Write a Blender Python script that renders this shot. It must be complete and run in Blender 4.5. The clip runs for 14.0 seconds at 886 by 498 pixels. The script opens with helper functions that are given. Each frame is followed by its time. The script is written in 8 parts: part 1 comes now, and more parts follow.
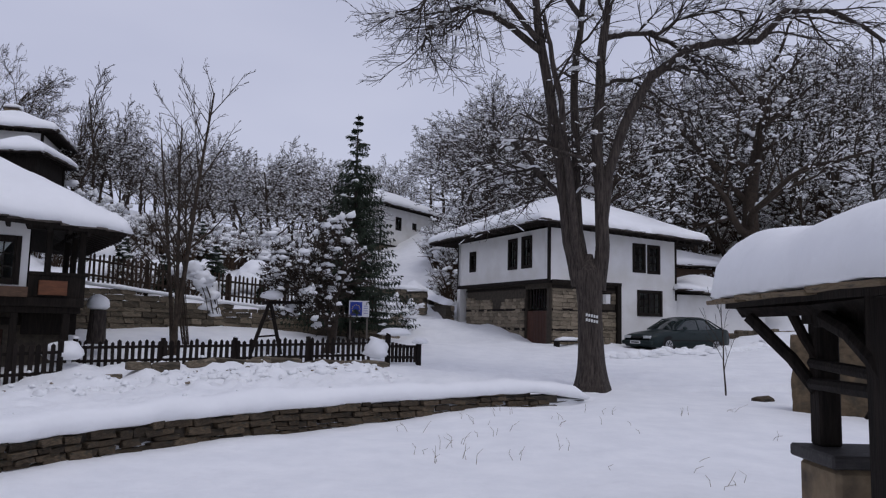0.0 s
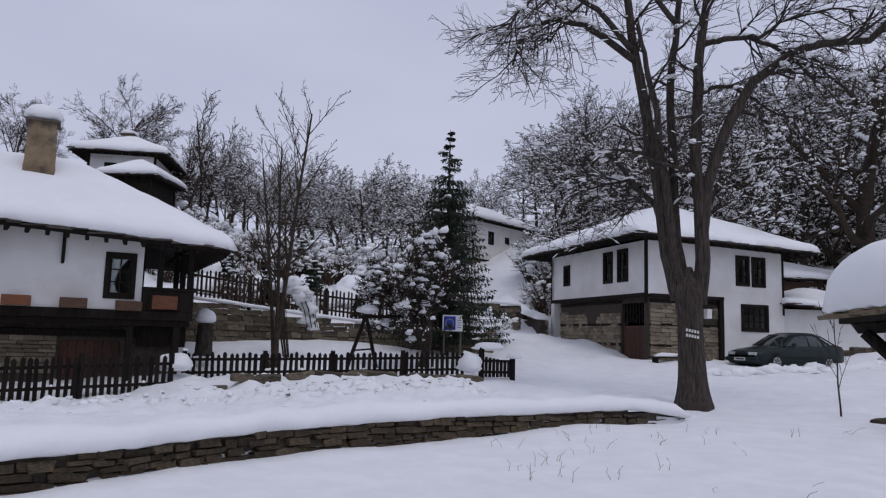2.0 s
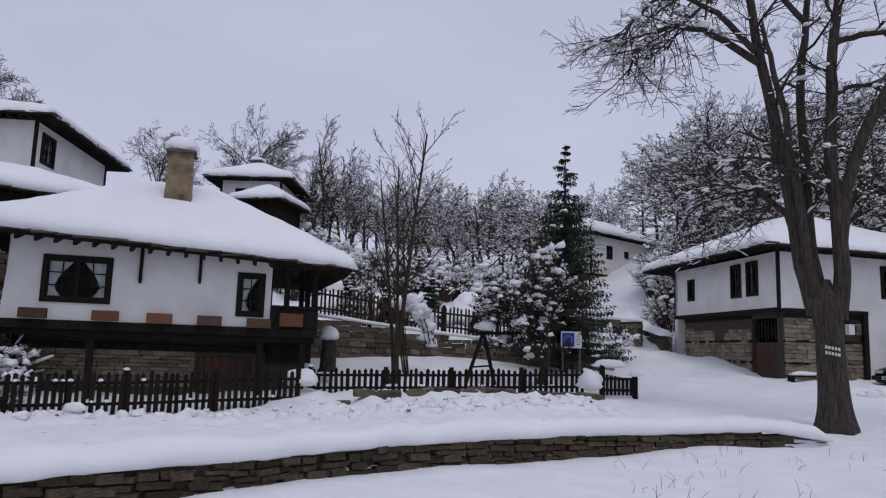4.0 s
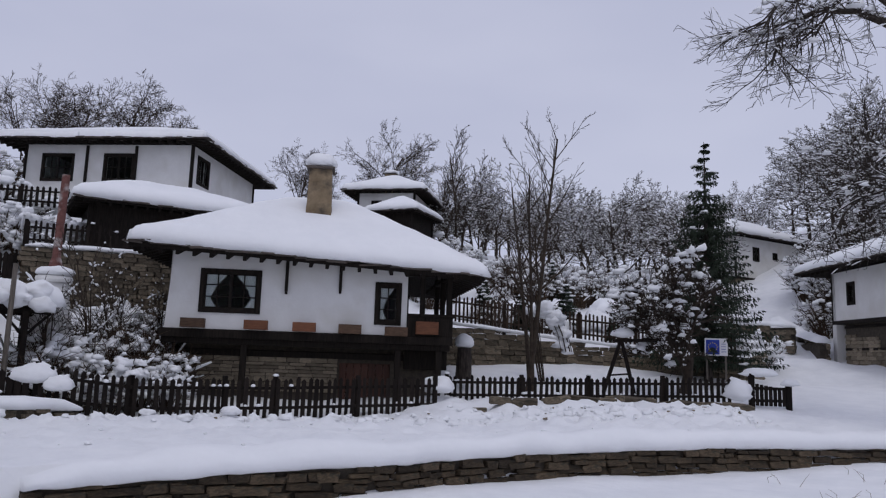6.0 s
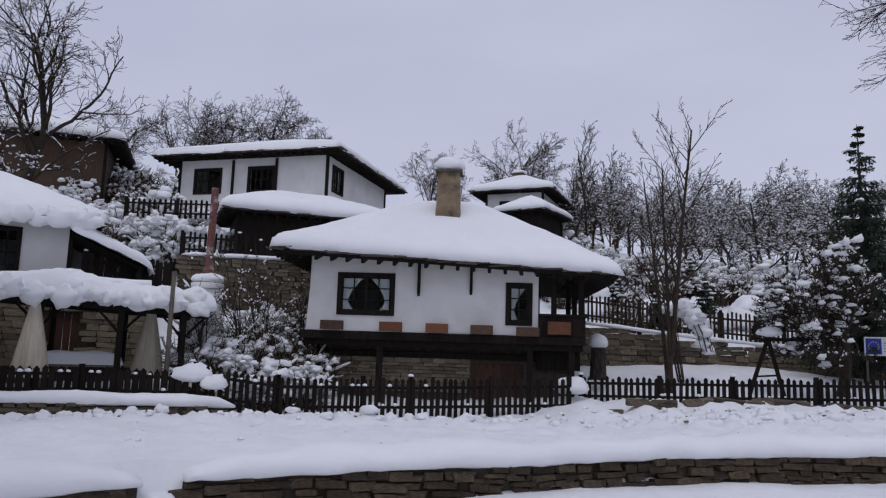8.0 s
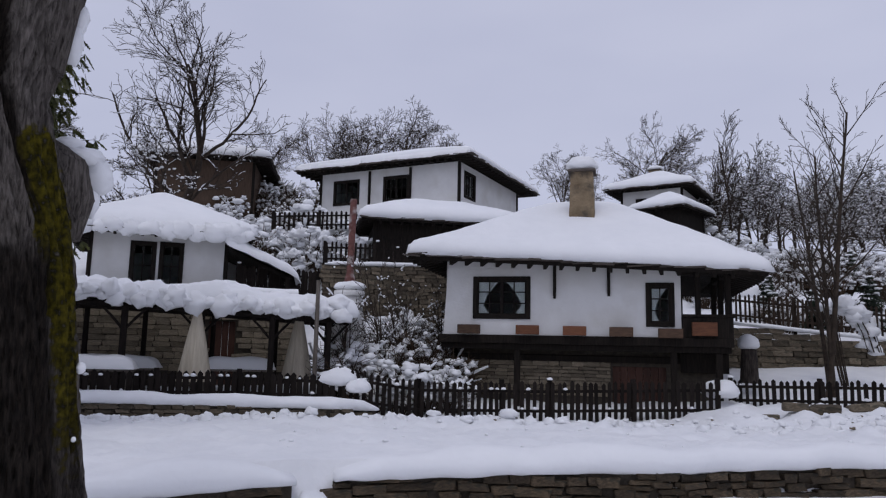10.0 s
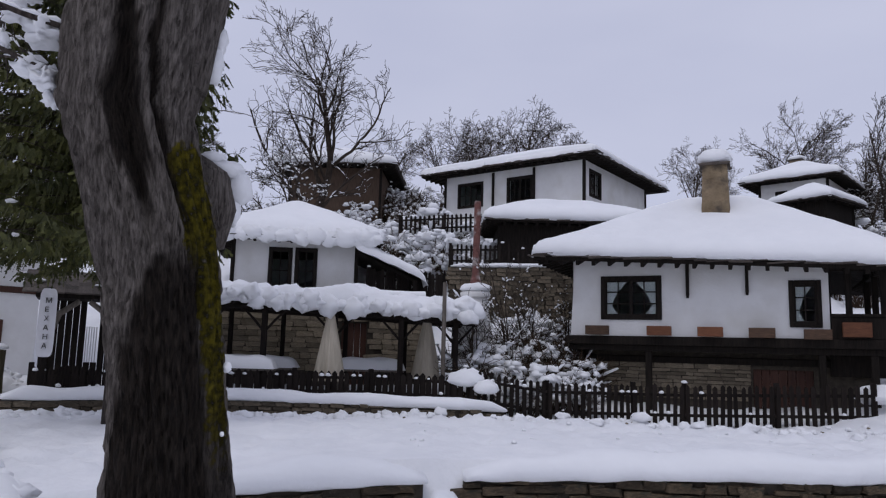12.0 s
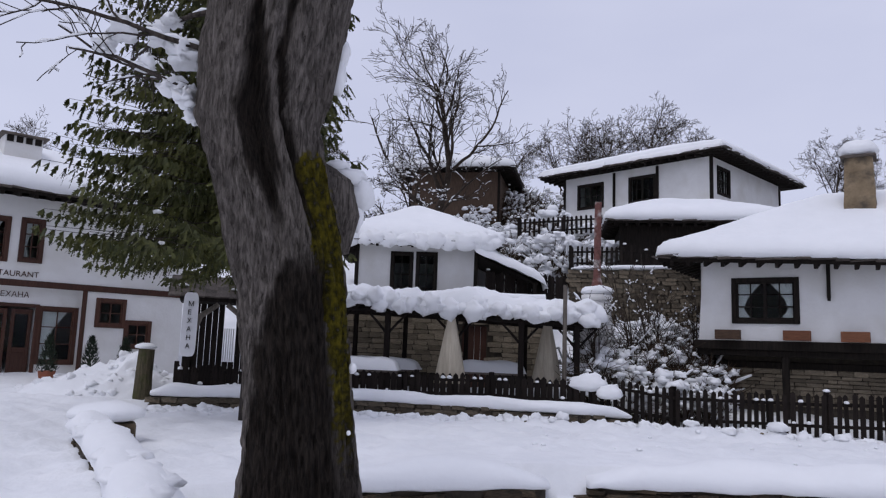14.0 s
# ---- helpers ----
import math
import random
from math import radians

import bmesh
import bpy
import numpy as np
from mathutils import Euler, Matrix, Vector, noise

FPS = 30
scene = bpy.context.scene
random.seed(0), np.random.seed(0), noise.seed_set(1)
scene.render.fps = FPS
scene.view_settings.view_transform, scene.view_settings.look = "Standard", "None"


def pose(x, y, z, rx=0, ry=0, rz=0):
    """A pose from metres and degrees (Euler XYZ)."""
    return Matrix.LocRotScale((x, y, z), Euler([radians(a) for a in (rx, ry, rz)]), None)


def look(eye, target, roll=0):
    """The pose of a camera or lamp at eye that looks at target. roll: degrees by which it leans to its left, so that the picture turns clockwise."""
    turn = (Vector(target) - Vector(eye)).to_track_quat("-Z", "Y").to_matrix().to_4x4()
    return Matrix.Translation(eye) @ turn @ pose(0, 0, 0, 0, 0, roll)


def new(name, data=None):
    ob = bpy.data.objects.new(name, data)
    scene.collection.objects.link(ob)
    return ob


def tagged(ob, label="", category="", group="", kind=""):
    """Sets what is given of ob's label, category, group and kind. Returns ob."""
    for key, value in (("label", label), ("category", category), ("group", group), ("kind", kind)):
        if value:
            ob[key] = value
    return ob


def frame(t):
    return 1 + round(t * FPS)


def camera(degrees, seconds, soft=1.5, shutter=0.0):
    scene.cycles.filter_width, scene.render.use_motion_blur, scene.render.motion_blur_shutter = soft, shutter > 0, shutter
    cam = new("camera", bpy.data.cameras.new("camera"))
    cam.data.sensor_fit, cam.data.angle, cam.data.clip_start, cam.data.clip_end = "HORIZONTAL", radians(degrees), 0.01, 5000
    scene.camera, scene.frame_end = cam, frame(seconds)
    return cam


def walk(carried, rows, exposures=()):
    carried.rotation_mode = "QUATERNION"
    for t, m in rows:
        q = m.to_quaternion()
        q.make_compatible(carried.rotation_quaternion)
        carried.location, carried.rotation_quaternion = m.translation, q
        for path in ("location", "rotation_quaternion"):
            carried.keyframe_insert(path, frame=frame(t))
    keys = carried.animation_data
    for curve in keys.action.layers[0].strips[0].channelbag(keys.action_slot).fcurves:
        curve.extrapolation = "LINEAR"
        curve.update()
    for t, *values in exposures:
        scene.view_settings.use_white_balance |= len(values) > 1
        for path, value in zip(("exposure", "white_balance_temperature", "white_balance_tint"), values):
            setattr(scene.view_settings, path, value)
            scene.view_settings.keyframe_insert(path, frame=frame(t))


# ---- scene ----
# camera: one standing pan, eye 1.6 m above the snow
cam = camera(62.07, 14.0, soft=1.2)
EYE = (0.0, 0.0, 1.6)
PATH = [
    (0.0, pose(*EYE, 96.07, -1.30, -0.14)),
    (0.5, pose(*EYE, 96.23, -1.37, 1.39)),
    (1.0, pose(*EYE, 96.43, -1.45, 3.07)),
    (1.5, pose(*EYE, 96.70, -1.62, 4.87)),
    (2.0, pose(*EYE, 97.00, -1.62, 7.08)),
    (2.5, pose(*EYE, 97.27, -1.66, 9.23)),
    (3.0, pose(*EYE, 97.54, -1.58, 11.64)),
    (5.5, pose(*EYE, 98.32, -2.05, 23.54)),
    (6.0, pose(*EYE, 98.26, -1.85, 26.53)),
    (6.5, pose(*EYE, 98.19, -1.72, 29.14)),
    (7.0, pose(*EYE, 98.14, -1.76, 31.68)),
    (7.5, pose(*EYE, 98.05, -1.85, 33.88)),
    (8.0, pose(*EYE, 97.98, -1.76, 36.69)),
    (10.5, pose(*EYE, 98.02, -1.23, 49.69)),
    (11.0, pose(*EYE, 98.04, -1.21, 52.08)),
    (11.5, pose(*EYE, 97.93, -1.18, 54.42)),
    (12.0, pose(*EYE, 97.84, -1.45, 57.02)),
    (12.5, pose(*EYE, 97.79, -1.76, 59.61)),
    (13.0, pose(*EYE, 97.79, -1.90, 62.13)),
    (13.5, pose(*EYE, 97.83, -1.99, 64.32)),
    (14.0, pose(*EYE, 97.80, -2.02, 66.28)),
]
walk(cam, PATH, exposures=[(0.0, 0.0), (8.0, 0.0), (10.5, 0.03), (12.0, 0.08), (13.0, 0.16), (14.0, 0.25)])

# ---- overcast winter light ----
world = bpy.data.worlds.new("winter_sky")
scene.world = world
world.use_nodes = True
wn, wl = world.node_tree.nodes, world.node_tree.links
wn.clear()
sky = wn.new("ShaderNodeTexSky")
sky.sky_type, sky.sun_disc = "NISHITA", False
sky.sun_elevation, sky.sun_rotation = radians(35), radians(200)
cloud = wn.new("ShaderNodeTexNoise")
cloud.inputs["Scale"].default_value, cloud.inputs["Detail"].default_value = 1.6, 4
wcoord, wmap = wn.new("ShaderNodeTexCoord"), wn.new("ShaderNodeMapping")
wmap.inputs["Scale"].default_value = (1, 1, 3)
wl.new(wcoord.outputs["Generated"], wmap.inputs["Vector"])
wl.new(wmap.outputs["Vector"], cloud.inputs["Vector"])
cramp = wn.new("ShaderNodeValToRGB")
cramp.color_ramp.elements[0].position, cramp.color_ramp.elements[1].position = 0.3, 0.75
cramp.color_ramp.elements[0].color = (5.0, 5.25, 6.95, 1)
cramp.color_ramp.elements[1].color = (6.0, 6.2, 7.8, 1)
wl.new(cloud.outputs["Fac"], cramp.inputs["Fac"])
wmix = wn.new("ShaderNodeMix")
wmix.data_type = "RGBA"
wmix.inputs["Factor"].default_value = 0.92
wl.new(sky.outputs["Color"], wmix.inputs["A"])
wl.new(cramp.outputs["Color"], wmix.inputs["B"])
bg, wout = wn.new("ShaderNodeBackground"), wn.new("ShaderNodeOutputWorld")
bg.inputs["Strength"].default_value = 0.094
wl.new(wmix.outputs["Result"], bg.inputs["Color"])
wl.new(bg.outputs["Background"], wout.inputs["Surface"])
sun_data = bpy.data.lights.new("sun", "SUN")
sun_data.energy, sun_data.angle, sun_data.color = 0.5, radians(25), (1.0, 0.97, 0.94)
sun_lamp = new("sun", sun_data)
sun_lamp.matrix_world = look((0, 0, 30), (-9, 13, 0))

# ---- materials ----
def mat(name, c1, c2=None, scale=6.0, rough=0.85, bump=0.3, bscale=None, detail=6, stretch=(1, 1, 1), metal=0.0,
        rand=0.0, island=0.0, spec=0.3, fine=0.0, c3=None, scale3=1.0):
    """Two-tone noise material; c3 adds large stains, rand/island vary the value from piece to piece."""
    m = bpy.data.materials.new(name)
    m.use_nodes = True
    n, l = m.node_tree.nodes, m.node_tree.links
    b = n["Principled BSDF"]
    b.inputs["Roughness"].default_value, b.inputs["Metallic"].default_value = rough, metal
    b.inputs["Specular IOR Level"].default_value = spec
    co, mp = n.new("ShaderNodeTexCoord"), n.new("ShaderNodeMapping")
    mp.inputs["Scale"].default_value = stretch
    l.new(co.outputs["Object"], mp.inputs["Vector"])
    nz = n.new("ShaderNodeTexNoise")
    nz.inputs["Scale"].default_value, nz.inputs["Detail"].default_value = scale, detail
    nz.inputs["Roughness"].default_value = 0.65
    l.new(mp.outputs["Vector"], nz.inputs["Vector"])
    rp = n.new("ShaderNodeValToRGB")
    rp.color_ramp.elements[0].position, rp.color_ramp.elements[1].position = 0.32, 0.68
    rp.color_ramp.elements[0].color, rp.color_ramp.elements[1].color = (*c1, 1), (*(c2 or c1), 1)
    l.new(nz.outputs["Fac"], rp.inputs["Fac"])
    col = rp.outputs["Color"]
    if c3:
        n3 = n.new("ShaderNodeTexNoise")
        n3.inputs["Scale"].default_value, n3.inputs["Detail"].default_value = scale3, 5
        l.new(co.outputs["Object"], n3.inputs["Vector"])
        r3 = n.new("ShaderNodeValToRGB")
        r3.color_ramp.elements[0].position, r3.color_ramp.elements[1].position = 0.5, 0.66
        l.new(n3.outputs["Fac"], r3.inputs["Fac"])
        mx = n.new("ShaderNodeMix")
        mx.data_type = "RGBA"
        l.new(r3.outputs["Color"], mx.inputs["Factor"])
        l.new(col, mx.inputs["A"])
        mx.inputs["B"].default_value = (*c3, 1)
        col = mx.outputs["Result"]
    if rand or island:
        if rand:
            src, k = n.new("ShaderNodeObjectInfo").outputs["Random"], rand
        else:
            src, k = n.new("ShaderNodeNewGeometry").outputs["Random Per Island"], island
        mr = n.new("ShaderNodeMapRange")
        mr.inputs["To Min"].default_value, mr.inputs["To Max"].default_value = 1 - k, 1 + k
        l.new(src, mr.inputs["Value"])
        hs = n.new("ShaderNodeHueSaturation")
        l.new(mr.outputs["Result"], hs.inputs["Value"])
        l.new(col, hs.inputs["Color"])
        col = hs.outputs["Color"]
    l.new(col, b.inputs["Base Color"])
    if bump:
        nb = n.new("ShaderNodeTexNoise")
        nb.inputs["Scale"].default_value, nb.inputs["Detail"].default_value = bscale or scale * 3, 8
        l.new(mp.outputs["Vector"], nb.inputs["Vector"])
        bp = n.new("ShaderNodeBump")
        bp.inputs["Strength"].default_value, bp.inputs["Distance"].default_value = bump, 0.03
        l.new(nb.outputs["Fac"], bp.inputs["Height"])
        l.new(bp.outputs["Normal"], b.inputs["Normal"])
    return m


SNOW = mat("snow", (0.84, 0.85, 0.865), (0.90, 0.905, 0.915), 0.8, 0.75, 0.45, 7, spec=0.2)
ROADSNOW = mat("trodden_snow", (0.80, 0.81, 0.83), (0.90, 0.905, 0.915), 1.3, 0.8, 0.9, 6, spec=0.2)
PLASTER = mat("lime_plaster", (0.70, 0.69, 0.67), (0.78, 0.775, 0.76), 1.2, 0.9, 0.25, 14, c3=(0.66, 0.645, 0.61), scale3=0.7)
DARKWOOD = mat("tarred_wood", (0.008, 0.007, 0.006), (0.026, 0.02, 0.016), 4, 0.85, 0.5, 12, stretch=(6, 6, 0.6), spec=0.15)
FENCEWOOD = mat("fence_wood", (0.008, 0.0065, 0.006), (0.024, 0.018, 0.015), 5, 0.88, 0.5, 20, stretch=(5, 5, 0.5), rand=0.35, spec=0.15)
BROWNWOOD = mat("weathered_brown_wood", (0.06, 0.038, 0.026), (0.12, 0.08, 0.055), 5, 0.85, 0.5, 16, stretch=(5, 5, 0.5), rand=0.25)
GREYWOOD = mat("grey_wood", (0.10, 0.085, 0.07), (0.2, 0.175, 0.15), 5, 0.85, 0.5, 16, stretch=(4, 4, 0.5), rand=0.2)
DOORWOOD = mat("red_brown_door", (0.045, 0.018, 0.012), (0.085, 0.036, 0.022), 5, 0.6, 0.4, 14, stretch=(6, 6, 0.5), rand=0.2)
BOXDARK = mat("dark_box_wood", (0.05, 0.03, 0.02), (0.11, 0.065, 0.04), 5, 0.8, 0.3, 14, stretch=(1, 5, 5), rand=0.2)
BOXWOOD = mat("terracotta_wood", (0.12, 0.048, 0.025), (0.21, 0.085, 0.042), 5, 0.75, 0.3, 14, stretch=(1, 5, 5), rand=0.35)
STONE = mat("wall_stone", (0.09, 0.07, 0.047), (0.2, 0.165, 0.12), 3.5, 0.92, 0.7, 14, rand=0.45, c3=(0.06, 0.055, 0.04), scale3=2.5)
STONEPALE = mat("pale_wall_stone", (0.19, 0.155, 0.11), (0.32, 0.27, 0.195), 3.0, 0.92, 0.7, 14, rand=0.35, c3=(0.14, 0.115, 0.085), scale3=2.2)
WETSTONE = mat("wet_wall_stone", (0.03, 0.022, 0.014), (0.125, 0.09, 0.055), 3.5, 0.8, 0.7, 14, rand=0.5, c3=(0.03, 0.028, 0.02), scale3=2.5)
MORTAR = mat("dark_joint", (0.035, 0.03, 0.024), (0.08, 0.066, 0.05), 8, 0.95, 0.6, 25)
SANDSTONE = mat("sandstone", (0.15, 0.11, 0.066), (0.29, 0.22, 0.14), 2.6, 0.92, 0.6, 16, c3=(0.08, 0.066, 0.05), scale3=2.2)
SLATE = mat("roof_slate", (0.05, 0.042, 0.036), (0.12, 0.10, 0.085), 4, 0.85, 0.5, 14, rand=0.4)
BARK = mat("bark", (0.012, 0.009, 0.008), (0.085, 0.069, 0.058), 9, 0.95, 1.0, 14, stretch=(2.8, 2.8, 0.35))
TWIG = mat("twig_bark", (0.024, 0.018, 0.013), (0.066, 0.048, 0.035), 7, 0.9, 0.2)
BRUSH = mat("brown_brush", (0.03, 0.02, 0.013), (0.09, 0.058, 0.036), 3, 0.9, 0.2)
GARDENWOOD = mat("brown_fence_wood", (0.022, 0.015, 0.011), (0.05, 0.035, 0.026), 5, 0.88, 0.5, 20, stretch=(5, 5, 0.5), rand=0.35, spec=0.15)
CURTAIN = mat("curtain", (0.7, 0.7, 0.69), (0.82, 0.81, 0.8), 3, 0.9, 0.2, stretch=(12, 12, 0.6))
INTERIOR = mat("room_dark", (0.05, 0.045, 0.04), (0.08, 0.07, 0.06), 2, 0.95, 0.0)
NEEDLE = mat("needles", (0.010, 0.017, 0.010), (0.027, 0.04, 0.021), 5, 0.7, 0.0, island=0.4)
NEEDLEGOLD = mat("olive_needles", (0.022, 0.03, 0.009), (0.085, 0.085, 0.02), 1.5, 0.7, 0.0, island=0.4)


def glass():
    m = bpy.data.materials.new("window_glass")
    m.use_nodes = True
    b = m.node_tree.nodes["Principled BSDF"]
    b.inputs["Base Color"].default_value = (0.8, 0.85, 0.85, 1)
    b.inputs["Roughness"].default_value, b.inputs["Transmission Weight"].default_value = 0.03, 1.0
    b.inputs["IOR"].default_value = 1.1
    return m


GLASS = glass()

# ---- mesh building ----
class Mesh:
    """Collects vertices and faces; every add_* appends one closed shape."""
    def __init__(self):
        self.v, self.f = [], []

    def quadset(self, verts, faces):
        o = len(self.v)
        self.v.extend(verts)
        self.f.extend([tuple(i + o for i in f) for f in faces])

    def box(self, x0, x1, y0, y1, z0, z1, m=None, c=0.0):
        """Box with chamfered edges of width c."""
        if c <= 0:
            vs = [Vector((x, y, z)) for x in (x0, x1) for y in (y0, y1) for z in (z0, z1)]
            fs = [(0, 1, 3, 2), (4, 6, 7, 5), (0, 4, 5, 1), (2, 3, 7, 6), (0, 2, 6, 4), (1, 5, 7, 3)]
        else:
            vs, fs, ix = [], [], {}
            lo, hi = (x0, y0, z0), (x1, y1, z1)
            for sx in (0, 1):
                for sy in (0, 1):
                    for sz in (0, 1):
                        s = (sx, sy, sz)
                        for a in range(3):
                            p = [hi[k] if s[k] else lo[k] for k in range(3)]
                            for k in range(3):
                                if k != a:
                                    p[k] += -c if s[k] else c
                            ix[s, a] = len(vs)
                            vs.append(Vector(p))
            for a in range(3):
                b, d = (a + 1) % 3, (a + 2) % 3
                for sa in (0, 1):
                    def key(sb, sd):
                        s = [0, 0, 0]
                        s[a], s[b], s[d] = sa, sb, sd
                        return ix[tuple(s), a]
                    q = (key(0, 0), key(1, 0), key(1, 1), key(0, 1))
                    fs.append(q if sa else q[::-1])
            for a in range(3):
                b, d = (a + 1) % 3, (a + 2) % 3
                for sb in (0, 1):
                    for sd in (0, 1):
                        def corner(sa, face):
                            s = [0, 0, 0]
                            s[a], s[b], s[d] = sa, sb, sd
                            return ix[tuple(s), face]
                        q = (corner(0, b), corner(1, b), corner(1, d), corner(0, d))
                        fs.append(q[::-1] if sb == sd else q)
            for s in [(i, j, k) for i in (0, 1) for j in (0, 1) for k in (0, 1)]:
                q = (ix[s, 0], ix[s, 1], ix[s, 2])
                fs.append(q if sum(s) % 2 else q[::-1])
        self.quadset([m @ p for p in vs] if m else vs, fs)

    def tube(self, pts, radii, n=6, cap=True, squash=1.0):
        """Tapered tube along a polyline."""
        pts = [Vector(p) for p in pts]
        o, k = len(self.v), len(pts)
        d0 = (pts[1] - pts[0]).normalized()
        side = d0.cross(Vector((0, 0, 1)))
        if side.length < 0.2:
            side = d0.cross(Vector((1, 0, 0)))
        side.normalize()
        for i, p in enumerate(pts):
            d = (pts[min(i + 1, k - 1)] - pts[max(i - 1, 0)]).normalized()
            side = side - d * side.dot(d)
            side.normalize()
            up = d.cross(side)
            for j in range(n):
                a = 2 * math.pi * j / n
                self.v.append(p + side * (math.cos(a) * radii[i]) + up * (math.sin(a) * radii[i] * squash))
        for i in range(k - 1):
            for j in range(n):
                a, b = o + i * n + j, o + i * n + (j + 1) % n
                self.f.append((a, b, b + n, a + n))
        if cap:
            self.f.append(tuple(range(o + n - 1, o - 1, -1)))
            self.f.append(tuple(range(o + (k - 1) * n, o + k * n)))

    def lump(self, c, rx, ry, rz, seed=0, n=7, rings=4, rough=0.18, flat=True):
        """A soft uneven lump, flattened below."""
        o = len(self.v)
        c = Vector(c)
        self.v.append(c + Vector((0, 0, rz)))
        for i in range(1, rings + 1):
            a = math.pi * i / (rings + 1)
            for j in range(n):
                b = 2 * math.pi * (j + 0.5 * (i % 2)) / n
                d = Vector((math.sin(a) * math.cos(b), math.sin(a) * math.sin(b), math.cos(a)))
                q = d * 1.7 + Vector((seed * 3.1, seed * 1.7, seed))
                k = 1 + rough * (noise.noise(q) + 0.35 * noise.noise(q * 3.1))
                z = d.z * rz * k
                self.v.append(c + Vector((d.x * rx * k, d.y * ry * k, z * (0.45 if flat and z < 0 else 1))))
        self.v.append(c - Vector((0, 0, rz * (0.45 if flat else 1))))
        for j in range(n):
            self.f.append((o, o + 1 + j, o + 1 + (j + 1) % n))
        for i in range(rings - 1):
            for j in range(n):
                a, b = o + 1 + i * n + j, o + 1 + i * n + (j + 1) % n
                self.f.append((a, a + n, b + n, b))
        e, l = len(self.v) - 1, o + 1 + (rings - 1) * n
        for j in range(n):
            self.f.append((l + j, e, l + (j + 1) % n))

    def grid(self, rows, closed=False):
        """Sheet through rows of points."""
        o, n = len(self.v), len(rows[0])
        for r in rows:
            self.v.extend(Vector(p) for p in r)
        for i in range(len(rows) - 1):
            for j in range(n - 1 + closed):
                a, b = o + i * n + j, o + i * n + (j + 1) % n
                self.f.append((a, b, b + n, a + n))

    def weld(self):
        """Join vertices that share one place."""
        seen, index = {}, []
        for p in self.v:
            index.append(seen.setdefault((round(p[0], 4), round(p[1], 4), round(p[2], 4)), len(seen)))
        self.v = [Vector(k) for k in seen]
        faces = [tuple(dict.fromkeys(index[i] for i in f)) for f in self.f]
        self.f = [f for f in faces if len(f) > 2]
        return self

    def data(self, name, material, smooth=False):
        me = bpy.data.meshes.new(name)
        me.from_pydata([tuple(p) for p in self.v], [], self.f)
        me.materials.append(material)
        if smooth:
            me.polygons.foreach_set("use_smooth", [True] * len(me.polygons))
        me.update()
        return me


def part(name, shape, material, parent, label="", smooth=False):
    """One mesh object under a thing or a part."""
    me = shape.data(name, material, smooth) if isinstance(shape, Mesh) else shape
    ob = new(name, me)
    ob.parent = parent
    return tagged(ob, label)


def thing(name, m, label, category, group="", kind=""):
    """An Empty at the base of a thing."""
    ob = new(name)
    ob.empty_display_size = 0.2
    ob.matrix_world = m
    return tagged(ob, label, category, group, kind)


def solo(name, shape, material, label, category, group="", kind="", smooth=False, m=None):
    """A thing of one mesh."""
    ob = new(name, shape.data(name, material, smooth))
    if m:
        ob.matrix_world = m
    return tagged(ob, label, category, group, kind)


def az(deg, r, z=0.0):
    """Point at a bearing (degrees left of the first view) and distance from the eye."""
    return Vector((-math.sin(radians(deg)) * r, math.cos(radians(deg)) * r, z))


def fbm(x, y, s, seed=0.0):
    return noise.fractal(Vector((x / s, y / s, seed)), 1.0, 2.0, 4)

# ---- ground: snow-covered meadow, lane and hillside in one sheet ----
AZ = [-40, -15, -3, 4, 14, 26, 38, 52, 66, 95]
RR = [10, 18, 22, 26, 30, 36, 44, 60, 90]
HEIGHT = np.array([
    [0.05, 0.05, 0.3, 0.6, 0.9, 2.0, 6.0, 14, 26],
    [0.05, 0.05, 0.3, 0.6, 0.95, 1.4, 4.0, 12, 24],
    [0.42, 0.22, 0.42, 0.7, 1.05, 1.7, 4.0, 11, 20],
    [0.42, 0.25, 0.5, 0.8, 1.3, 2.1, 3.6, 8.3, 14],
    [0.42, 0.18, 0.65, 1.2, 2.3, 3.3, 5.0, 8.5, 13],
    [0.42, 0.0, 0.7, 1.3, 3.0, 4.4, 6.5, 10, 14],
    [0.42, -0.04, 0.5, 1.0, 3.0, 5.8, 8.5, 11, 15],
    [0.42, -0.04, 0.5, 1.5, 4.6, 8.0, 9.0, 11, 15],
    [0.42, 0.05, 0.45, 0.6, 3.6, 7.0, 9.0, 12, 16],
    [0.1, 0.2, 0.4, 0.6, 1.0, 2.0, 5.0, 10, 15]])
WALL_AZ = [-30, -10, 0, 12, 30, 55, 73, 100]
WALL_R = [24, 16.7, 14.0, 11.9, 9.2, 8.4, 7.7, 7.4]


def wall_r(a):
    return float(np.interp(a, WALL_AZ, WALL_R))


def smooth(e0, e1, x):
    k = min(1.0, max(0.0, (x - e0) / (e1 - e0)))
    return k * k * (3 - 2 * k)


def base_height(a, r):
    rows = [np.interp(r, RR, h) for h in HEIGHT]
    z = float(np.interp(a, AZ, rows))
    return z + max(0.0, r - 90) * 0.03 * smooth(400, 90, r)


def wall_on(a):
    """1 where the lane's retaining wall stands, 0 where meadow and lane run into one another."""
    gap = smooth(55.3, 55.7, a) * smooth(58.0, 57.6, a)
    return smooth(-12.5, -9.5, a) * smooth(82, 74, a) * (1 - gap)


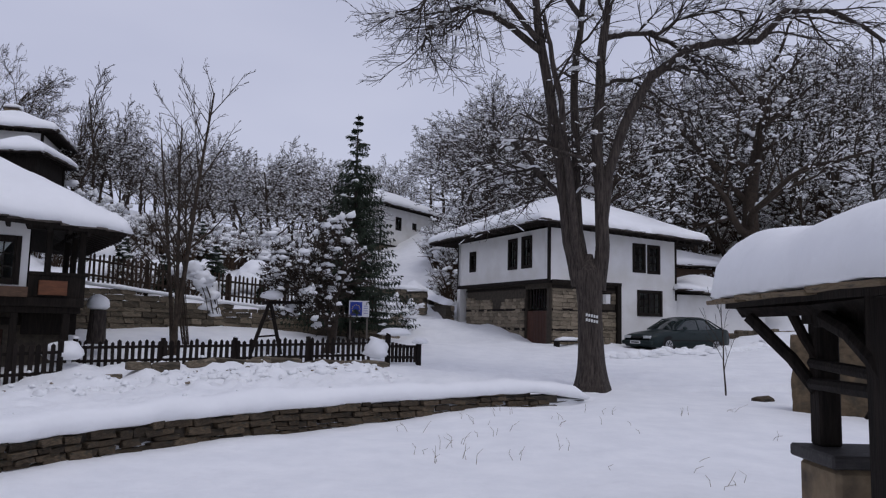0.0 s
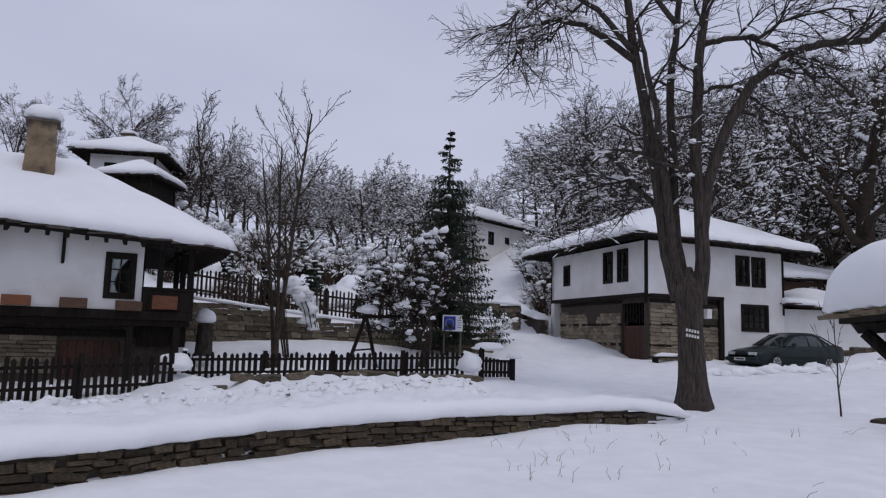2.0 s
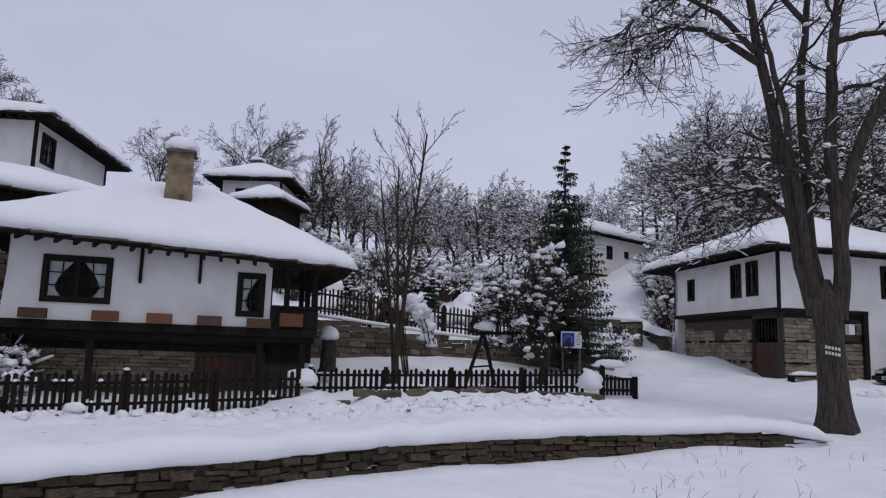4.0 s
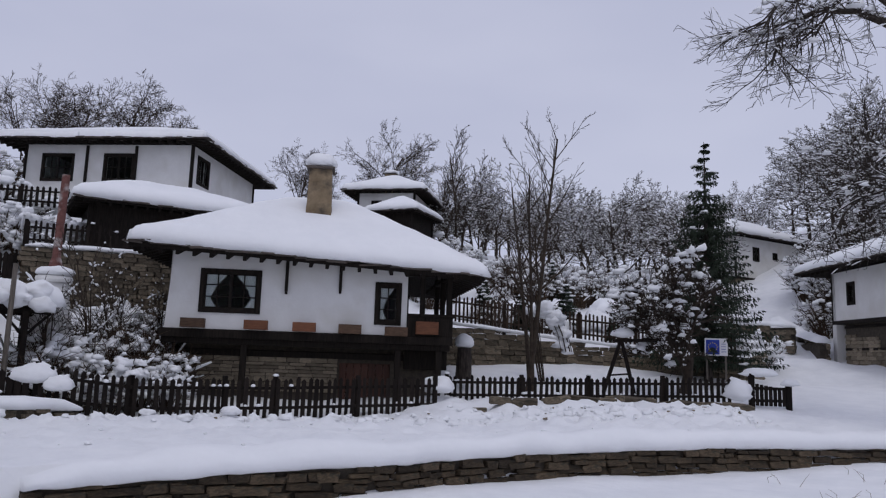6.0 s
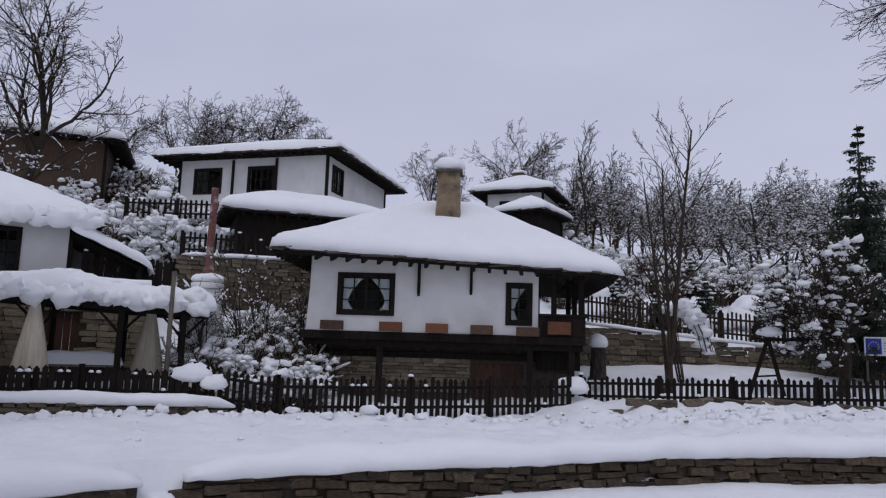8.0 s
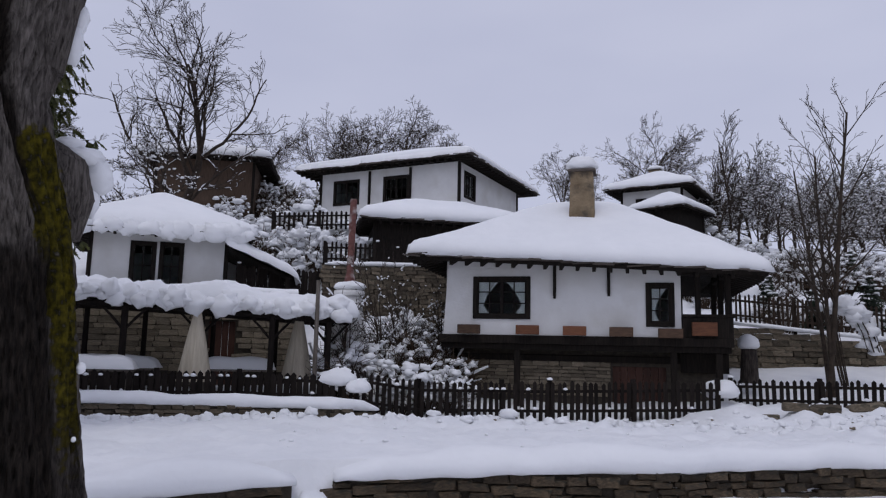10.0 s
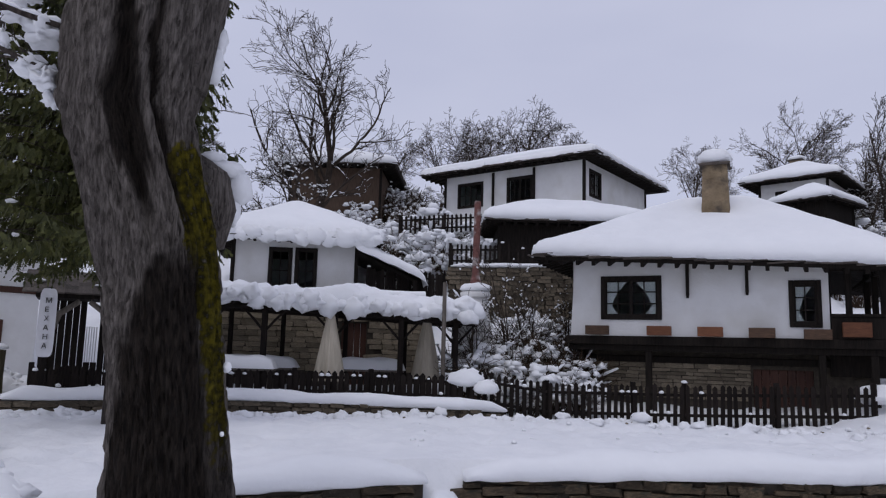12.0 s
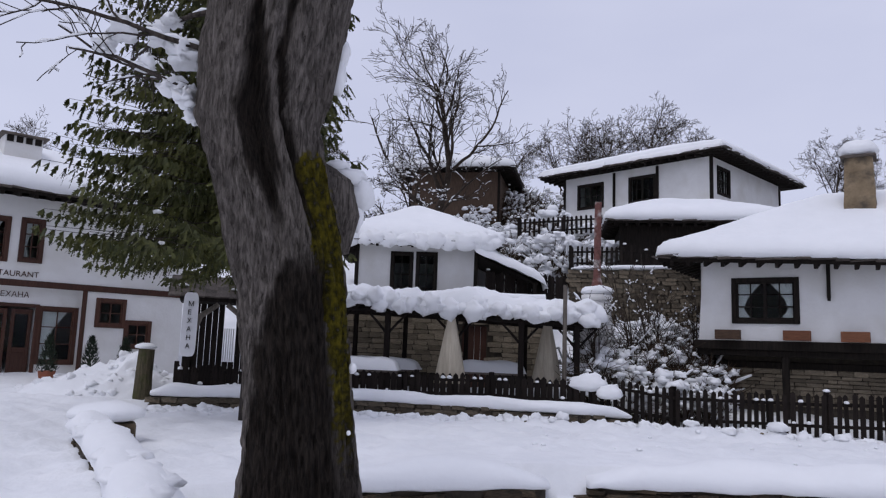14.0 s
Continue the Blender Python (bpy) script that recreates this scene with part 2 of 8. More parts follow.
def ground_z(x, y, fine=True):
    r, a = math.hypot(x, y), math.degrees(math.atan2(-x, y))
    w = wall_r(a)
    z = base_height(a, r)
    if r < w:
        k = wall_on(a)
        low = -0.04 * smooth(0.25 * w, 0.95 * w, r) - 0.03 + 0.05 * fbm(x, y, 3.0, 4) + 0.07 * smooth(14, -9, a) * smooth(0.6 * w, 0.95 * w, r)
        z = low * k + (-0.03 + 0.15 * smooth(0.5 * w, 1.05 * w, r)) * (1 - k)
    if fine:
        z += 0.05 * fbm(x, y, 2.6)
        lane = smooth(w + 0.8, w + 1.6, r) * smooth(26, 20, r)
        z += lane * (0.085 * fbm(x, y, 0.5, 3) + 0.05 * fbm(x, y, 0.22, 9))
        bank = smooth(16.3, 17.3, r) * smooth(21, 19, r) * smooth(31, 27, a) * smooth(3, 6, a)
        z += bank * (0.28 + 0.16 * fbm(x, y, 0.7, 5))
        row = smooth(14.2, 15.4, r) * smooth(17.2, 16.2, r) * smooth(-2, 4, a) * smooth(64, 58, a)
        z += row * (0.03 + 0.22 * abs(fbm(x, y, 0.5, 15)))
        hill = smooth(24, 34, r)
        z += hill * 0.5 * fbm(x, y, 4.0, 7) * smooth(150, 60, r)
    return z


def ground_sheet():
    fine = np.arange(-36, 104, 0.5)
    angles = np.concatenate([fine, np.arange(105, 324, 6.0)])
    inner = [0.12, 0.25, 0.38, 0.5, 0.6, 0.68, 0.75, 0.81, 0.86, 0.9, 0.93, 0.955, 0.975, 0.988, 0.9965]
    outer = [0.04, 0.12, 0.25, 0.45, 0.7] + list(np.arange(0.9, 14.0, 0.17)) + list(np.geomspace(14.2, 60, 60)) + [70, 90, 130, 200, 400, 1500]
    rows = []
    for a in angles:
        w = wall_r(a if a < 180 else a - 360)
        a2 = a if a < 180 else a - 360
        row = []
        for r in [k * w for k in inner] + [w + o for o in outer]:
            x, y = -math.sin(radians(a)) * r, math.cos(radians(a)) * r
            row.append((x, y, ground_z(x, y, r < 120)))
        rows.append(row)
    rows.append(rows[0])
    m = Mesh()
    m.grid(rows)
    centre = len(m.v)
    m.v.append(Vector((0, 0, -0.03)))
    n = len(rows[0])
    for i in range(len(rows) - 1):
        m.f.append((i * n, (i + 1) * n, centre))
    ob = solo("ground", m, ROADSNOW, "deep trodden snow over meadow, lane and steep hillside", "ground", kind="structure", smooth=True)
    bm = bmesh.new()
    bm.from_mesh(ob.data)
    bmesh.ops.recalc_face_normals(bm, faces=bm.faces)
    if sum(f.normal.z for f in bm.faces) < 0:
        bmesh.ops.reverse_faces(bm, faces=bm.faces)
    bm.to_mesh(ob.data)
    bm.free()
    return ob


ground_sheet()

# ---- house kit: all in the house's own frame, x along the front, y to the back ----
def wall_sheet(u0, u1, z0, z1, holes, thick=0.3, lean=0.0):
    """Upright wall with openings through it; front face at y = 0."""
    m = Mesh()
    us = sorted({u0, u1, *[h[0] for h in holes], *[h[1] for h in holes]})
    zs = sorted({z0, z1, *[h[2] for h in holes], *[h[3] for h in holes]})

    def solid(i, j):
        if not (0 <= i < len(us) - 1 and 0 <= j < len(zs) - 1):
            return False
        u, z = (us[i] + us[i + 1]) / 2, (zs[j] + zs[j + 1]) / 2
        return not any(h[0] < u < h[1] and h[2] < z < h[3] for h in holes)

    def p(i, j, y):
        return Vector((us[i] + (lean * (zs[j] - z0) / (z1 - z0) if i == 0 else 0), y, zs[j]))

    for i in range(len(us) - 1):
        for j in range(len(zs) - 1):
            if not solid(i, j):
                continue
            a, b, c, d = (i, j), (i + 1, j), (i + 1, j + 1), (i, j + 1)
            m.quadset([p(*a, 0), p(*b, 0), p(*c, 0), p(*d, 0)], [(0, 1, 2, 3)])
            m.quadset([p(*a, thick), p(*b, thick), p(*c, thick), p(*d, thick)], [(3, 2, 1, 0)])
            for (di, dj, e, g) in ((-1, 0, d, a), (1, 0, b, c), (0, -1, a, b), (0, 1, c, d)):
                if not solid(i + di, j + dj):
                    m.quadset([p(*e, 0), p(*g, 0), p(*g, thick), p(*e, thick)], [(3, 2, 1, 0)])
    return m


def wall_part(house, name, corner, turn, u0, u1, z0, z1, holes, material, label="", thick=0.3, lean=0.0):
    ob = part(name, wall_sheet(u0, u1, z0, z1, holes, thick, lean), material, house, label)
    ob.matrix_basis = pose(corner[0], corner[1], 0, 0, 0, turn)
    return ob


def window(house, corner, turn, u0, u1, z0, z1, sashes=1, bars=(1, 2), curtain=True, wood=None, proud=0.05):
    """Window in a wall: frame, sash bars, panes, curtains."""
    wood = wood or DARKWOOD
    win = new("window")
    win.parent = house
    win.matrix_basis = pose(corner[0], corner[1], 0, 0, 0, turn)
    fr = Mesh()
    t = 0.085
    for (a, b, c, d) in ((u0 - 0.03, u0 + t, z0 - 0.03, z1 + 0.03), (u1 - t, u1 + 0.03, z0 - 0.03, z1 + 0.03)):
        fr.box(a, b, -proud, 0.12, c, d, c=0.01)
    fr.box(u0 + t, u1 - t, -proud, 0.12, z1 - t, z1 + 0.03, c=0.01)
    fr.box(u0 + t, u1 - t, -proud, 0.12, z0 - 0.03, z0 + t, c=0.01)
    part("frame", fr, wood, win)
    w = (u1 - u0 - 2 * t) / sashes
    for s in range(sashes):
        a, b = u0 + t + s * w, u0 + t + (s + 1) * w
        sash = Mesh()
        e = 0.04
        sash.box(a, a + e, 0.0, 0.06, z0 + t, z1 - t)
        sash.box(b - e, b, 0.0, 0.06, z0 + t, z1 - t)
        sash.box(a + e, b - e, 0.0, 0.06, z1 - t - e, z1 - t)
        sash.box(a + e, b - e, 0.0, 0.06, z0 + t, z0 + t + e)
        for k in range(bars[0]):
            x = a + (b - a) * (k + 1) / (bars[0] + 1)
            sash.box(x - 0.015, x + 0.015, 0.01, 0.05, z0 + t + e, z1 - t - e)
        for k in range(bars[1]):
            z = z0 + t + (z1 - z0 - 2 * t) * (k + 1) / (bars[1] + 1)
            sash.box(a + e, b - e, 0.012, 0.048, z - 0.015, z + 0.015)
        part("sash", sash, wood, win)
        pane = Mesh()
        pane.box(a + e * 0.5, b - e * 0.5, 0.027, 0.033, z0 + t, z1 - t)
        part("pane", pane, GLASS, win).visible_shadow = False
        if curtain:
            cm = Mesh()
            rows = []
            for i in range(9):
                v = i / 8
                zz = z1 - t - 0.02 - v * (z1 - z0 - 2 * t - 0.06)
                pinch = 0.42 - 0.30 * math.sin(math.pi * min(1, v * 1.25) / 2) + (0.12 * (v - 0.8) / 0.2 if v > 0.8 else 0)
                row = []
                for j in range(17):
                    q = j / 16
                    x = (b - (b - a) * pinch * 2 * (1 - q)) if s == sashes - 1 and sashes > 1 else (a + (b - a) * pinch * 2 * q)
                    row.append((x, 0.11 + 0.012 * math.sin(q * 40), zz))
                rows.append(row)
            cm.grid(rows)
            part("curtain", cm, CURTAIN, win, "white tied-back curtain", True)
    return win


def stones(house, corner, turn, u0, u1, z0, z1, holes, material, sw=(0.22, 0.5), sh=(0.09, 0.17), seed=1, depth=0.12, name="stone", cap=300, topfn=None, botfn=None):
    """Coursed rubble: every stone an object on one of six shared blocks, standing proud of a dark joint bed."""
    rnd = random.Random(seed)
    meshes = []
    for k in range(6):
        m = Mesh()
        m.box(-0.5, 0.5, -0.5, 0.5, -0.5, 0.5, c=0.07)
        m.v = [p + Vector((rnd.uniform(-0.05, 0.05), rnd.uniform(-0.12, 0.12), rnd.uniform(-0.06, 0.06))) for p in m.v]
        meshes.append(m.data(name, material))
    z, count = z0, 0
    frame_m = pose(corner[0], corner[1], 0, 0, 0, turn)
    while z < z1 - 0.03:
        h = min(rnd.uniform(*sh), z1 - z)
        u = u0
        while u < u1 - 0.04:
            w = min(rnd.uniform(*sw), u1 - u)
            mid, zm = u + w / 2, z + h / 2
            inside = not any(hh[0] - w * 0.3 < mid < hh[1] + w * 0.3 and hh[2] < zm < hh[3] for hh in holes)
            if inside and count < cap:
                ob = new(name, rnd.choice(meshes))
                ob.parent = house
                ob.matrix_basis = frame_m @ pose(mid, 0.02 - rnd.uniform(0, 0.03), zm, rnd.uniform(-3, 3), rnd.uniform(-2, 2), rnd.uniform(-3, 3)) @ Matrix.Diagonal((w - 0.018, depth, h - 0.014, 1))
                count += 1
            u += w
        z += h
    return count


def roof_height(u, v, box, slope):
    u0, u1, v0, v1 = box
    return max(0.0, min(u - u0, u1 - u, v - v0, v1 - v)) * slope


def hip_roof(house, box, ze0, ze1, slope, snow=0.4, crest=99.0, seed=1, rafters=True, slates=True, sag=0.0, label="thick smooth snow on the roof", material=None):
    """Hipped slate roof with eaves, rafter tails and a thick snow cover. ze0, ze1: eave height at the two ends."""
    u0, u1, v0, v1 = box
    rnd = random.Random(seed)

    def eave(u):
        return ze0 + (ze1 - ze0) * (u - u0) / (u1 - u0)

    def deck(u, v):
        return eave(u) + min(roof_height(u, v, box, slope), crest)
    nu, nv = max(14, int((u1 - u0) / 0.22)), max(12, int((v1 - v0) / 0.25))
    us, vs = [u0 + (u1 - u0) * i / nu for i in range(nu + 1)], [v0 + (v1 - v0) * j / nv for j in range(nv + 1)]
    m = Mesh()
    m.grid([[(u, v, deck(u, v) - 0.0) for v in vs] for u in us])
    m.grid([[(u, v, deck(u, v) - 0.1) for v in reversed(vs)] for u in us])
    for line in ([(u, v0) for u in us], [(u1, v) for v in vs], [(u, v1) for u in reversed(us)], [(u0, v) for v in reversed(vs)]):
        m.grid([[(u, v, deck(u, v) - 0.1) for u, v in line], [(u, v, deck(u, v)) for u, v in line]])
    roof = part("roof", m, DARKWOOD, house, "dark boarded eaves under the snow")
    if rafters:
        rm = Mesh()
        rm.box(-0.045, 0.045, 0, 0.9, -0.06, 0.06, c=0.01)
        rme = rm.data("rafter", DARKWOOD)
        n = int((u1 - u0 - 0.5) / 0.42)
        for i in range(n):
            u = u0 + 0.35 + i * 0.42
            ob = part("rafter", rme, DARKWOOD, roof)
            ob.matrix_basis = pose(u, v0 + 0.04, eave(u) - 0.15, math.degrees(math.atan(slope)) * 0.5, 0, 0)
        n = int((v1 - v0 - 0.5) / 0.42)
        for side, turn in ((u0 + 0.04, -90), (u1 - 0.04, 90)):
            for i in range(n):
                ob = part("rafter", rme, DARKWOOD, roof)
                ob.matrix_basis = pose(side, v0 + 0.35 + i * 0.42, eave(side) - 0.15, math.degrees(math.atan(slope)) * 0.5, 0, turn)
    if slates:
        sm = Mesh()
        sm.box(-0.5, 0.5, -0.5, 0.5, -0.5, 0.5, c=0.06)
        sme = sm.data("slate", SLATE)

        def row(p, q, turn):
            length, s = (q - p).length, 0.0
            while s < length:
                w = rnd.uniform(0.22, 0.6)
                c = p.lerp(q, min(1, (s + w / 2) / length))
                ob = part("slate", sme, SLATE, roof)
                ob.matrix_basis = pose(c.x, c.y, eave(c.x) + rnd.uniform(-0.0, 0.035), rnd.uniform(-6, 6), rnd.uniform(-3, 3), turn + rnd.uniform(-4, 4)) @ Matrix.Diagonal((w, rnd.uniform(0.3, 0.5), rnd.uniform(0.03, 0.06), 1))
                s += w * 0.92
        row(Vector((u0, v0 + 0.1, 0)), Vector((u1, v0 + 0.1, 0)), 0)
        row(Vector((u1 - 0.1, v0, 0)), Vector((u1 - 0.1, v1, 0)), 90)
        row(Vector((u0 + 0.1, v1, 0)), Vector((u0 + 0.1, v0, 0)), 90)
    # the snow: rounded, overhanging rim, uneven top
    s = Mesh()
    e = 0.12
    su = [u0 - e + (u1 - u0 + 2 * e) * i / (nu * 2) for i in range(nu * 2 + 1)]
    sv = [v0 - e + (v1 - v0 + 2 * e) * j / (nv * 2) for j in range(nv * 2 + 1)]

    def soft(u, v):
        d = min(u - u0 + e, u1 + e - u, v - v0 + e, v1 + e - v)
        k = min(1.0, max(0.0, d / (snow * 0.9)))
        return math.sqrt(max(0.0, 1 - (1 - k) ** 2))

    def wob(u, v):
        return 0.035 * noise.fractal(Vector((u * 1.1, v * 1.1, seed * 5.3)), 1.0, 2.0, 3)

    def edge(u, v):
        du = 0.06 * noise.noise(Vector((u * 2.2, v * 2.2, seed + 3.0)))
        return du

    def avg(u, v):
        k = 0.45
        return (2 * deck(u, v) + deck(min(u1, u + k), v) + deck(max(u0, u - k), v) + deck(u, min(v1, v + k)) + deck(u, max(v0, v - k))) / 6

    top, low = [], []
    for u in su:
        ra, rb = [], []
        for v in sv:
            cu, cv = min(u1, max(u0, u)), min(v1, max(v0, v))
            k = soft(u, v)
            x, y = u + (edge(u, v) if k < 0.7 else 0), v + (edge(v, u) if k < 0.7 else 0)
            zz = min(avg(cu, cv), deck(cu, cv) + 0.25)
            hang = 0.07 * noise.noise(Vector((u * 1.7, v * 1.7, seed + 9.0)))
            ra.append((x, y, zz + (0.0 + hang * (1 - k)) + snow * k * (1 + 0.12 * noise.noise(Vector((u * 0.5, v * 0.5, seed)))) + wob(u, v)))
            rb.append((x, y, zz + hang * (1 - k) + (wob(u, v) if k == 0 else 0.01 - 0.03 * k)))
        top.append(ra)
        low.append(rb)
    s.grid([r[::-1] for r in top])
    s.grid(low)
    for a, b in ((top[0], low[0]), (low[-1], top[-1]), ([r[-1] for r in top], [r[-1] for r in low]), ([r[0] for r in low], [r[0] for r in top])):
        s.grid([a, b])
    part("snow_cover", s.weld(), material or SNOW, house, label, True)
    return roof


def chimney(house, x, y, z0, z1, w, material, cap_snow=0.25, seed=1, taper=0.8, wd=None):
    """Slightly tapered stone stack with slab, vents and a snow cap."""
    ch = new("chimney")
    ch.parent = house
    ch.matrix_basis = pose(x, y, 0)
    wd = wd or w
    body = Mesh()
    rows = []
    k = 10
    for i in range(k + 1):
        q = i / k
        s = 1 + (taper - 1) * q
        ring = []
        for cx, cy in ((-1, -1), (0, -1), (1, -1), (1, 0), (1, 1), (0, 1), (-1, 1), (-1, 0)):
            j = 0.012 * noise.noise(Vector((cx * 2, cy * 2, q * 9 + seed)))
            ring.append((cx * w / 2 * s * (0.96 if cx * cy else 1) + j, cy * wd / 2 * s * (0.96 if cx * cy else 1) + j, z0 + (z1 - z0) * q))
        rows.append(ring)
    body.grid(rows, closed=True)
    part("shaft", body, material, ch, "weathered sandstone chimney stack")
    slab = Mesh()
    t = taper
    slab.box(-w * t * 0.62, w * t * 0.62, -wd * t * 0.62, wd * t * 0.62, z1, z1 + 0.07, c=0.02)
    part("slab", slab, SLATE, ch)
    if cap_snow:
        sn = Mesh()
        sn.lump((0, 0, z1 + 0.07 + cap_snow * 0.3), w * t * 0.74, wd * t * 0.74, cap_snow * 0.8, seed, 14, 7, 0.12)
        part("snow_cap", sn, SNOW, ch, "", True)
    return ch


def place(p, q):
    """Frame of a house whose front runs from p to q as seen from outside."""
    a = math.degrees(math.atan2(q[1] - p[1], q[0] - p[0]))
    return pose(p[0], p[1], 0, 0, 0, a)


def shell(house, box, z0, z1, material, sides, thick=0.3):
    """Plain closing walls: sides is a string out of 'rbl' (right, back, left), and a floor and ceiling inside."""
    u0, u1, v0, v1 = box
    if "r" in sides:
        wall_part(house, "side_wall", (u1, v0), 90, thick, v1 - v0, z0, z1, [], material)
    if "b" in sides:
        wall_part(house, "back_wall", (u1, v1), 180, thick, u1 - u0, z0, z1, [], material)
    if "l" in sides:
        wall_part(house, "side_wall", (u0, v1), -90, thick, v1 - v0 - thick, z0, z1, [], material)
    m = Mesh()
    m.box(u0 + thick, u1 - thick, v0 + thick, v1 - thick, z0 + 0.02, z0 + 0.12)
    m.box(u0 + thick, u1 - thick, v0 + thick, v1 - thick, z1 - 0.1, z1 - 0.02)
    part("floor_and_ceiling", m, INTERIOR, house)

# ---- the white house over the lane, with the open porch ----
def main_house():
    h = thing("house", place((-15.06, 13.91), (-9.83, 17.42)), "white plastered timber house on dark stone base, snow-covered hipped roof", "house")
    wl_, wr_ = (0.86, 2.38, 2.56, 3.66), (5.45, 6.11, 2.40, 3.49)
    front = wall_part(h, "front_wall", (0, 0), 0, 0, 6.3, 2.1, 4.15, [wl_, wr_], PLASTER, "whitewashed uneven plaster wall", lean=0.12)
    window(h, (0, 0), 0, *wl_, sashes=2, bars=(1, 2))
    window(h, (0, 0), 0, *wr_, sashes=1, bars=(1, 2))
    shell(h, (0, 6.3, 0, 6.0), 2.1, 4.15, PLASTER, "rbl")
    # jetty beam, brackets
    m = Mesh()
    m.box(-0.1, 7.55, -0.14, 0.25, 1.87, 2.1, c=0.02)
    part("jetty_beam", m, DARKWOOD, h)
    m = Mesh()
    m.box(-0.05, 7.5, 0.0, 6.0, 1.72, 1.87, c=0.01)
    part("joist_deck", m, DARKWOOD, h)
    for u, zb in ((3.06, 3.15), (4.48, 3.22)):
        m = Mesh()
        m.box(u - 0.04, u + 0.04, -0.1, 0.0, zb, 4.0, c=0.01)
        m.box(u - 0.035, u + 0.035, -0.06, 0.0, zb - 0.06, zb, c=0.01)
        part("bracket", m, DARKWOOD, h)
    # stone base
    wall_part(h, "base_wall", (0, 0), 0, 0.35, 7.3, -0.4, 1.72, [(4.55, 5.95, 0.2, 1.32)], MORTAR).matrix_basis = pose(0, 0.75, 0)
    stones(h, (0, 0.75), 0, 0.4, 4.5, 0.5, 1.45, [], STONEPALE, (0.2, 0.5), (0.09, 0.16), 4)
    m = Mesh()
    m.box(0.3, 7.3, 0.62, 0.75, 1.42, 1.6, c=0.02)
    part("lintel_beam", m, DARKWOOD, h)
    cd = new("cellar_door")
    cd.parent = h
    tagged(cd, "red-brown plank cellar door")
    for k in range(7):
        m = Mesh()
        m.box(4.55 + k * 0.2, 4.745 + k * 0.2, 0.85, 0.9, 0.2, 1.32, c=0.008)
        part("plank", m, DOORWOOD, cd)
    for u in (2.05, 6.1, 7.2):
        m = Mesh()
        m.box(u - 0.08, u + 0.08, 0.0, 0.16, -0.3, 1.72, c=0.015)
        part("post", m, DARKWOOD, h)
    shell(h, (0.35, 7.3, 0.75, 6.0), -0.4, 1.7, MORTAR, "rbl")
    # porch
    m = Mesh()
    m.box(6.32, 7.55, -0.1, -0.04, 2.1, 2.62, c=0.01)
    m.box(7.49, 7.55, -0.04, 3.0, 2.1, 2.62, c=0.01)
    part("porch_rail", m, DARKWOOD, h)
    m2 = Mesh()
    m2.box(6.3, 7.6, -0.14, 0.02, 2.62, 2.7, c=0.015)
    m2.box(7.45, 7.6, 0.02, 3.0, 2.62, 2.7, c=0.015)
    part("handrail", m2, DARKWOOD, h)
    for u, v in ((6.72, -0.02), (7.45, -0.02), (7.45, 1.4), (7.45, 2.9), (6.5, 2.9)):
        m = Mesh()
        m.box(u - 0.07, u + 0.07, v - 0.0, v + 0.14, 2.1, 3.95, c=0.015)
        part("porch_post", m, DARKWOOD, h)
    m = Mesh()
    m.box(6.3, 7.6, -0.06, 0.14, 3.72, 3.9, c=0.015)
    m.box(7.4, 7.58, 0.14, 3.0, 3.72, 3.9, c=0.015)
    part("porch_beam", m, DARKWOOD, h)
    # hanging under-porch boards
    m = Mesh()
    m.box(6.3, 7.5, 0.55, 0.62, 1.2, 1.72, c=0.01)
    part("apron_panel", m, DARKWOOD, h)
    hip_roof(h, (-0.85, 8.3, -0.75, 6.7), 4.2, 3.72, 0.56, 0.42, 2.05, seed=2)
    chimney(h, 3.72, 1.65, 4.9, 6.9, 0.8, SANDSTONE, 0.42, seed=3, taper=0.82)
    for u, z, wood in ((0.47, 2.12, BOXDARK), (2.06, 2.12, BOXWOOD), (3.30, 2.11, BOXWOOD), (4.49, 2.1, BOXDARK), (5.71, 2.08, BOXDARK)):
        flower_box(h, u, u + 0.6, -0.36, z, 0.24, wood)
    flower_box(h, 6.54, 7.14, -0.3, 2.15, 0.34, BOXWOOD)
    return h


def flower_box(house, u0, u1, v, z, hgt, wood):
    """Planked planter hung before the wall on the jetty beam."""
    b = new("flower_box")
    b.matrix_world = house.matrix_world.copy()
    tagged(b, "empty reddish wooden flower box on the beam below the windows" if wood is BOXWOOD else "empty dark brown wooden flower box below the windows", "flower box", "flower boxes under the windows")
    m = Mesh()
    m.box(u0, u1, v, v + 0.025, z, z + hgt, c=0.006)
    part("front_board", m, wood, b)
    m = Mesh()
    m.box(u0, u1, v + 0.19, v + 0.215, z, z + hgt, c=0.006)
    part("back_board", m, wood, b)
    for a in (u0, u1 - 0.025):
        m = Mesh()
        m.box(a, a + 0.025, v + 0.025, v + 0.19, z, z + hgt, c=0.005)
        part("end_board", m, wood, b)
    m = Mesh()
    m.box(u0 + 0.025, u1 - 0.025, v + 0.025, v + 0.19, z + 0.01, z + 0.05)
    part("base", m, wood, b)
    return b


main_house()


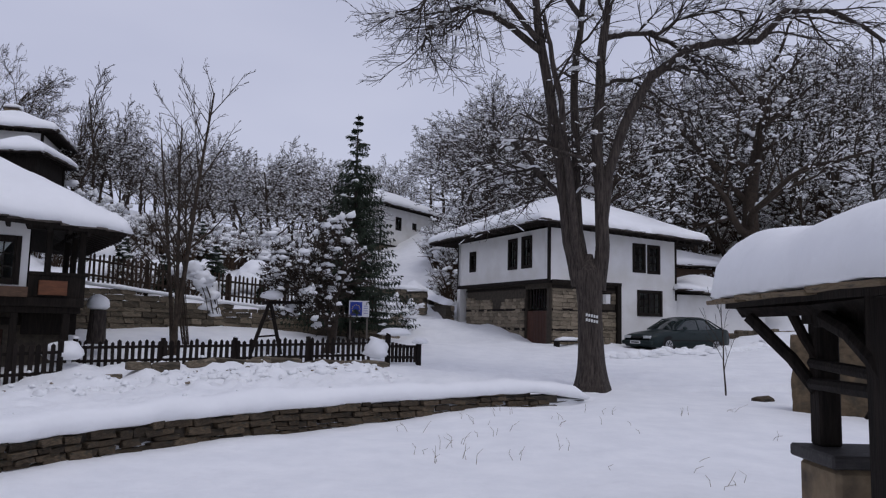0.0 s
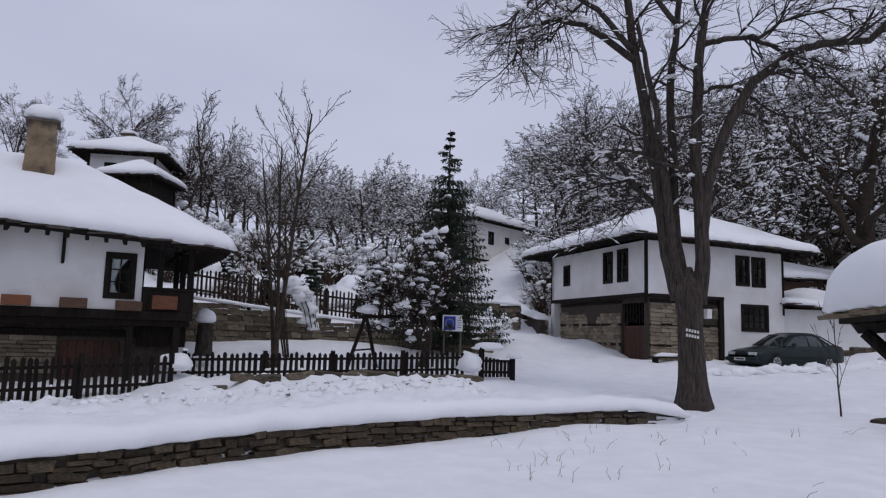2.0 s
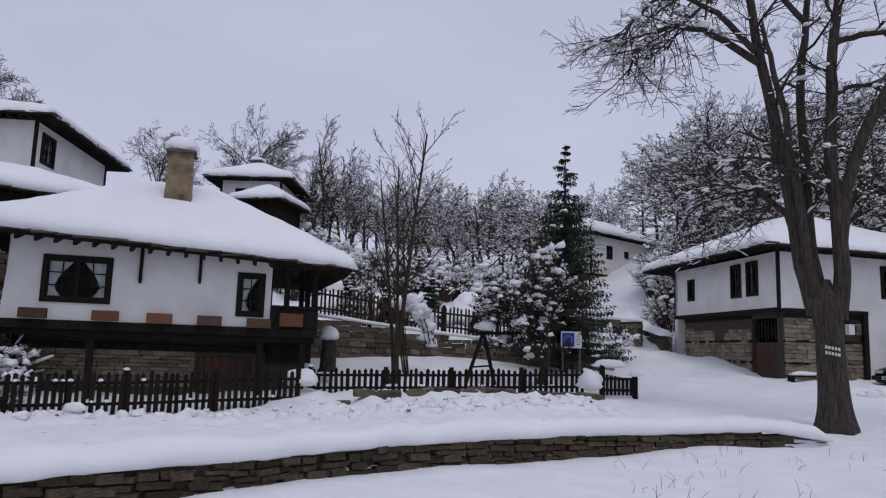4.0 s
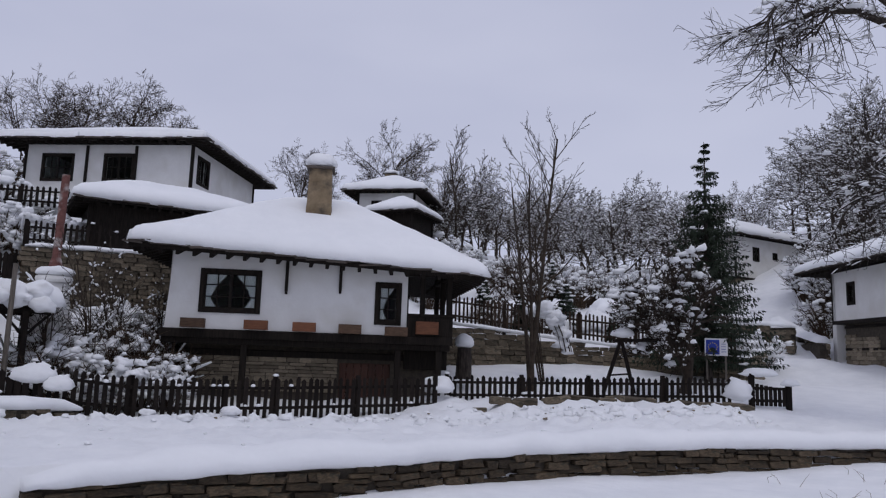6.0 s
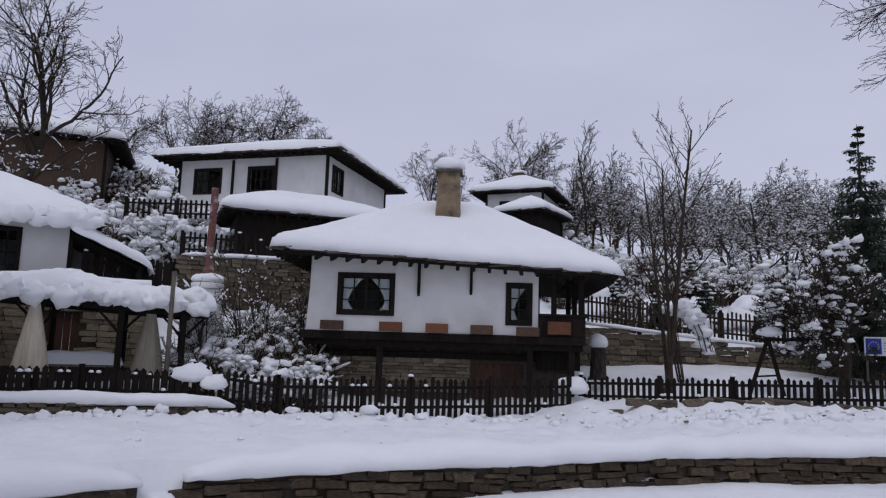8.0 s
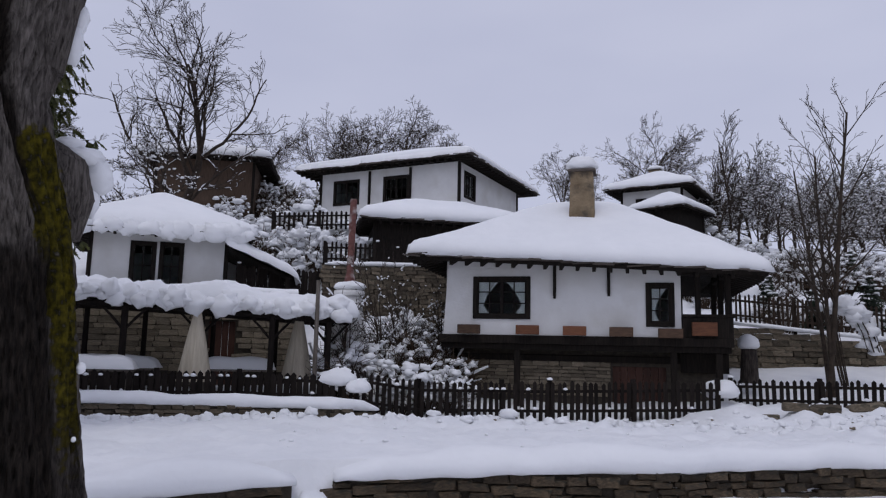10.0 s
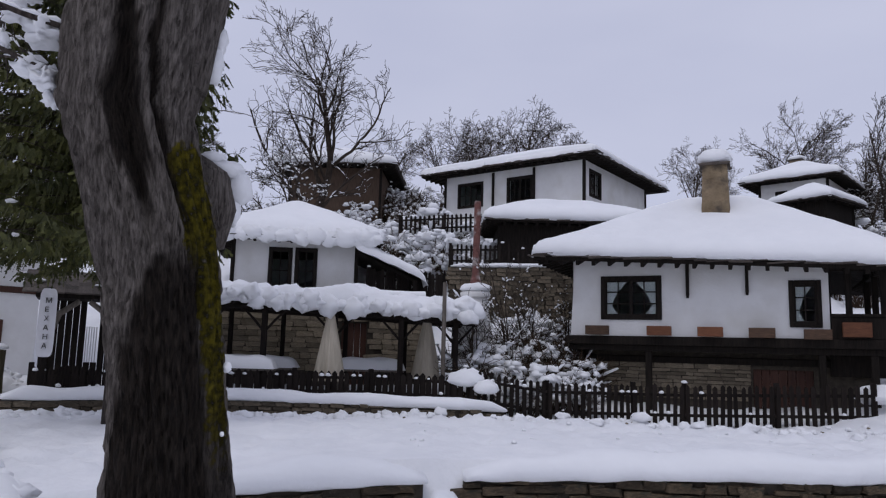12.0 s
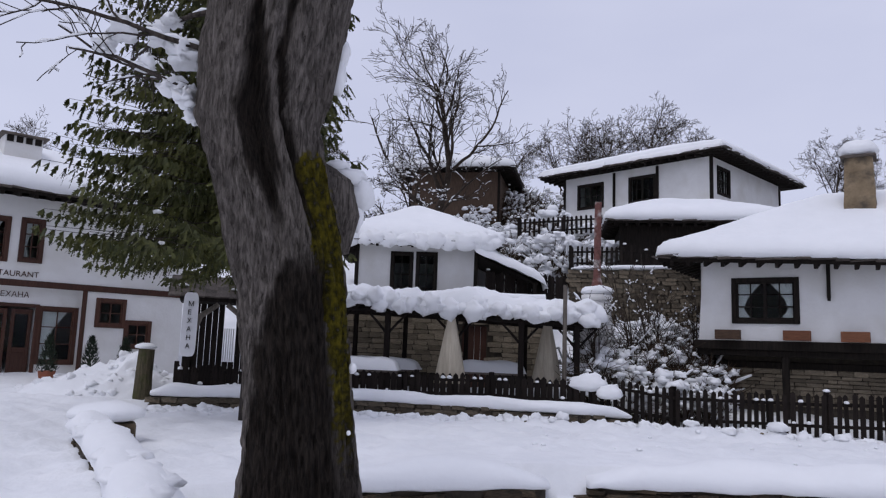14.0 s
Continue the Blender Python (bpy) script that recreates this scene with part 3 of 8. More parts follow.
# ---- the two-storey house by the car ----
def house_by_car():
    p, q = Vector((0.76, 36.8, 0)), Vector((4.3, 29.7, 0))
    h = thing("house", pose(4.3, 29.7, 0, 0, 0, 26.5), "two-storey white house with timbered stone ground floor and snowy roof", "house")
    # right front: x from 0 to 6.84; left front: along +y
    wa, wb, wc = (4.38, 5.03, 4.17, 5.38), (5.2, 5.86, 4.15, 5.36), (4.62, 5.97, 2.3, 3.37)
    wall_part(h, "front_wall", (0, 0), 0, 0, 6.84, 3.62, 5.75, [wa, wb], PLASTER, "white plaster upper wall")
    wall_part(h, "front_wall", (0, 0), 0, 3.75, 6.84, 0.2, 3.62, [wc], PLASTER, "white plaster lower wall")
    for w in (wa, wb):
        window(h, (0, 0), 0, *w, sashes=1, bars=(1, 2), curtain=False)
    window(h, (0, 0), 0, *wc, sashes=2, bars=(1, 2), curtain=False)
    # left front (local wall running along -x of its own frame)
    L = 7.93
    ws = [(L - 3.08, L - 2.4, 4.2, 5.5), (L - 1.98, L - 1.25, 4.2, 5.52), (L - 6.61, L - 6.07, 4.3, 5.22)]
    wall_part(h, "front_wall", (0, L), -90, 0, L - 0.3, 3.62, 5.75, ws, PLASTER, "white plaster jettied wall")
    for w in ws:
        window(h, (0, L), -90, *w, sashes=1, bars=(1, 2), curtain=False)
    wall_part(h, "side_wall", (6.84, 0), 90, 0.3, L, 0.2, 5.75, [], PLASTER)
    wall_part(h, "back_wall", (6.84, L), 180, 0.3, 6.84, 0.2, 5.75, [], PLASTER)
    m = Mesh()
    m.box(0.3, 6.5, 0.3, L - 0.3, 3.5, 3.6)
    m.box(0.3, 6.5, 0.3, L - 0.3, 5.6, 5.7)
    part("floor_and_ceiling", m, INTERIOR, h)
    # stone ground floor, set back a little
    wall_part(h, "base_wall", (0.25, L), -90, 0.6, L - 0.25, 0.2, 3.55, [(L - 2.09, L - 0.3, 0.5, 3.3)], MORTAR)
    wall_part(h, "base_wall", (0.25, 0.2), 0, 0, 3.5, 0.2, 3.55, [], MORTAR)
    stones(h, (0.25, L), -90, 0.6, L - 2.15, 0.9, 3.3, [(L - 4.9, L - 4.0, 2.5, 3.2)], STONEPALE, (0.25, 0.55), (0.12, 0.2), 11, cap=170)
    stones(h, (0.25, 0.2), 0, 0.05, 3.45, 1.0, 3.3, [(2.3, 3.1, 2.4, 3.0)], STONEPALE, (0.25, 0.55), (0.12, 0.2), 12, cap=120)
    for z in (1.55, 2.38, 3.32):
        m = Mesh()
        m.box(0.6, L - 2.1, -0.06, 0.02, z, z + 0.11, c=0.01)
        part("timber_band", m, DARKWOOD, h).matrix_basis = pose(0.25, L, 0, 0, 0, -90)
        m = Mesh()
        m.box(0.05, 3.45, -0.06, 0.02, z, z + 0.11, c=0.01)
        part("timber_band", m, DARKWOOD, h).matrix_basis = pose(0.25, 0.2, 0)
    d = new("double_door")
    d.parent = h
    tagged(d, "red-brown plank double door")
    d.matrix_basis = pose(0.25, L, 0, 0, 0, -90)
    for k in range(8):
        m = Mesh()
        m.box(L - 2.05 + k * 0.215, L - 1.84 + k * 0.215, 0.08, 0.13, 0.85, 2.38, c=0.01)
        part("plank", m, DOORWOOD, d)
    for k in range(9):
        g = Mesh()
        g.box(L - 2.02 + k * 0.21, L - 1.96 + k * 0.21, 0.06, 0.12, 2.48, 3.3, c=0.01)
        part("grille_bar", g, DARKWOOD, h).matrix_basis = pose(0.25, L, 0, 0, 0, -90)
    # corner boards and jetty beams
    for (x0, x1, y0, y1, z0, z1) in ((-0.02, 0.1, -0.02, 0.1, 3.55, 5.8), (6.76, 6.87, -0.03, 0.1, 3.0, 5.8), (-0.03, 0.16, 0.1, L, 3.5, 3.66), (0.16, 3.75, -0.03, 0.16, 3.5, 3.64), (3.55, 3.75, 0.0, 0.2, 1.0, 3.5), (-0.02, 0.08, L - 0.1, L, 3.6, 5.8)):
        m = Mesh()
        m.box(x0, x1, y0, y1, z0, z1, c=0.015)
        part("beam", m, DARKWOOD, h)
    hip_roof(h, (-1.0, 7.8, -0.95, L + 1.3), 5.85, 5.62, 0.46, 0.36, 2.1, seed=5)
    lamp = new("wall_lamp")
    lamp.parent = h
    for (nm, bx) in (("bracket", (2.72, 2.76, -0.3, 0.2, 3.22, 3.26)), ("lantern", (2.62, 2.86, -0.36, -0.12, 2.72, 3.12)), ("cap", (2.58, 2.9, -0.4, -0.08, 3.12, 3.18))):
        m = Mesh()
        m.box(*bx, c=0.02)
        part(nm, m, DARKWOOD if nm != "lantern" else CURTAIN, lamp)
    return h


house_by_car()


def plain_house(p, q, depth, z0, zm, z1, over, slope, snow, wins, label, seed, low=None, crest=99, wallmat=None, sidewins=(), tilt=0.0, chim=None):
    """Far house: white (or wooden) upper storey, windows, stone base below zm, snowy hipped roof."""
    h = thing("house", place(p, q), label, "house")
    n = math.hypot(q[0] - p[0], q[1] - p[1])
    wm = wallmat or PLASTER
    wall_part(h, "front_wall", (0, 0), 0, 0, n, zm, z1, list(wins), wm)
    for w in wins:
        window(h, (0, 0), 0, *w, sashes=2 if w[1] - w[0] > 0.9 else 1, bars=(1, 1), curtain=False)
    wall_part(h, "side_wall", (n, 0), 90, 0.3, depth, zm, z1, list(sidewins), wm)
    for w in sidewins:
        window(h, (n, 0), 90, *w, sashes=2 if w[1] - w[0] > 0.9 else 1, bars=(1, 1), curtain=False)
    shell(h, (0, n, 0, depth), zm, z1, wm, "bl")
    if zm > z0:
        m = Mesh()
        m.box(0.1, n - 0.1, 0.1, depth - 0.1, z0, zm - 0.02)
        part("base_wall", m, low or STONE, h, "dark rubble stone base")
    for u, v in ((0, 0), (n, 0), (n, depth)):
        m = Mesh()
        m.box(u - 0.07, u + 0.07, v - 0.05, v + 0.09, zm, z1, c=0.02)
        part("corner_post", m, DARKWOOD, h)
    m = Mesh()
    m.box(-0.08, n + 0.08, -0.08, depth + 0.05, zm - 0.15, zm - 0.01, c=0.02)
    part("sill_beam", m, DARKWOOD, h)
    hip_roof(h, (-over, n + over, -over, depth + over), z1 + 0.05 + tilt, z1 + 0.05 - tilt, slope, snow, crest, seed=seed)
    if chim:
        chimney(h, *chim, seed=seed + 1)
    return h


# house above the lane with wide eaves
uh = plain_house((-32.9, 21.27), (-25.3, 24.2), 7.9, 5.5, 8.3, 10.85, 0.95, 0.34, 0.42,
    [(0.85, 2.4, 9.12, 10.4), (3.9, 5.35, 9.12, 10.4)], "long white hillside house with dark windows and broad snowy eaves", 21, crest=1.6, sidewins=[(0.6, 1.9, 9.2, 10.5)])
for u in (3.05, 5.45):
    m = Mesh()
    m.box(u - 0.07, u + 0.07, -0.08, 0.0, 8.3, 10.8, c=0.02)
    part("timber_post", m, DARKWOOD, uh)
# house with the square chimney, behind
plain_house(az(33.6, 46)[:2], az(29.2, 45)[:2], 6, 7.0, 9.6, 11.6, 0.8, 0.5, 0.4, [(0.9, 1.5, 10.5, 11.1), (2.6, 3.2, 10.5, 11.1)], "white hillside house with stone chimney under snow", 31, chim=(1.6, 1.8, 11.8, 13.2, 0.85, SANDSTONE))
plain_house(az(32.2, 42)[:2], az(29.4, 41)[:2], 3, 6.5, 7.9, 9.6, 0.5, 0.6, 0.35, [], "small dark outbuilding with steep snowy roof", 33, wallmat=DARKWOOD)
# far house at the top of the side lane
plain_house(az(4.9, 57)[:2], az(0.4, 64)[:2], 6, 6.5, 8.0, 11.0, 0.6, 0.45, 0.45, [(2.0, 2.7, 9.3, 10.3), (4.4, 4.9, 9.6, 10.1)], "white house with snowy roof at the top of the lane", 35)
# low white house above the tavern terrace
h4 = plain_house((-25.87, 7.8), (-24.25, 11.86), 5.0, 0.3, 3.4, 5.35, 0.85, 0.5, 0.5,
    [(1.26, 2.04, 3.5, 5.1), (2.19, 2.93, 3.5, 5.12)], "low white house with two dark windows above the terrace", 41, low=STONE)
ov, rnd = Mesh(), random.Random(44)
for k in range(30):
    u = -0.9 + 6.0 * (k + rnd.random()) / 30
    q = rnd.uniform(0.16, 0.34)
    ov.lump((u, -0.86 + rnd.uniform(-0.05, 0.08), 5.52 + rnd.uniform(-0.1, 0.04)), q * 1.4, q * 0.7, q * rnd.uniform(0.8, 1.2), k * 1.7, 12, 7, 0.5, False)
tagged(part("snow_overhang", ov, SNOW, h4, "", True), kind="stuff")
# brown timber house on the slope
plain_house(az(69.3, 41)[:2], az(62.3, 40)[:2], 6, 6.0, 7.2, 11.5, 0.9, 0.42, 0.45, [], "brown timber barn with snow on its roof", 43, wallmat=BROWNWOOD)
# shed roof below the long house
plain_house((-23.2, 17.6), (-20.3, 22.2), 3.2, 4.5, 5.2, 6.7, 0.6, 0.4, 0.5, [], "low dark shed with a thick snow roof", 45, wallmat=DARKWOOD)


# ---- tavern at the end of the lane ----
def tavern():
    h = thing("tavern", place((-24.6, -6.2), (-25.28, 1.88)), "white two-storey tavern with brown timber trim", "house")
    h.matrix_world = pose(-23.0, -5.4, 0, 0, 0, 107.2)
    o = 2.38   # start of the visible stretch
    n = o + 5.2
    k = 1.33

    def U(u):
        return o + u * k

    def Z(z):
        return 1.6 + (z - 1.6) * k
    ups = [(U(0.29), U(0.72), Z(3.16), Z(4.08)), (U(-0.4), U(0.06), Z(3.14), Z(4.06))]
    lows = [(U(1.95), U(2.57), Z(1.85), Z(2.47)), (U(2.6), U(3.18), Z(1.39), Z(2.0))]
    shop = [(U(0.82), U(1.6), Z(1.0), Z(2.22))]
    doorway = (U(-0.2), U(0.76), 0.25, Z(2.23))
    wall_part(h, "front_wall", (0, 0), 0, 0, n, Z(2.7), Z(4.55), ups, PLASTER, "white plaster upper wall")
    wall_part(h, "front_wall", (0, 0), 0, 0, U(1.69), 0.1, Z(2.7), shop + [doorway], PLASTER).matrix_basis = pose(0, 0.25, 0)
    wall_part(h, "front_wall", (0, 0), 0, U(1.69), n, 0.1, Z(2.7), lows, PLASTER)
    for w in ups:
        window(h, (0, 0), 0, *w, sashes=1, bars=(1, 2), wood=DOORWOOD)
    for w in lows:
        window(h, (0, 0), 0, *w, sashes=1, bars=(1, 1), wood=DOORWOOD, curtain=False)
    window(h, (0, 0.25), 0, *shop[0], sashes=1, bars=(1, 2), wood=DOORWOOD)
    shell(h, (0, n, 0, 7), 0.1, Z(4.55), PLASTER, "rbl")
    d = new("door")
    d.parent = h
    m = Mesh()
    a, b, c, e = doorway
    for s in range(2):
        x0, x1 = a + (b - a) * s / 2 + 0.05, a + (b - a) * (s + 1) / 2 - 0.05
        lf = Mesh()
        lf.box(x0, x0 + 0.1, 0.3, 0.36, c, e - 0.1, c=0.01)
        lf.box(x1 - 0.1, x1, 0.3, 0.36, c, e - 0.1, c=0.01)
        for zz in (c, c + 0.85, e - 0.25):
            lf.box(x0 + 0.1, x1 - 0.1, 0.3, 0.36, zz, zz + 0.15, c=0.01)
        lf.box(x0 + 0.1, x1 - 0.1, 0.32, 0.34, c + 0.15, c + 0.85)
        part("door_leaf", lf, DOORWOOD, d)
        pn = Mesh()
        pn.box(x0 + 0.1, x1 - 0.1, 0.327, 0.333, c + 1.0, e - 0.25)
        part("pane", pn, GLASS, d).visible_shadow = False
    for (x0, x1, y0, y1, z0, z1) in ((0, n, -0.05, 0.0, Z(2.62), Z(2.76)), (U(1.63), U(1.73), -0.04, 0.0, 0.2, Z(2.62)), (a - 0.1, a, 0.2, 0.3, c, e + 0.05), (b, b + 0.1, 0.2, 0.3, c, e + 0.05), (a, b, 0.2, 0.3, e - 0.05, e + 0.05)):
        m = Mesh()
        m.box(x0, x1, y0, y1, z0, z1, c=0.01)
        part("trim_board", m, DOORWOOD, h)
    hip_roof(h, (-0.8, n + 0.8, -0.8, 7.8), Z(4.6), Z(4.6), 0.42, 0.5, 1.9, seed=51)
    chimney(h, U(0.3), 1.6, 6.4, 7.5, 1.05, PLASTER, 0.0, seed=52, taper=1.0)
    for j in range(4):
        m = Mesh()
        m.box(U(0.3) - 0.47 + j * 0.25, U(0.3) - 0.29 + j * 0.25, 1.045, 1.08, 7.3, 7.49, c=0.005)
        part("chimney_vent", m, DARKWOOD, h)
    return h, U, Z


TAVERN, TU, TZ = tavern()

# ---- trees ----
def grow(br, sn, p, d, length, r, level, rnd, s):
    """One branch and its side branches, with snow lying along its upper side."""
    n = max(3, int(length / s["seg"][min(level, len(s["seg"]) - 1)]))
    step, pts, rad = length / n, [p.copy()], [r]
    end = s["end"] if level < s["depth"] else 0.3
    for i in range(n):
        d = d + Vector((rnd.gauss(0, 1), rnd.gauss(0, 1), rnd.gauss(0, 1))) * s["wander"][min(level, len(s["wander"]) - 1)]
        d.z += s["lift"][min(level, len(s["lift"]) - 1)] * step
        d.normalize()
        p = p + d * step
        pts.append(p.copy())
        rad.append(max(s["rmin"], r * (1 - (1 - end) * (i + 1) / n)))
    (s["trunk"] if level == 0 and "trunk" in s else br).tube(pts, rad, s["sides"][min(level, len(s["sides"]) - 1)], cap=False)
    if level >= 1 and s["snow"] > 0:
        for i in range(n):
            q = (pts[i + 1] - pts[i]).normalized()
            if abs(q.z) < 0.72 and rnd.random() < s["snow"]:
                rr = min(s["smax"], max(s["smin"], rad[i] * 1.25)) * rnd.uniform(0.7, 1.3)
                up = Vector((0, 0, rad[i] * 0.7 + rr * 0.45))
                a, b, c = pts[i] + up * 0.7, (pts[i] + pts[i + 1]) / 2 + up, pts[i + 1] + up * 0.7
                sn.tube([a, b, c], [rr * 0.4, rr, rr * 0.45], 4 if rr < 0.06 else 6, cap=False)
            if "clump" in s and rnd.random() < s["clump"][0]:
                k = s["clump"][1] * rnd.uniform(0.55, 1.3)
                sn.lump(pts[i + 1] + Vector((0, 0, k * 0.3)), k * rnd.uniform(0.7, 1.3), k * rnd.uniform(0.6, 1.1), k * rnd.uniform(0.55, 0.95), rnd.random() * 50, 7, 4, 1.0)
    if level >= s["depth"]:
        return
    kids = s["kids"][level]
    for k in range(kids):
        t = s["first"][level] + (1 - s["first"][level]) * (k + rnd.random()) / kids
        i = min(n - 1, int(t * n))
        base = pts[i].lerp(pts[i + 1], t * n - i)
        axis = (pts[i + 1] - pts[i]).normalized()
        side = axis.cross(Vector((rnd.gauss(0, 1), rnd.gauss(0, 1), rnd.gauss(0, 1)))).normalized()
        ang = radians(rnd.uniform(*s["angle"][min(level, len(s["angle"]) - 1)]))
        nd = (axis * math.cos(ang) + side * math.sin(ang)).normalized()
        if nd.z < -0.25:
            nd.z *= 0.3
        ll = length * rnd.uniform(*s["ratio"][min(level, len(s["ratio"]) - 1)]) * (1.15 - 0.55 * t)
        grow(br, sn, base, nd, ll, max(s["rmin"], rad[i] * rnd.uniform(0.42, 0.62)), level + 1, rnd, s)


SPREAD = dict(seg=[0.5, 0.35, 0.3, 0.25], wander=[0.09, 0.13, 0.17, 0.2], lift=[0.05, 0.05, 0.03, 0.0], sides=[7, 5, 4, 3], depth=4,
              kids=[9, 6, 5, 4], first=[0.25, 0.2, 0.15, 0.1], angle=[(35, 70), (30, 60), (25, 60), (25, 60)], ratio=[(0.45, 0.75), (0.4, 0.65), (0.4, 0.6), (0.35, 0.6)],
              rmin=0.011, end=0.3, snow=0.6, smin=0.03, smax=0.11)
UPRIGHT = dict(SPREAD, kids=[13, 7, 4, 0], depth=3, angle=[(18, 38), (18, 40), (20, 45)], ratio=[(0.25, 0.5), (0.35, 0.55), (0.3, 0.5)], snow=0.03, rmin=0.008, lift=[0.02, 0.12, 0.12], wander=[0.05, 0.08, 0.12])
BARE = dict(SPREAD, snow=0.12, kids=[11, 7, 5, 3], angle=[(25, 55), (25, 55), (25, 55), (25, 60)], lift=[0.05, 0.1, 0.06, 0.0], smin=0.02)
LADEN = dict(SPREAD, snow=0.95, smin=0.045, smax=0.16, kids=[9, 6, 5, 3])


def tree_meshes(seed, height, radius, spec, lean=0.05, stems=1):
    rnd = random.Random(seed)
    br, sn = Mesh(), Mesh()
    spec = dict(spec, trunk=Mesh())
    for k in range(stems):
        d = Vector((rnd.uniform(-lean, lean), rnd.uniform(-lean, lean), 1)) + Vector((math.cos(k * 2.4), math.sin(k * 2.4), 0)) * (0.12 if stems > 1 else 0)
        grow(br, sn, Vector((0.08 * k, 0.06 * k, -0.3)), d.normalized(), height * (0.82 if k == 0 else 0.7), radius * (1 if k == 0 else 0.8), 0, rnd, spec)
    return br.data("branches", TWIG, True), (sn.data("snow_load", SNOW, True) if sn.v else None), spec["trunk"].data("trunk", TWIG, True)


def plant(meshes, x, y, label, scale=1.0, turn=0.0, z=None, group="", name="tree", category="tree"):
    t = thing(name, pose(x, y, ground_z(x, y) if z is None else z, 0, 0, turn) @ Matrix.Scale(scale, 4), label, category, group)
    tagged(part("crown", meshes[0], TWIG, t), kind="stuff")
    if len(meshes) > 2:
        part("trunk", meshes[2], TWIG, t)
    if meshes[1]:
        tagged(part("snow_load", meshes[1], SNOW, t), kind="stuff")
    return t


def woods():
    rnd = random.Random(12)
    kinds = [tree_meshes(100 + k, 9.0, 0.17, dict(SPREAD, kids=[11, 6, 5, 3], rmin=0.015, smin=0.045, snow=0.17, clump=(0.035, 0.1))) for k in range(4)]
    bare = [tree_meshes(140 + k, 9.0, 0.15, dict(BARE, rmin=0.010, kids=[14, 8, 5, 4])) for k in range(3)]
    tall = [tree_meshes(160 + k, 9.0, 0.10, dict(UPRIGHT, rmin=0.012), stems=2) for k in range(2)]
    # wooded slope behind the house and to the right of it
    spots = []
    for k in range(900):
        a, r = rnd.uniform(-36, 1.5), rnd.uniform(42, 78)
        if (a < -1.5 or r > 68) and all((a - b) ** 2 * 0.6 + (r - q) ** 2 * 0.08 > 1.9 for b, q in spots) and len(spots) < 85:
            spots.append((a, r))
    for a, r in spots:
        p = az(a, r)
        plant(rnd.choice(kinds), p.x, p.y, "leafless tree laden with snow in the hillside wood", rnd.uniform(0.8, 1.15), rnd.uniform(0, 360), group="hillside wood")
    spots = []
    for k in range(600):
        a, r = rnd.uniform(1.5, 27), rnd.uniform(46, 88)
        if all((a - b) ** 2 * 0.6 + (r - q) ** 2 * 0.05 > 1.6 for b, q in spots) and len(spots) < 58 and not (a < 6.5 and r < 66):
            spots.append((a, r))
    for a, r in spots:
        p = az(a, r)
        plant(rnd.choice(kinds), p.x, p.y, "leafless snowy tree on the hill above the gardens", rnd.uniform(0.55, 0.8), rnd.uniform(0, 360), group="hillside wood")
    # single trees along the skyline
    for a, r, s, k in ((57.5, 52, 0.95, 0), (54.5, 50, 1.0, 1), (51.0, 51, 1.05, 2), (48.5, 52, 0.9, 0), (32.5, 53, 1.0, 1), (30.5, 56, 0.85, 2), (38.5, 54, 0.75, 0), (36.5, 58, 0.7, 2), (62, 55, 0.8, 1), (78, 50, 0.9, 0), (92, 46, 0.9, 1), (97, 44, 0.8, 2), (85, 52, 0.9, 2)):
        p = az(a, r)
        plant(bare[k], p.x, p.y, "bare leafless tree on the ridge", s, a * 37, group="ridge trees")
    for a, r, s, k in ((25.6, 48, 1.05, 0), (27.2, 50, 0.85, 1), (24.0, 52, 0.75, 1)):
        p = az(a, r)
        plant(tall[k], p.x, p.y, "slender upright bare tree beside the hillside house", s, a * 11, group="ridge trees")
    p = az(67.3, 37)
    plant(tree_meshes(171, 10.5, 0.24, dict(BARE, kids=[14, 8, 5, 3], snow=0.3, first=[0.12, 0.15, 0.15, 0.1])), p.x, p.y, "large bare tree dusted with snow beside the brown barn")
    p = az(71.5, 33)
    plant(kinds[1], p.x, p.y, "snowy leafless tree behind the terrace house", 0.75, 40)
    # thick old tree behind the car
    p = az(-22.8, 41)
    plant(tree_meshes(181, 15, 0.55, dict(LADEN, kids=[16, 7, 5, 3], rmin=0.018, snow=0.2, clump=(0.04, 0.12), angle=[(45, 85), (30, 60), (25, 60), (25, 60)], wander=[0.04, 0.13, 0.17, 0.2])), p.x, p.y, "tall old snow-laden tree behind the car")
    p = az(-9.0, 39.5)
    plant(tree_meshes(183, 11, 0.26, dict(LADEN, kids=[12, 7, 5, 3], rmin=0.018, snow=0.25, clump=(0.04, 0.12))), p.x, p.y, "snow-laden tree rising behind the two-storey house")
    # slender tree in the garden
    plant(tree_meshes(191, 9.4, 0.085, dict(UPRIGHT, kids=[15, 6, 3, 0], snow=0.0, first=[0.3, 0.2, 0.1], wander=[0.012, 0.035, 0.07], lift=[0.02, 0.16, 0.14], angle=[(30, 50), (20, 40), (20, 40)], ratio=[(0.2, 0.4), (0.25, 0.42), (0.3, 0.5)], rmin=0.006), lean=0.02, stems=3), -7.55, 20.66, "slender bare many-stemmed tree in the garden", z=0.75)
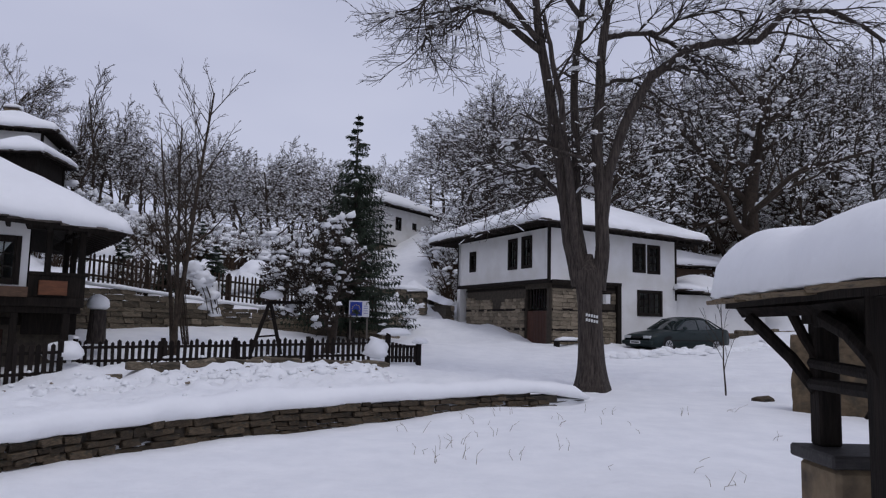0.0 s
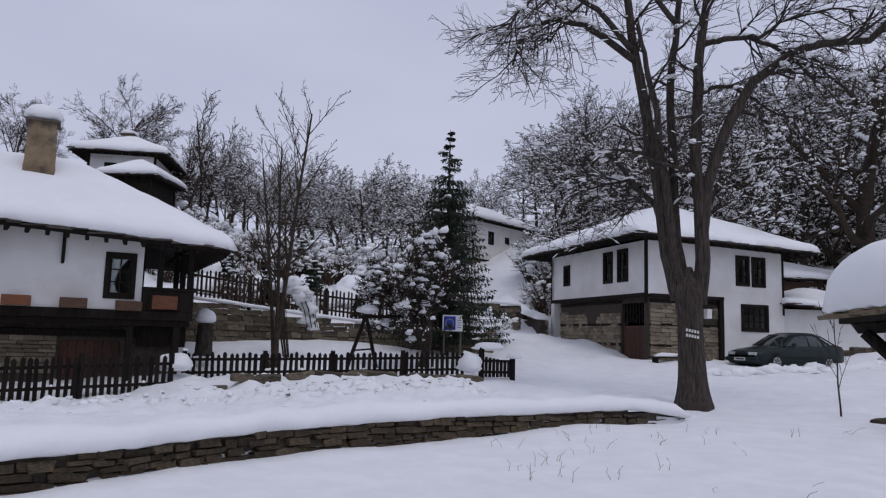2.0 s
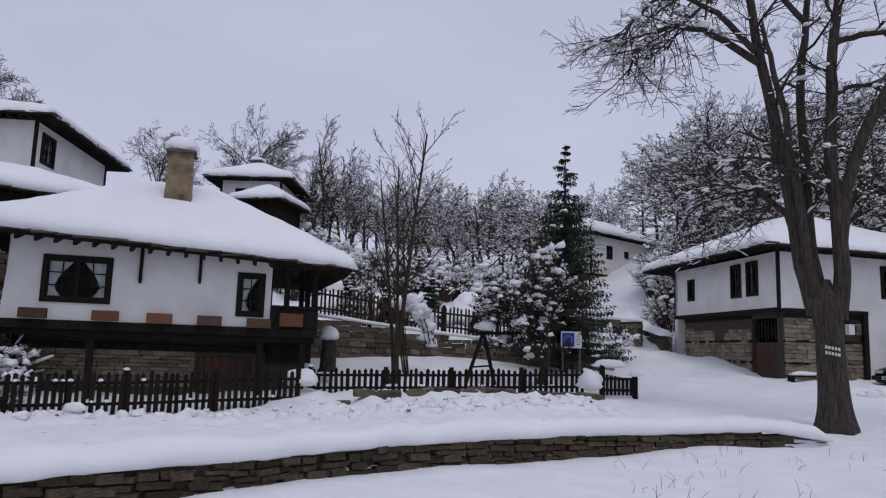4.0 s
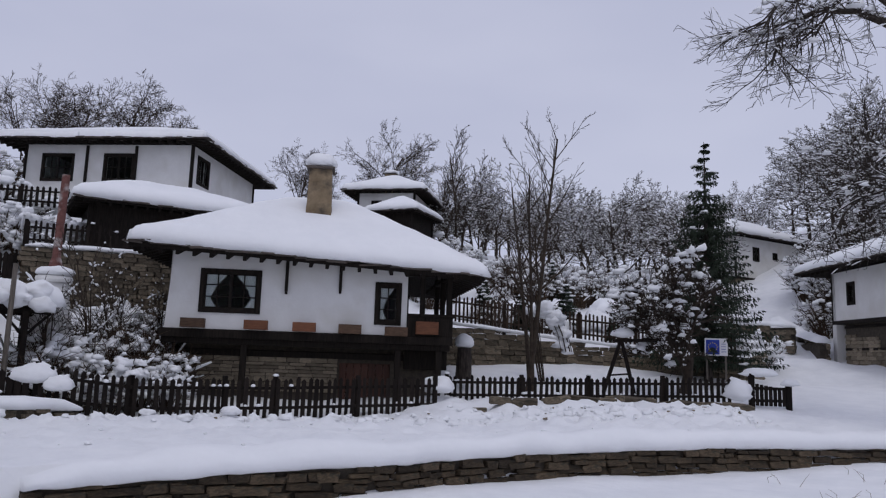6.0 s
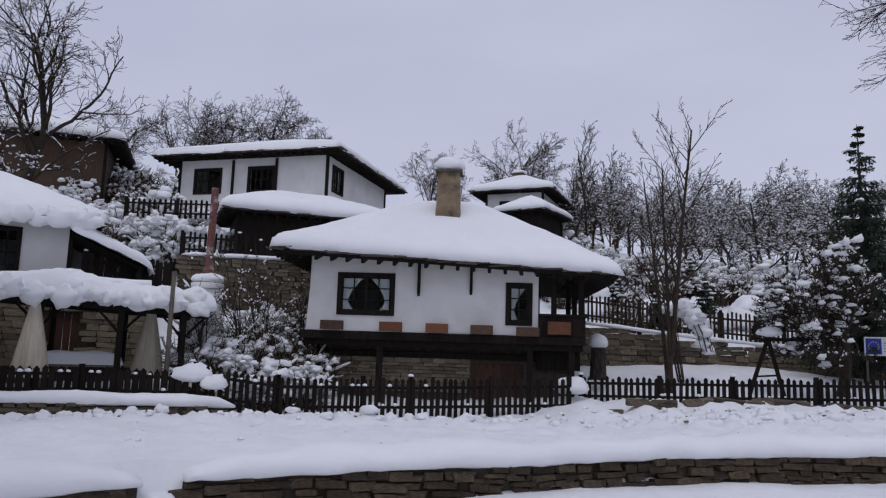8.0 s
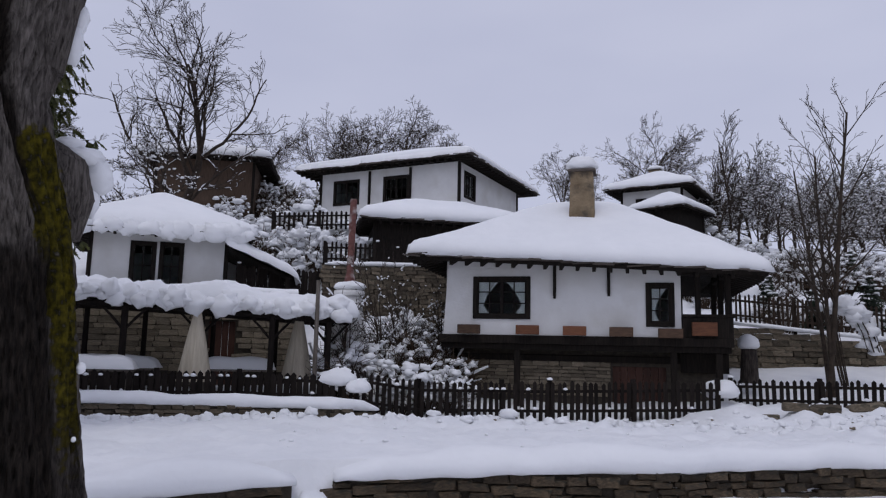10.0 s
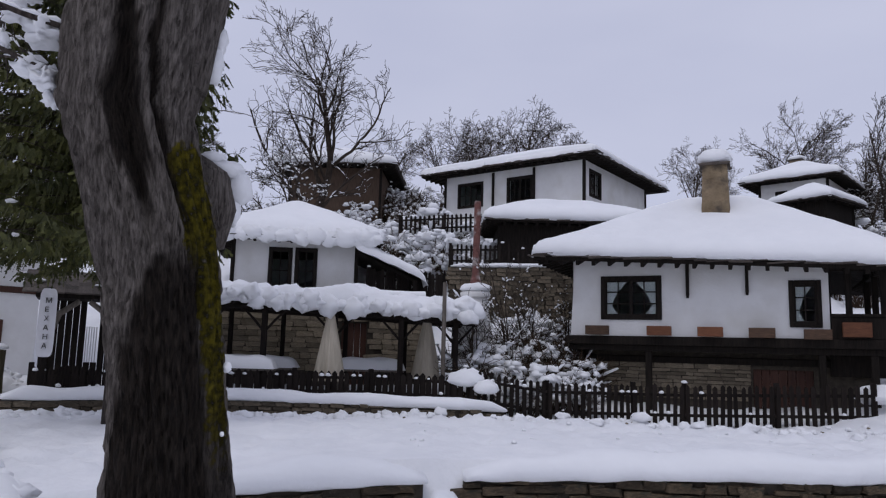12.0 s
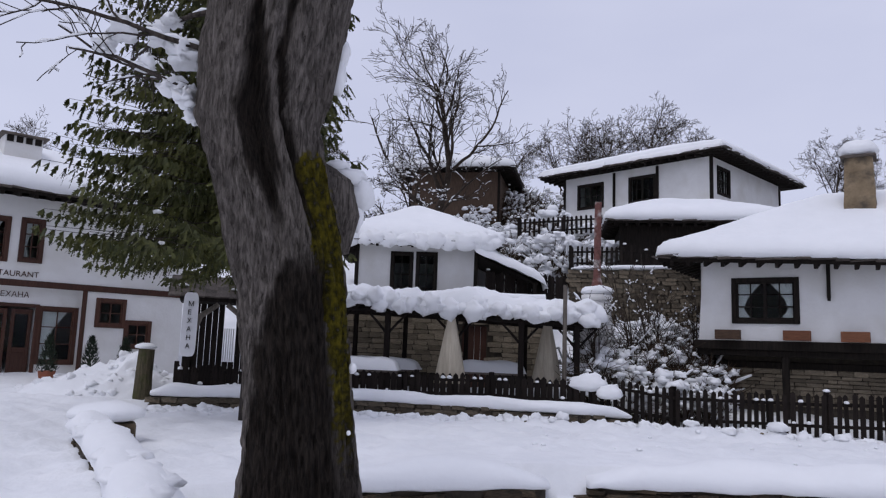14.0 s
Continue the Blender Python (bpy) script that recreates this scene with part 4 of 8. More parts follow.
    # fruit tree loaded with snow
    plant(tree_meshes(195, 4.4, 0.17, dict(LADEN, kids=[11, 8, 6, 4], first=[0.28, 0.15, 0.1, 0.1], smax=0.08, smin=0.03, snow=0.05, clump=(0.011, 0.12), rmin=0.011, ratio=[(0.5, 0.75), (0.4, 0.65), (0.4, 0.6), (0.35, 0.6)], wander=[0.12, 0.2, 0.26, 0.28], angle=[(30, 65), (30, 60), (25, 60), (25, 60)]), lean=0.15, stems=2), -3.5, 23.2, "old fruit tree bowed with thick snow", z=1.0)


woods()


def big_tree():
    """Old lane-side tree: buttressed trunk, three stems, long arching limb."""
    base = Vector((3.75, 18.4, 0.0))
    right, fwd = Vector((0.98, -0.2, 0)), Vector((0.2, 0.98, 0))
    t = thing("tree", pose(base.x, base.y, ground_z(base.x, base.y)), "big three-stemmed leafless tree beside the lane with snowy limbs", "tree")
    br, sn = Mesh(), Mesh()
    rnd = random.Random(77)

    def at(u, w, d=0.0):
        return right * u + fwd * d + Vector((0, 0, w))
    trunk = Mesh()
    rows = []
    for i in range(26):
        w = -0.3 + 3.6 * i / 25
        r = (0.30 + 0.14 * math.exp(-max(0, w) * 2.4) + (0.06 * max(0, w - 2.0))) * (1 - 0.75 * smooth(2.75, 3.3, w))
        ring = []
        for j in range(28):
            a = 2 * math.pi * j / 28
            k = 1 + 0.10 * math.sin(a * 5 + w) * math.exp(-max(0, w)) + 0.05 * noise.noise(Vector((math.cos(a) * 2.5, math.sin(a) * 2.5, w * 0.8)))
            squeeze = 1 + 0.12 * max(0, w - 2.5)
            ring.append(at(math.cos(a) * r * k * squeeze - 0.03 * w, w, math.sin(a) * r * k))
        rows.append(ring)
    trunk.grid(rows, closed=True)
    part("trunk", trunk, BARK, t, "furrowed grey-brown trunk", True)
    stems = [
        ([(-0.3, 2.5), (-0.55, 3.6), (-0.75, 5.2), (-0.99, 6.86), (-1.3, 8.71), (-1.51, 10.28), (-1.9, 12.6), (-2.3, 15)], 0.2, 0.0),
        ([(-0.25, 2.6), (-0.42, 3.8), (-0.6, 5.4), (-0.79, 7.15), (-1.05, 8.59), (-1.3, 9.6)], 0.14, -0.25),
        ([(-0.15, 2.6), (-0.36, 3.9), (-0.42, 5.4), (-0.46, 7.14), (-0.41, 8.97), (-0.22, 10.2), (0.1, 13), (0.3, 15)], 0.155, 0.3),
        ([(0.14, 2.4), (0.27, 3.5), (0.2, 4.8), (0.12, 6.13), (0.21, 8.12), (0.45, 10.15), (0.8, 13), (1.0, 15.5)], 0.2, -0.1)]
    limbs = [
        ([(0.24, 3.9), (0.38, 5.34), (0.83, 6.6), (1.44, 7.76), (2.33, 8.42), (3.06, 8.58), (3.91, 8.54), (4.67, 9.22), (5.53, 9.16), (6.29, 8.69), (6.85, 8.18)], 0.15, -0.15),
        ([(0.3, 8.9), (0.8, 9.05), (1.41, 9.01), (1.96, 8.79), (2.53, 8.3), (3.0, 7.6)], 0.085, 0.1),
        ([(1.41, 9.0), (1.7, 9.0), (2.14, 9.37), (3.3, 9.6), (4.02, 9.46)], 0.06, 0.1),
        ([(0.15, 7.6), (0.5, 7.9), (1.03, 7.99), (1.58, 7.66), (2.12, 7.3), (2.85, 7.21)], 0.065, 0.5),
        ([(-1.3, 8.6), (-2.11, 9.28), (-2.61, 9.62), (-3.35, 9.78), (-3.8, 9.6), (-4.2, 9.1), (-4.4, 8.3)], 0.1, -0.3),
        ([(-1.4, 8.9), (-2.22, 9.91), (-2.94, 10.27), (-3.5, 10.2), (-4.0, 9.6), (-4.3, 8.8)], 0.085, -0.7),
        ([(-0.7, 4.5), (-0.88, 4.96), (-1.37, 5.47), (-2.07, 6.49), (-2.37, 6.6), (-3.0, 7.4)], 0.1, 0.5),
        ([(-1.2, 5.35), (-1.48, 5.67), (-2.4, 5.6), (-3.3, 5.45)], 0.06, 0.5),
        ([(0.4, 9.7), (1.2, 10.8), (2.6, 11.3), (4.4, 11.0), (5.8, 10.3), (6.6, 9.4)], 0.09, -0.8),
        ([(-0.3, 9.6), (-1.0, 10.8), (-2.3, 11.2), (-3.4, 10.6), (-4.1, 9.7)], 0.08, 0.6)]
    spec = dict(SPREAD, depth=3, kids=[9, 6, 4], first=[0.15, 0.15, 0.1], rmin=0.006, snow=0.1, clump=(0.012, 0.09), smin=0.018, smax=0.1, lift=[0.0, -0.12, -0.22, -0.3],
                seg=[0.5, 0.32, 0.25, 0.22], angle=[(30, 70), (25, 60), (25, 60)], ratio=[(0.35, 0.6), (0.4, 0.7), (0.4, 0.7)], wander=[0.1, 0.14, 0.18])

    def run(guide, r0, d0, snowy, kids, fine):
        pts, rad, n = [], [], len(guide)
        for i in range(n - 1):
            for k in range(4):
                q = k / 4
                u, w = guide[i][0] * (1 - q) + guide[i + 1][0] * q, guide[i][1] * (1 - q) + guide[i + 1][1] * q
                s = (i + q) / (n - 1)
                pts.append(at(u + 0.05 * noise.noise(Vector((s * 9, r0 * 50, 1))), w + 0.05 * noise.noise(Vector((s * 9, r0 * 50, 5))), d0 * (0.3 + 2.6 * s)))
                rad.append(r0 * (1 - 0.72 * s))
        if fine:
            br.tube(pts, rad, 7, cap=False)
        else:
            st = Mesh()
            st.tube(pts, rad, 12, cap=False)
            part("stem", st, BARK, t, "", True)
        if snowy:
            for i in range(len(pts) - 1):
                q = (pts[i + 1] - pts[i]).normalized()
                if abs(q.z) < 0.6 and rnd.random() < 0.6:
                    rr = rad[i] * rnd.uniform(0.75, 1.15)
                    up = Vector((0, 0, rad[i] * 0.75 + rr * 0.35))
                    sn.tube([pts[i] + up * 0.8, (pts[i] + pts[i + 1]) / 2 + up * 1.1, pts[i + 1] + up * 0.8], [rr * 0.7, rr, rr * 0.7], 8, cap=True)
        for k in range(kids):
            i = int(len(pts) * (0.3 + 0.7 * (k + rnd.random()) / kids))
            i = min(i, len(pts) - 2)
            ax = (pts[i + 1] - pts[i]).normalized()
            side = ax.cross(Vector((rnd.gauss(0, 1), rnd.gauss(0, 1), rnd.gauss(0, 1)))).normalized()
            dd = (ax * 0.6 + side * 0.8).normalized()
            grow(br, sn, pts[i], dd, rnd.uniform(1.0, 2.1), max(0.02, rad[i] * 0.42), 1, rnd, spec)
    for g, r, d in stems:
        run(g, r, d, False, 9, False)
    for g, r, d in limbs:
        run(g, r, d, True, 18, True)
    tagged(part("crown", br, BARK, t, "", True), kind="stuff")
    tagged(part("snow_load", sn, SNOW, t, "", True), kind="stuff")
    # pale waymark bars on the bark
    wm = mat("waymark_paint", (0.5, 0.5, 0.48), (0.7, 0.7, 0.68), 20, 0.8, 0.2)
    mk = new("waymark")
    mk.parent = t
    for k in range(2):
        for j in range(5):
            b = Mesh()
            u = -0.15 + j * 0.062
            b.box(u, u + 0.045, -0.365 + 0.01 * abs(j - 2), -0.34, 1.62 + k * 0.12 - 0.012 * j, 1.69 + k * 0.12 - 0.012 * j, c=0.004)
            ob = part("paint_bar", b, wm, mk)
            ob.matrix_basis = pose(0, 0, 0, 0, 0, -11.5)
    return t


big_tree()


def near_tree():
    """Old trunk beside the camera, mossy on one side, opening into several cut limbs."""
    base = az(76.3, 5.0)
    right, fwd = Vector((0.237, 0.972, 0)), Vector((-0.972, 0.237, 0))
    t = thing("tree", pose(base.x, base.y, ground_z(base.x, base.y)), "old thick mossy tree trunk with furrowed bark", "tree")
    m = bpy.data.materials.new("mossy_bark")
    m.use_nodes = True
    n, l = m.node_tree.nodes, m.node_tree.links
    b = n["Principled BSDF"]
    b.inputs["Roughness"].default_value = 0.95
    b.inputs["Specular IOR Level"].default_value = 0.15
    co, mp = n.new("ShaderNodeTexCoord"), n.new("ShaderNodeMapping")
    mp.inputs["Scale"].default_value = (34, 34, 5.0)
    l.new(co.outputs["Object"], mp.inputs["Vector"])
    nz = n.new("ShaderNodeTexNoise")
    nz.inputs["Scale"].default_value, nz.inputs["Detail"].default_value, nz.inputs["Distortion"].default_value = 1.5, 10, 0.5
    nz.inputs["Roughness"].default_value = 0.7
    l.new(mp.outputs["Vector"], nz.inputs["Vector"])
    rp = n.new("ShaderNodeValToRGB")
    rp.color_ramp.elements[0].position, rp.color_ramp.elements[1].position = 0.34, 0.62
    rp.color_ramp.elements[0].color, rp.color_ramp.elements[1].color = (0.045, 0.038, 0.033, 1), (0.25, 0.22, 0.197, 1)
    l.new(nz.outputs["Fac"], rp.inputs["Fac"])
    at_ = n.new("ShaderNodeAttribute")
    at_.attribute_name = "moss"
    mossn = n.new("ShaderNodeTexNoise")
    mossn.inputs["Scale"].default_value, mossn.inputs["Detail"].default_value = 22, 9
    l.new(co.outputs["Object"], mossn.inputs["Vector"])
    mossr = n.new("ShaderNodeValToRGB")
    mossr.color_ramp.elements[0].position, mossr.color_ramp.elements[1].position = 0.35, 0.7
    mossr.color_ramp.elements[0].color, mossr.color_ramp.elements[1].color = (0.012, 0.012, 0.002, 1), (0.16, 0.13, 0.01, 1)
    l.new(mossn.outputs["Fac"], mossr.inputs["Fac"])
    add = n.new("ShaderNodeMath")
    add.operation = "MULTIPLY_ADD"
    l.new(mossn.outputs["Fac"], add.inputs[0])
    add.inputs[1].default_value = 1.6
    sub = n.new("ShaderNodeMath")
    sub.operation = "SUBTRACT"
    l.new(at_.outputs["Fac"], sub.inputs[0])
    sub.inputs[1].default_value = 1.3
    l.new(sub.outputs[0], add.inputs[2])
    cl = n.new("ShaderNodeClamp")
    sc = n.new("ShaderNodeMath")
    sc.operation = "MULTIPLY"
    sc.inputs[1].default_value = 3.0
    l.new(add.outputs[0], sc.inputs[0])
    l.new(sc.outputs[0], cl.inputs["Value"])
    mx = n.new("ShaderNodeMix")
    mx.data_type = "RGBA"
    l.new(cl.outputs["Result"], mx.inputs["Factor"])
    l.new(rp.outputs["Color"], mx.inputs["A"])
    l.new(mossr.outputs["Color"], mx.inputs["B"])
    # wet bark at the foot, plus painted shade in the clefts above
    wet_shade = n.new("ShaderNodeAttribute")
    wet_shade.attribute_name = "wet_shade"
    mw = n.new("ShaderNodeMix")
    mw.data_type = "RGBA"
    l.new(wet_shade.outputs["Fac"], mw.inputs["Factor"])
    l.new(mx.outputs["Result"], mw.inputs["A"])
    wr = n.new("ShaderNodeValToRGB")
    wr.color_ramp.elements[0].position, wr.color_ramp.elements[1].position = 0.4, 0.7
    wr.color_ramp.elements[0].color, wr.color_ramp.elements[1].color = (0.008, 0.006, 0.005, 1), (0.045, 0.034, 0.026, 1)
    l.new(nz.outputs["Fac"], wr.inputs["Fac"])
    l.new(wr.outputs["Color"], mw.inputs["B"])
    l.new(mw.outputs["Result"], b.inputs["Base Color"])
    bp = n.new("ShaderNodeBump")
    bp.inputs["Strength"].default_value, bp.inputs["Distance"].default_value = 1.0, 0.06
    l.new(nz.outputs["Fac"], bp.inputs["Height"])
    l.new(bp.outputs["Normal"], b.inputs["Normal"])

    # outline in the plane across the view: left and right edge by height
    hs = [-0.4, 0.0, 0.62, 0.91, 1.26, 1.62, 1.99, 2.36, 2.74, 3.12, 3.52, 3.93, 4.2]
    le = [-0.54, -0.47, -0.42, -0.41, -0.42, -0.46, -0.51, -0.61, -0.73, -0.86, -0.86, -0.83, -0.82]
    re = [0.5, 0.43, 0.37, 0.33, 0.29, 0.25, 0.21, 0.15, 0.05, -0.03, 0.07, 0.14, 0.17]
    wh = [0.0, 0.62, 1.26, 1.62, 1.99, 2.15, 2.3]          # wet foot of the trunk: its edge on the pale side
    wa = [-0.1, 0.0, 0.07, 0.15, 0.34, 0.46, 0.9]
    sh = [2.3, 2.74, 3.12, 3.5, 3.95]                       # two clefts between the stems above, their shade painted dark
    s1 = [0.5, 0.47, 0.49, 0.42, 0.35]
    s1w = [0.03, 0.13, 0.14, 0.08, 0.03]
    s2 = [0.78, 0.76, 0.74, 0.62, 0.64]
    trunk = Mesh()
    rows, moss, wet_shades = [], [], []
    N, K = 180, 230
    for i in range(K):
        w = -0.4 + 4.6 * i / (K - 1)
        a0, a1 = float(np.interp(w, hs, le)), float(np.interp(w, hs, re))
        cx, r = (a0 + a1) / 2, (a1 - a0) / 2
        c1, w1, c2 = float(np.interp(w, sh, s1)), float(np.interp(w, sh, s1w)), float(np.interp(w, sh, s2))
        edge = float(np.interp(w, wh, wa))
        up = smooth(2.25, 2.6, w)
        ring = []
        for j in range(N):
            a = 2 * math.pi * j / N
            c, q = math.cos(a), math.sin(a)
            f = (1 + c) / 2 + 0.02 * noise.noise(Vector((a * 3, w * 3.5, 8)))      # 0 to 1 across the near face
            near = smooth(0.15, -0.15, q)
            twist = a + 0.18 * w
            p = Vector((math.cos(twist) * 11, math.sin(twist) * 11, w * 0.9))
            ridge = 0.028 * noise.fractal(p, 1.0, 2.0, 5) - 0.034 * max(0.0, 0.32 - abs(noise.noise(Vector((p.x * 1.7, p.y * 1.7, w * 2.6))))) / 0.32 + 0.05 * r * noise.noise(Vector((c * 2.2, q * 2.2, w * 1.1)))
            ridge -= near * up * (0.12 * math.exp(-((f - c1) / max(0.05, w1 * 0.7)) ** 2) + 0.08 * math.exp(-((f - c2) / 0.05) ** 2))
            ridge -= near * 0.06 * math.exp(-((f - 0.81) / 0.025) ** 2) * smooth(2.2, 1.9, w)
            k = r + ridge
            ring.append(right * (cx + c * k) + fwd * (q * k * 0.92) + Vector((0, 0, w)))
            m0 = 0.82 - 0.10 * smooth(1.7, 2.3, w) + 0.10 * smooth(2.6, 2.95, w)
            mossy = near * smooth(m0 - 0.03, m0 + 0.04, f) * smooth(0.5, 1.3, w) * smooth(3.0, 2.8, w)
            foot = 0.55 * smooth(1.0, 0.5, w) * smooth(0.45, 0.1, f)
            moss.append(max(mossy, foot) if near > 0.1 else 0.4)
            rag = 0.05 * noise.noise(Vector((a * 9, w * 2.5, 1))) + 0.03 * noise.noise(Vector((a * 30, w * 4, 5)))
            dark = near * smooth(edge - 0.03, edge + 0.04, f + rag) * smooth(0.85, 0.80, f + rag * 0.4) * smooth(2.3, 2.05, w)
            low = near * smooth(0.8, 0.86, f) * smooth(1.5, 0.8, w) * 0.75
            # shade between the stems, put into the colour along both clefts
            cleft_shade = near * up * (smooth(w1 + 0.03, w1 - 0.02, abs(f - c1 + rag)) + smooth(0.05, 0.025, abs(f - c2 + rag * 0.5)))
            wet_shades.append(min(0.97, dark + low + cleft_shade))
        rows.append(ring)
    trunk.grid(rows, closed=True)
    me = trunk.data("trunk", m, True)
    for nm, vals in (("moss", moss), ("wet_shade", wet_shades)):
        atr = me.attributes.new(nm, "FLOAT", "POINT")
        atr.data.foreach_set("value", vals)
    part("trunk", me, m, t)
    # limbs that leave the crown of the trunk
    for pts, rad in ((((-0.55, 3.5, 0), (-0.55, 4.4, 0.1), (-0.7, 6, 0.2), (-0.9, 8, 0.3)), (0.24, 0.2, 0.17, 0.12)),
                     (((-0.25, 3.7, 0.1), (-0.2, 4.5, 0.2), (-0.15, 6, 0.5), (-0.2, 8, 0.8)), (0.26, 0.21, 0.18, 0.12)),
                     (((-0.14, 3.3, -0.05), (0.0, 4.2, -0.1), (0.1, 5.2, -0.2), (0.3, 7.5, -0.2)), (0.18, 0.16, 0.15, 0.1))):
        lm = Mesh()
        lm.tube([right * u + fwd * d + Vector((0, 0, w)) for u, w, d in pts], rad, 16)
        lo = lm.data("limb", m, True)
        part("limb", lo, m, t)
    # broken stub with its snow
    st = Mesh()
    st.tube([right * -0.02 + Vector((0, 0, 2.75)) + fwd * 0.25, right * 0.1 + Vector((0, 0, 2.74)) + fwd * 0.28, right * 0.17 + Vector((0, 0, 2.55)) + fwd * 0.28, right * 0.17 + Vector((0, 0, 2.3)) + fwd * 0.25], [0.2, 0.16, 0.12, 0.05], 16)
    part("stub", st, m, t, "", True)
    sn = Mesh()
    for u, w, d, rx, rz, s in ((0.2, 2.86, 0.3, 0.13, 0.07, 1), (0.3, 2.74, 0.3, 0.09, 0.12, 2), (0.1, 2.93, 0.3, 0.1, 0.05, 3), (0.27, 2.58, 0.3, 0.05, 0.12, 9), (0.07, 3.5, 0.0, 0.06, 0.13, 4), (0.1, 3.68, 0.0, 0.05, 0.1, 5), (0.27, 1.5, -0.1, 0.03, 0.035, 6), (0.26, 1.1, -0.2, 0.015, 0.015, 7)):
        sn.lump(right * u + fwd * d + Vector((0, 0, w)), rx, rx, rz, s, 12, 7, 0.25, False)
    tagged(part("snow_patch", sn, SNOW, t, "", True), kind="stuff")
    # thin snow-laden side branch
    br, s2 = Mesh(), Mesh()
    rnd = random.Random(9)
    spec = dict(SPREAD, depth=3, kids=[6, 5, 3], rmin=0.004, snow=0.35, smin=0.012, smax=0.05, lift=[0.0, -0.05, -0.05], ratio=[(0.35, 0.6), (0.4, 0.6), (0.4, 0.6)], seg=[0.15, 0.12, 0.1])
    for u, w, d, du, dw, ln in ((-0.75, 3.25, 0.1, -0.9, 0.25, 1.1), (-0.75, 3.4, 0.3, -0.8, 0.3, 1.2), (-0.72, 3.6, 0.0, -1, 0.15, 1.5), (-0.7, 3.9, 0.0, -1, 0.1, 1.3)):
        grow(br, s2, right * u + fwd * d + Vector((0, 0, w)), (right * du + Vector((0, 0, dw))).normalized(), ln, 0.022, 1, rnd, spec)
    for u, w, rx, rz, s in ((-0.95, 3.28, 0.13, 0.09, 1), (-1.06, 3.36, 0.12, 0.07, 2), (-1.0, 3.6, 0.16, 0.11, 3), (-1.16, 3.7, 0.12, 0.08, 4), (-1.4, 3.72, 0.13, 0.09, 5), (-1.52, 3.62, 0.09, 0.07, 6), (-1.24, 3.5, 0.09, 0.06, 8), (-0.9, 3.16, 0.08, 0.09, 9), (-1.1, 3.84, 0.1, 0.05, 10)):
        s2.lump(right * u + fwd * 0.15 + Vector((0, 0, w)), rx, rx * 0.7, rz, s * 1.9, 16, 10, 1.0)
    tagged(part("crown", br, BARK, t, "", True), kind="stuff")
    tagged(part("branch_snow", s2, SNOW, t, "", True), kind="stuff")
    return t


near_tree()


def conifer(x, y, z, height, spread, seed, material, label, droop=0.25, snow=0.15, whorls=26, name="spruce", per=9, needle=0.16, first=0.12, thin=0.22, power=1.1, sprays=(-1, 1, 0)):
    """Trunk, whorls of drooping boughs, each carrying many short needle sprays."""
    rnd = random.Random(seed)
    t = thing(name, pose(x, y, z), label, "conifer")
    tr, nd, sn = Mesh(), Mesh(), Mesh()
    tr.tube([(0, 0, -0.3), (0.03, 0, height * 0.5), (0, 0.02, height)], [0.022 * height, 0.013 * height, 0.01], 8)
    for k in range(whorls):
        q = first + (1 - first) * (k / whorls)
        h = height * q
        ln = spread * (1 - q) ** power * rnd.uniform(0.75, 1.15) + 0.08
        for j in range(per if q < 0.8 else 5):
            a = 2 * math.pi * (j + rnd.random()) / per + k
            L = ln * rnd.uniform(0.7, 1.12)
            steps = max(4, int(L / 0.11))
            pts = []
            for i in range(steps + 1):
                s = i / steps
                pts.append(Vector((math.cos(a) * L * s, math.sin(a) * L * s, h + L * (0.18 * s - droop * s * s * 1.6) + 0.02 * rnd.gauss(0, 1))))
            tr.tube([pts[0], pts[len(pts) // 2], pts[-1]], [0.018, 0.012, 0.005], 3, cap=False)
            for i in range(1, steps + 1):
                for side in sprays:
                    c = pts[i]
                    w = needle * rnd.uniform(0.7, 1.5) * (1.3 - 0.6 * i / steps) * (0.28 + 0.72 * min(1, 1.6 * (1 - q)))
                    ang = a + side * rnd.uniform(0.5, 1.1)
                    tip = c + Vector((math.cos(ang) * w * 1.5, math.sin(ang) * w * 1.5, -w * rnd.uniform(0.3, 1.6) * (1 + droop)))
                    sd = Vector((-math.sin(ang), math.cos(ang), 0)) * w * thin
                    o = len(nd.v)
                    nd.v.extend([c - sd, c + sd, c.lerp(tip, 0.55) + sd * 1.1 + Vector((0, 0, 0.02)), tip, c.lerp(tip, 0.55) - sd * 1.1 - Vector((0, 0, 0.02))])
                    nd.f.extend([(o, o + 1, o + 2, o + 4), (o + 4, o + 2, o + 3)])
                if rnd.random() < snow * (0.35 + i / steps):
                    rr = needle * rnd.uniform(0.3, 0.85)
                    sn.lump(pts[i] + Vector((0, 0, rr * 0.3)), rr * 1.4, rr * 1.1, rr * 0.6, rnd.random() * 50, 6, 3, 0.3)
    part("trunk", tr, BARK, t, "", True)
    part("crown", nd, material, t)
    if sn.v:
        tagged(part("snow_load", sn, SNOW, t, "", True), kind="stuff")
    return t


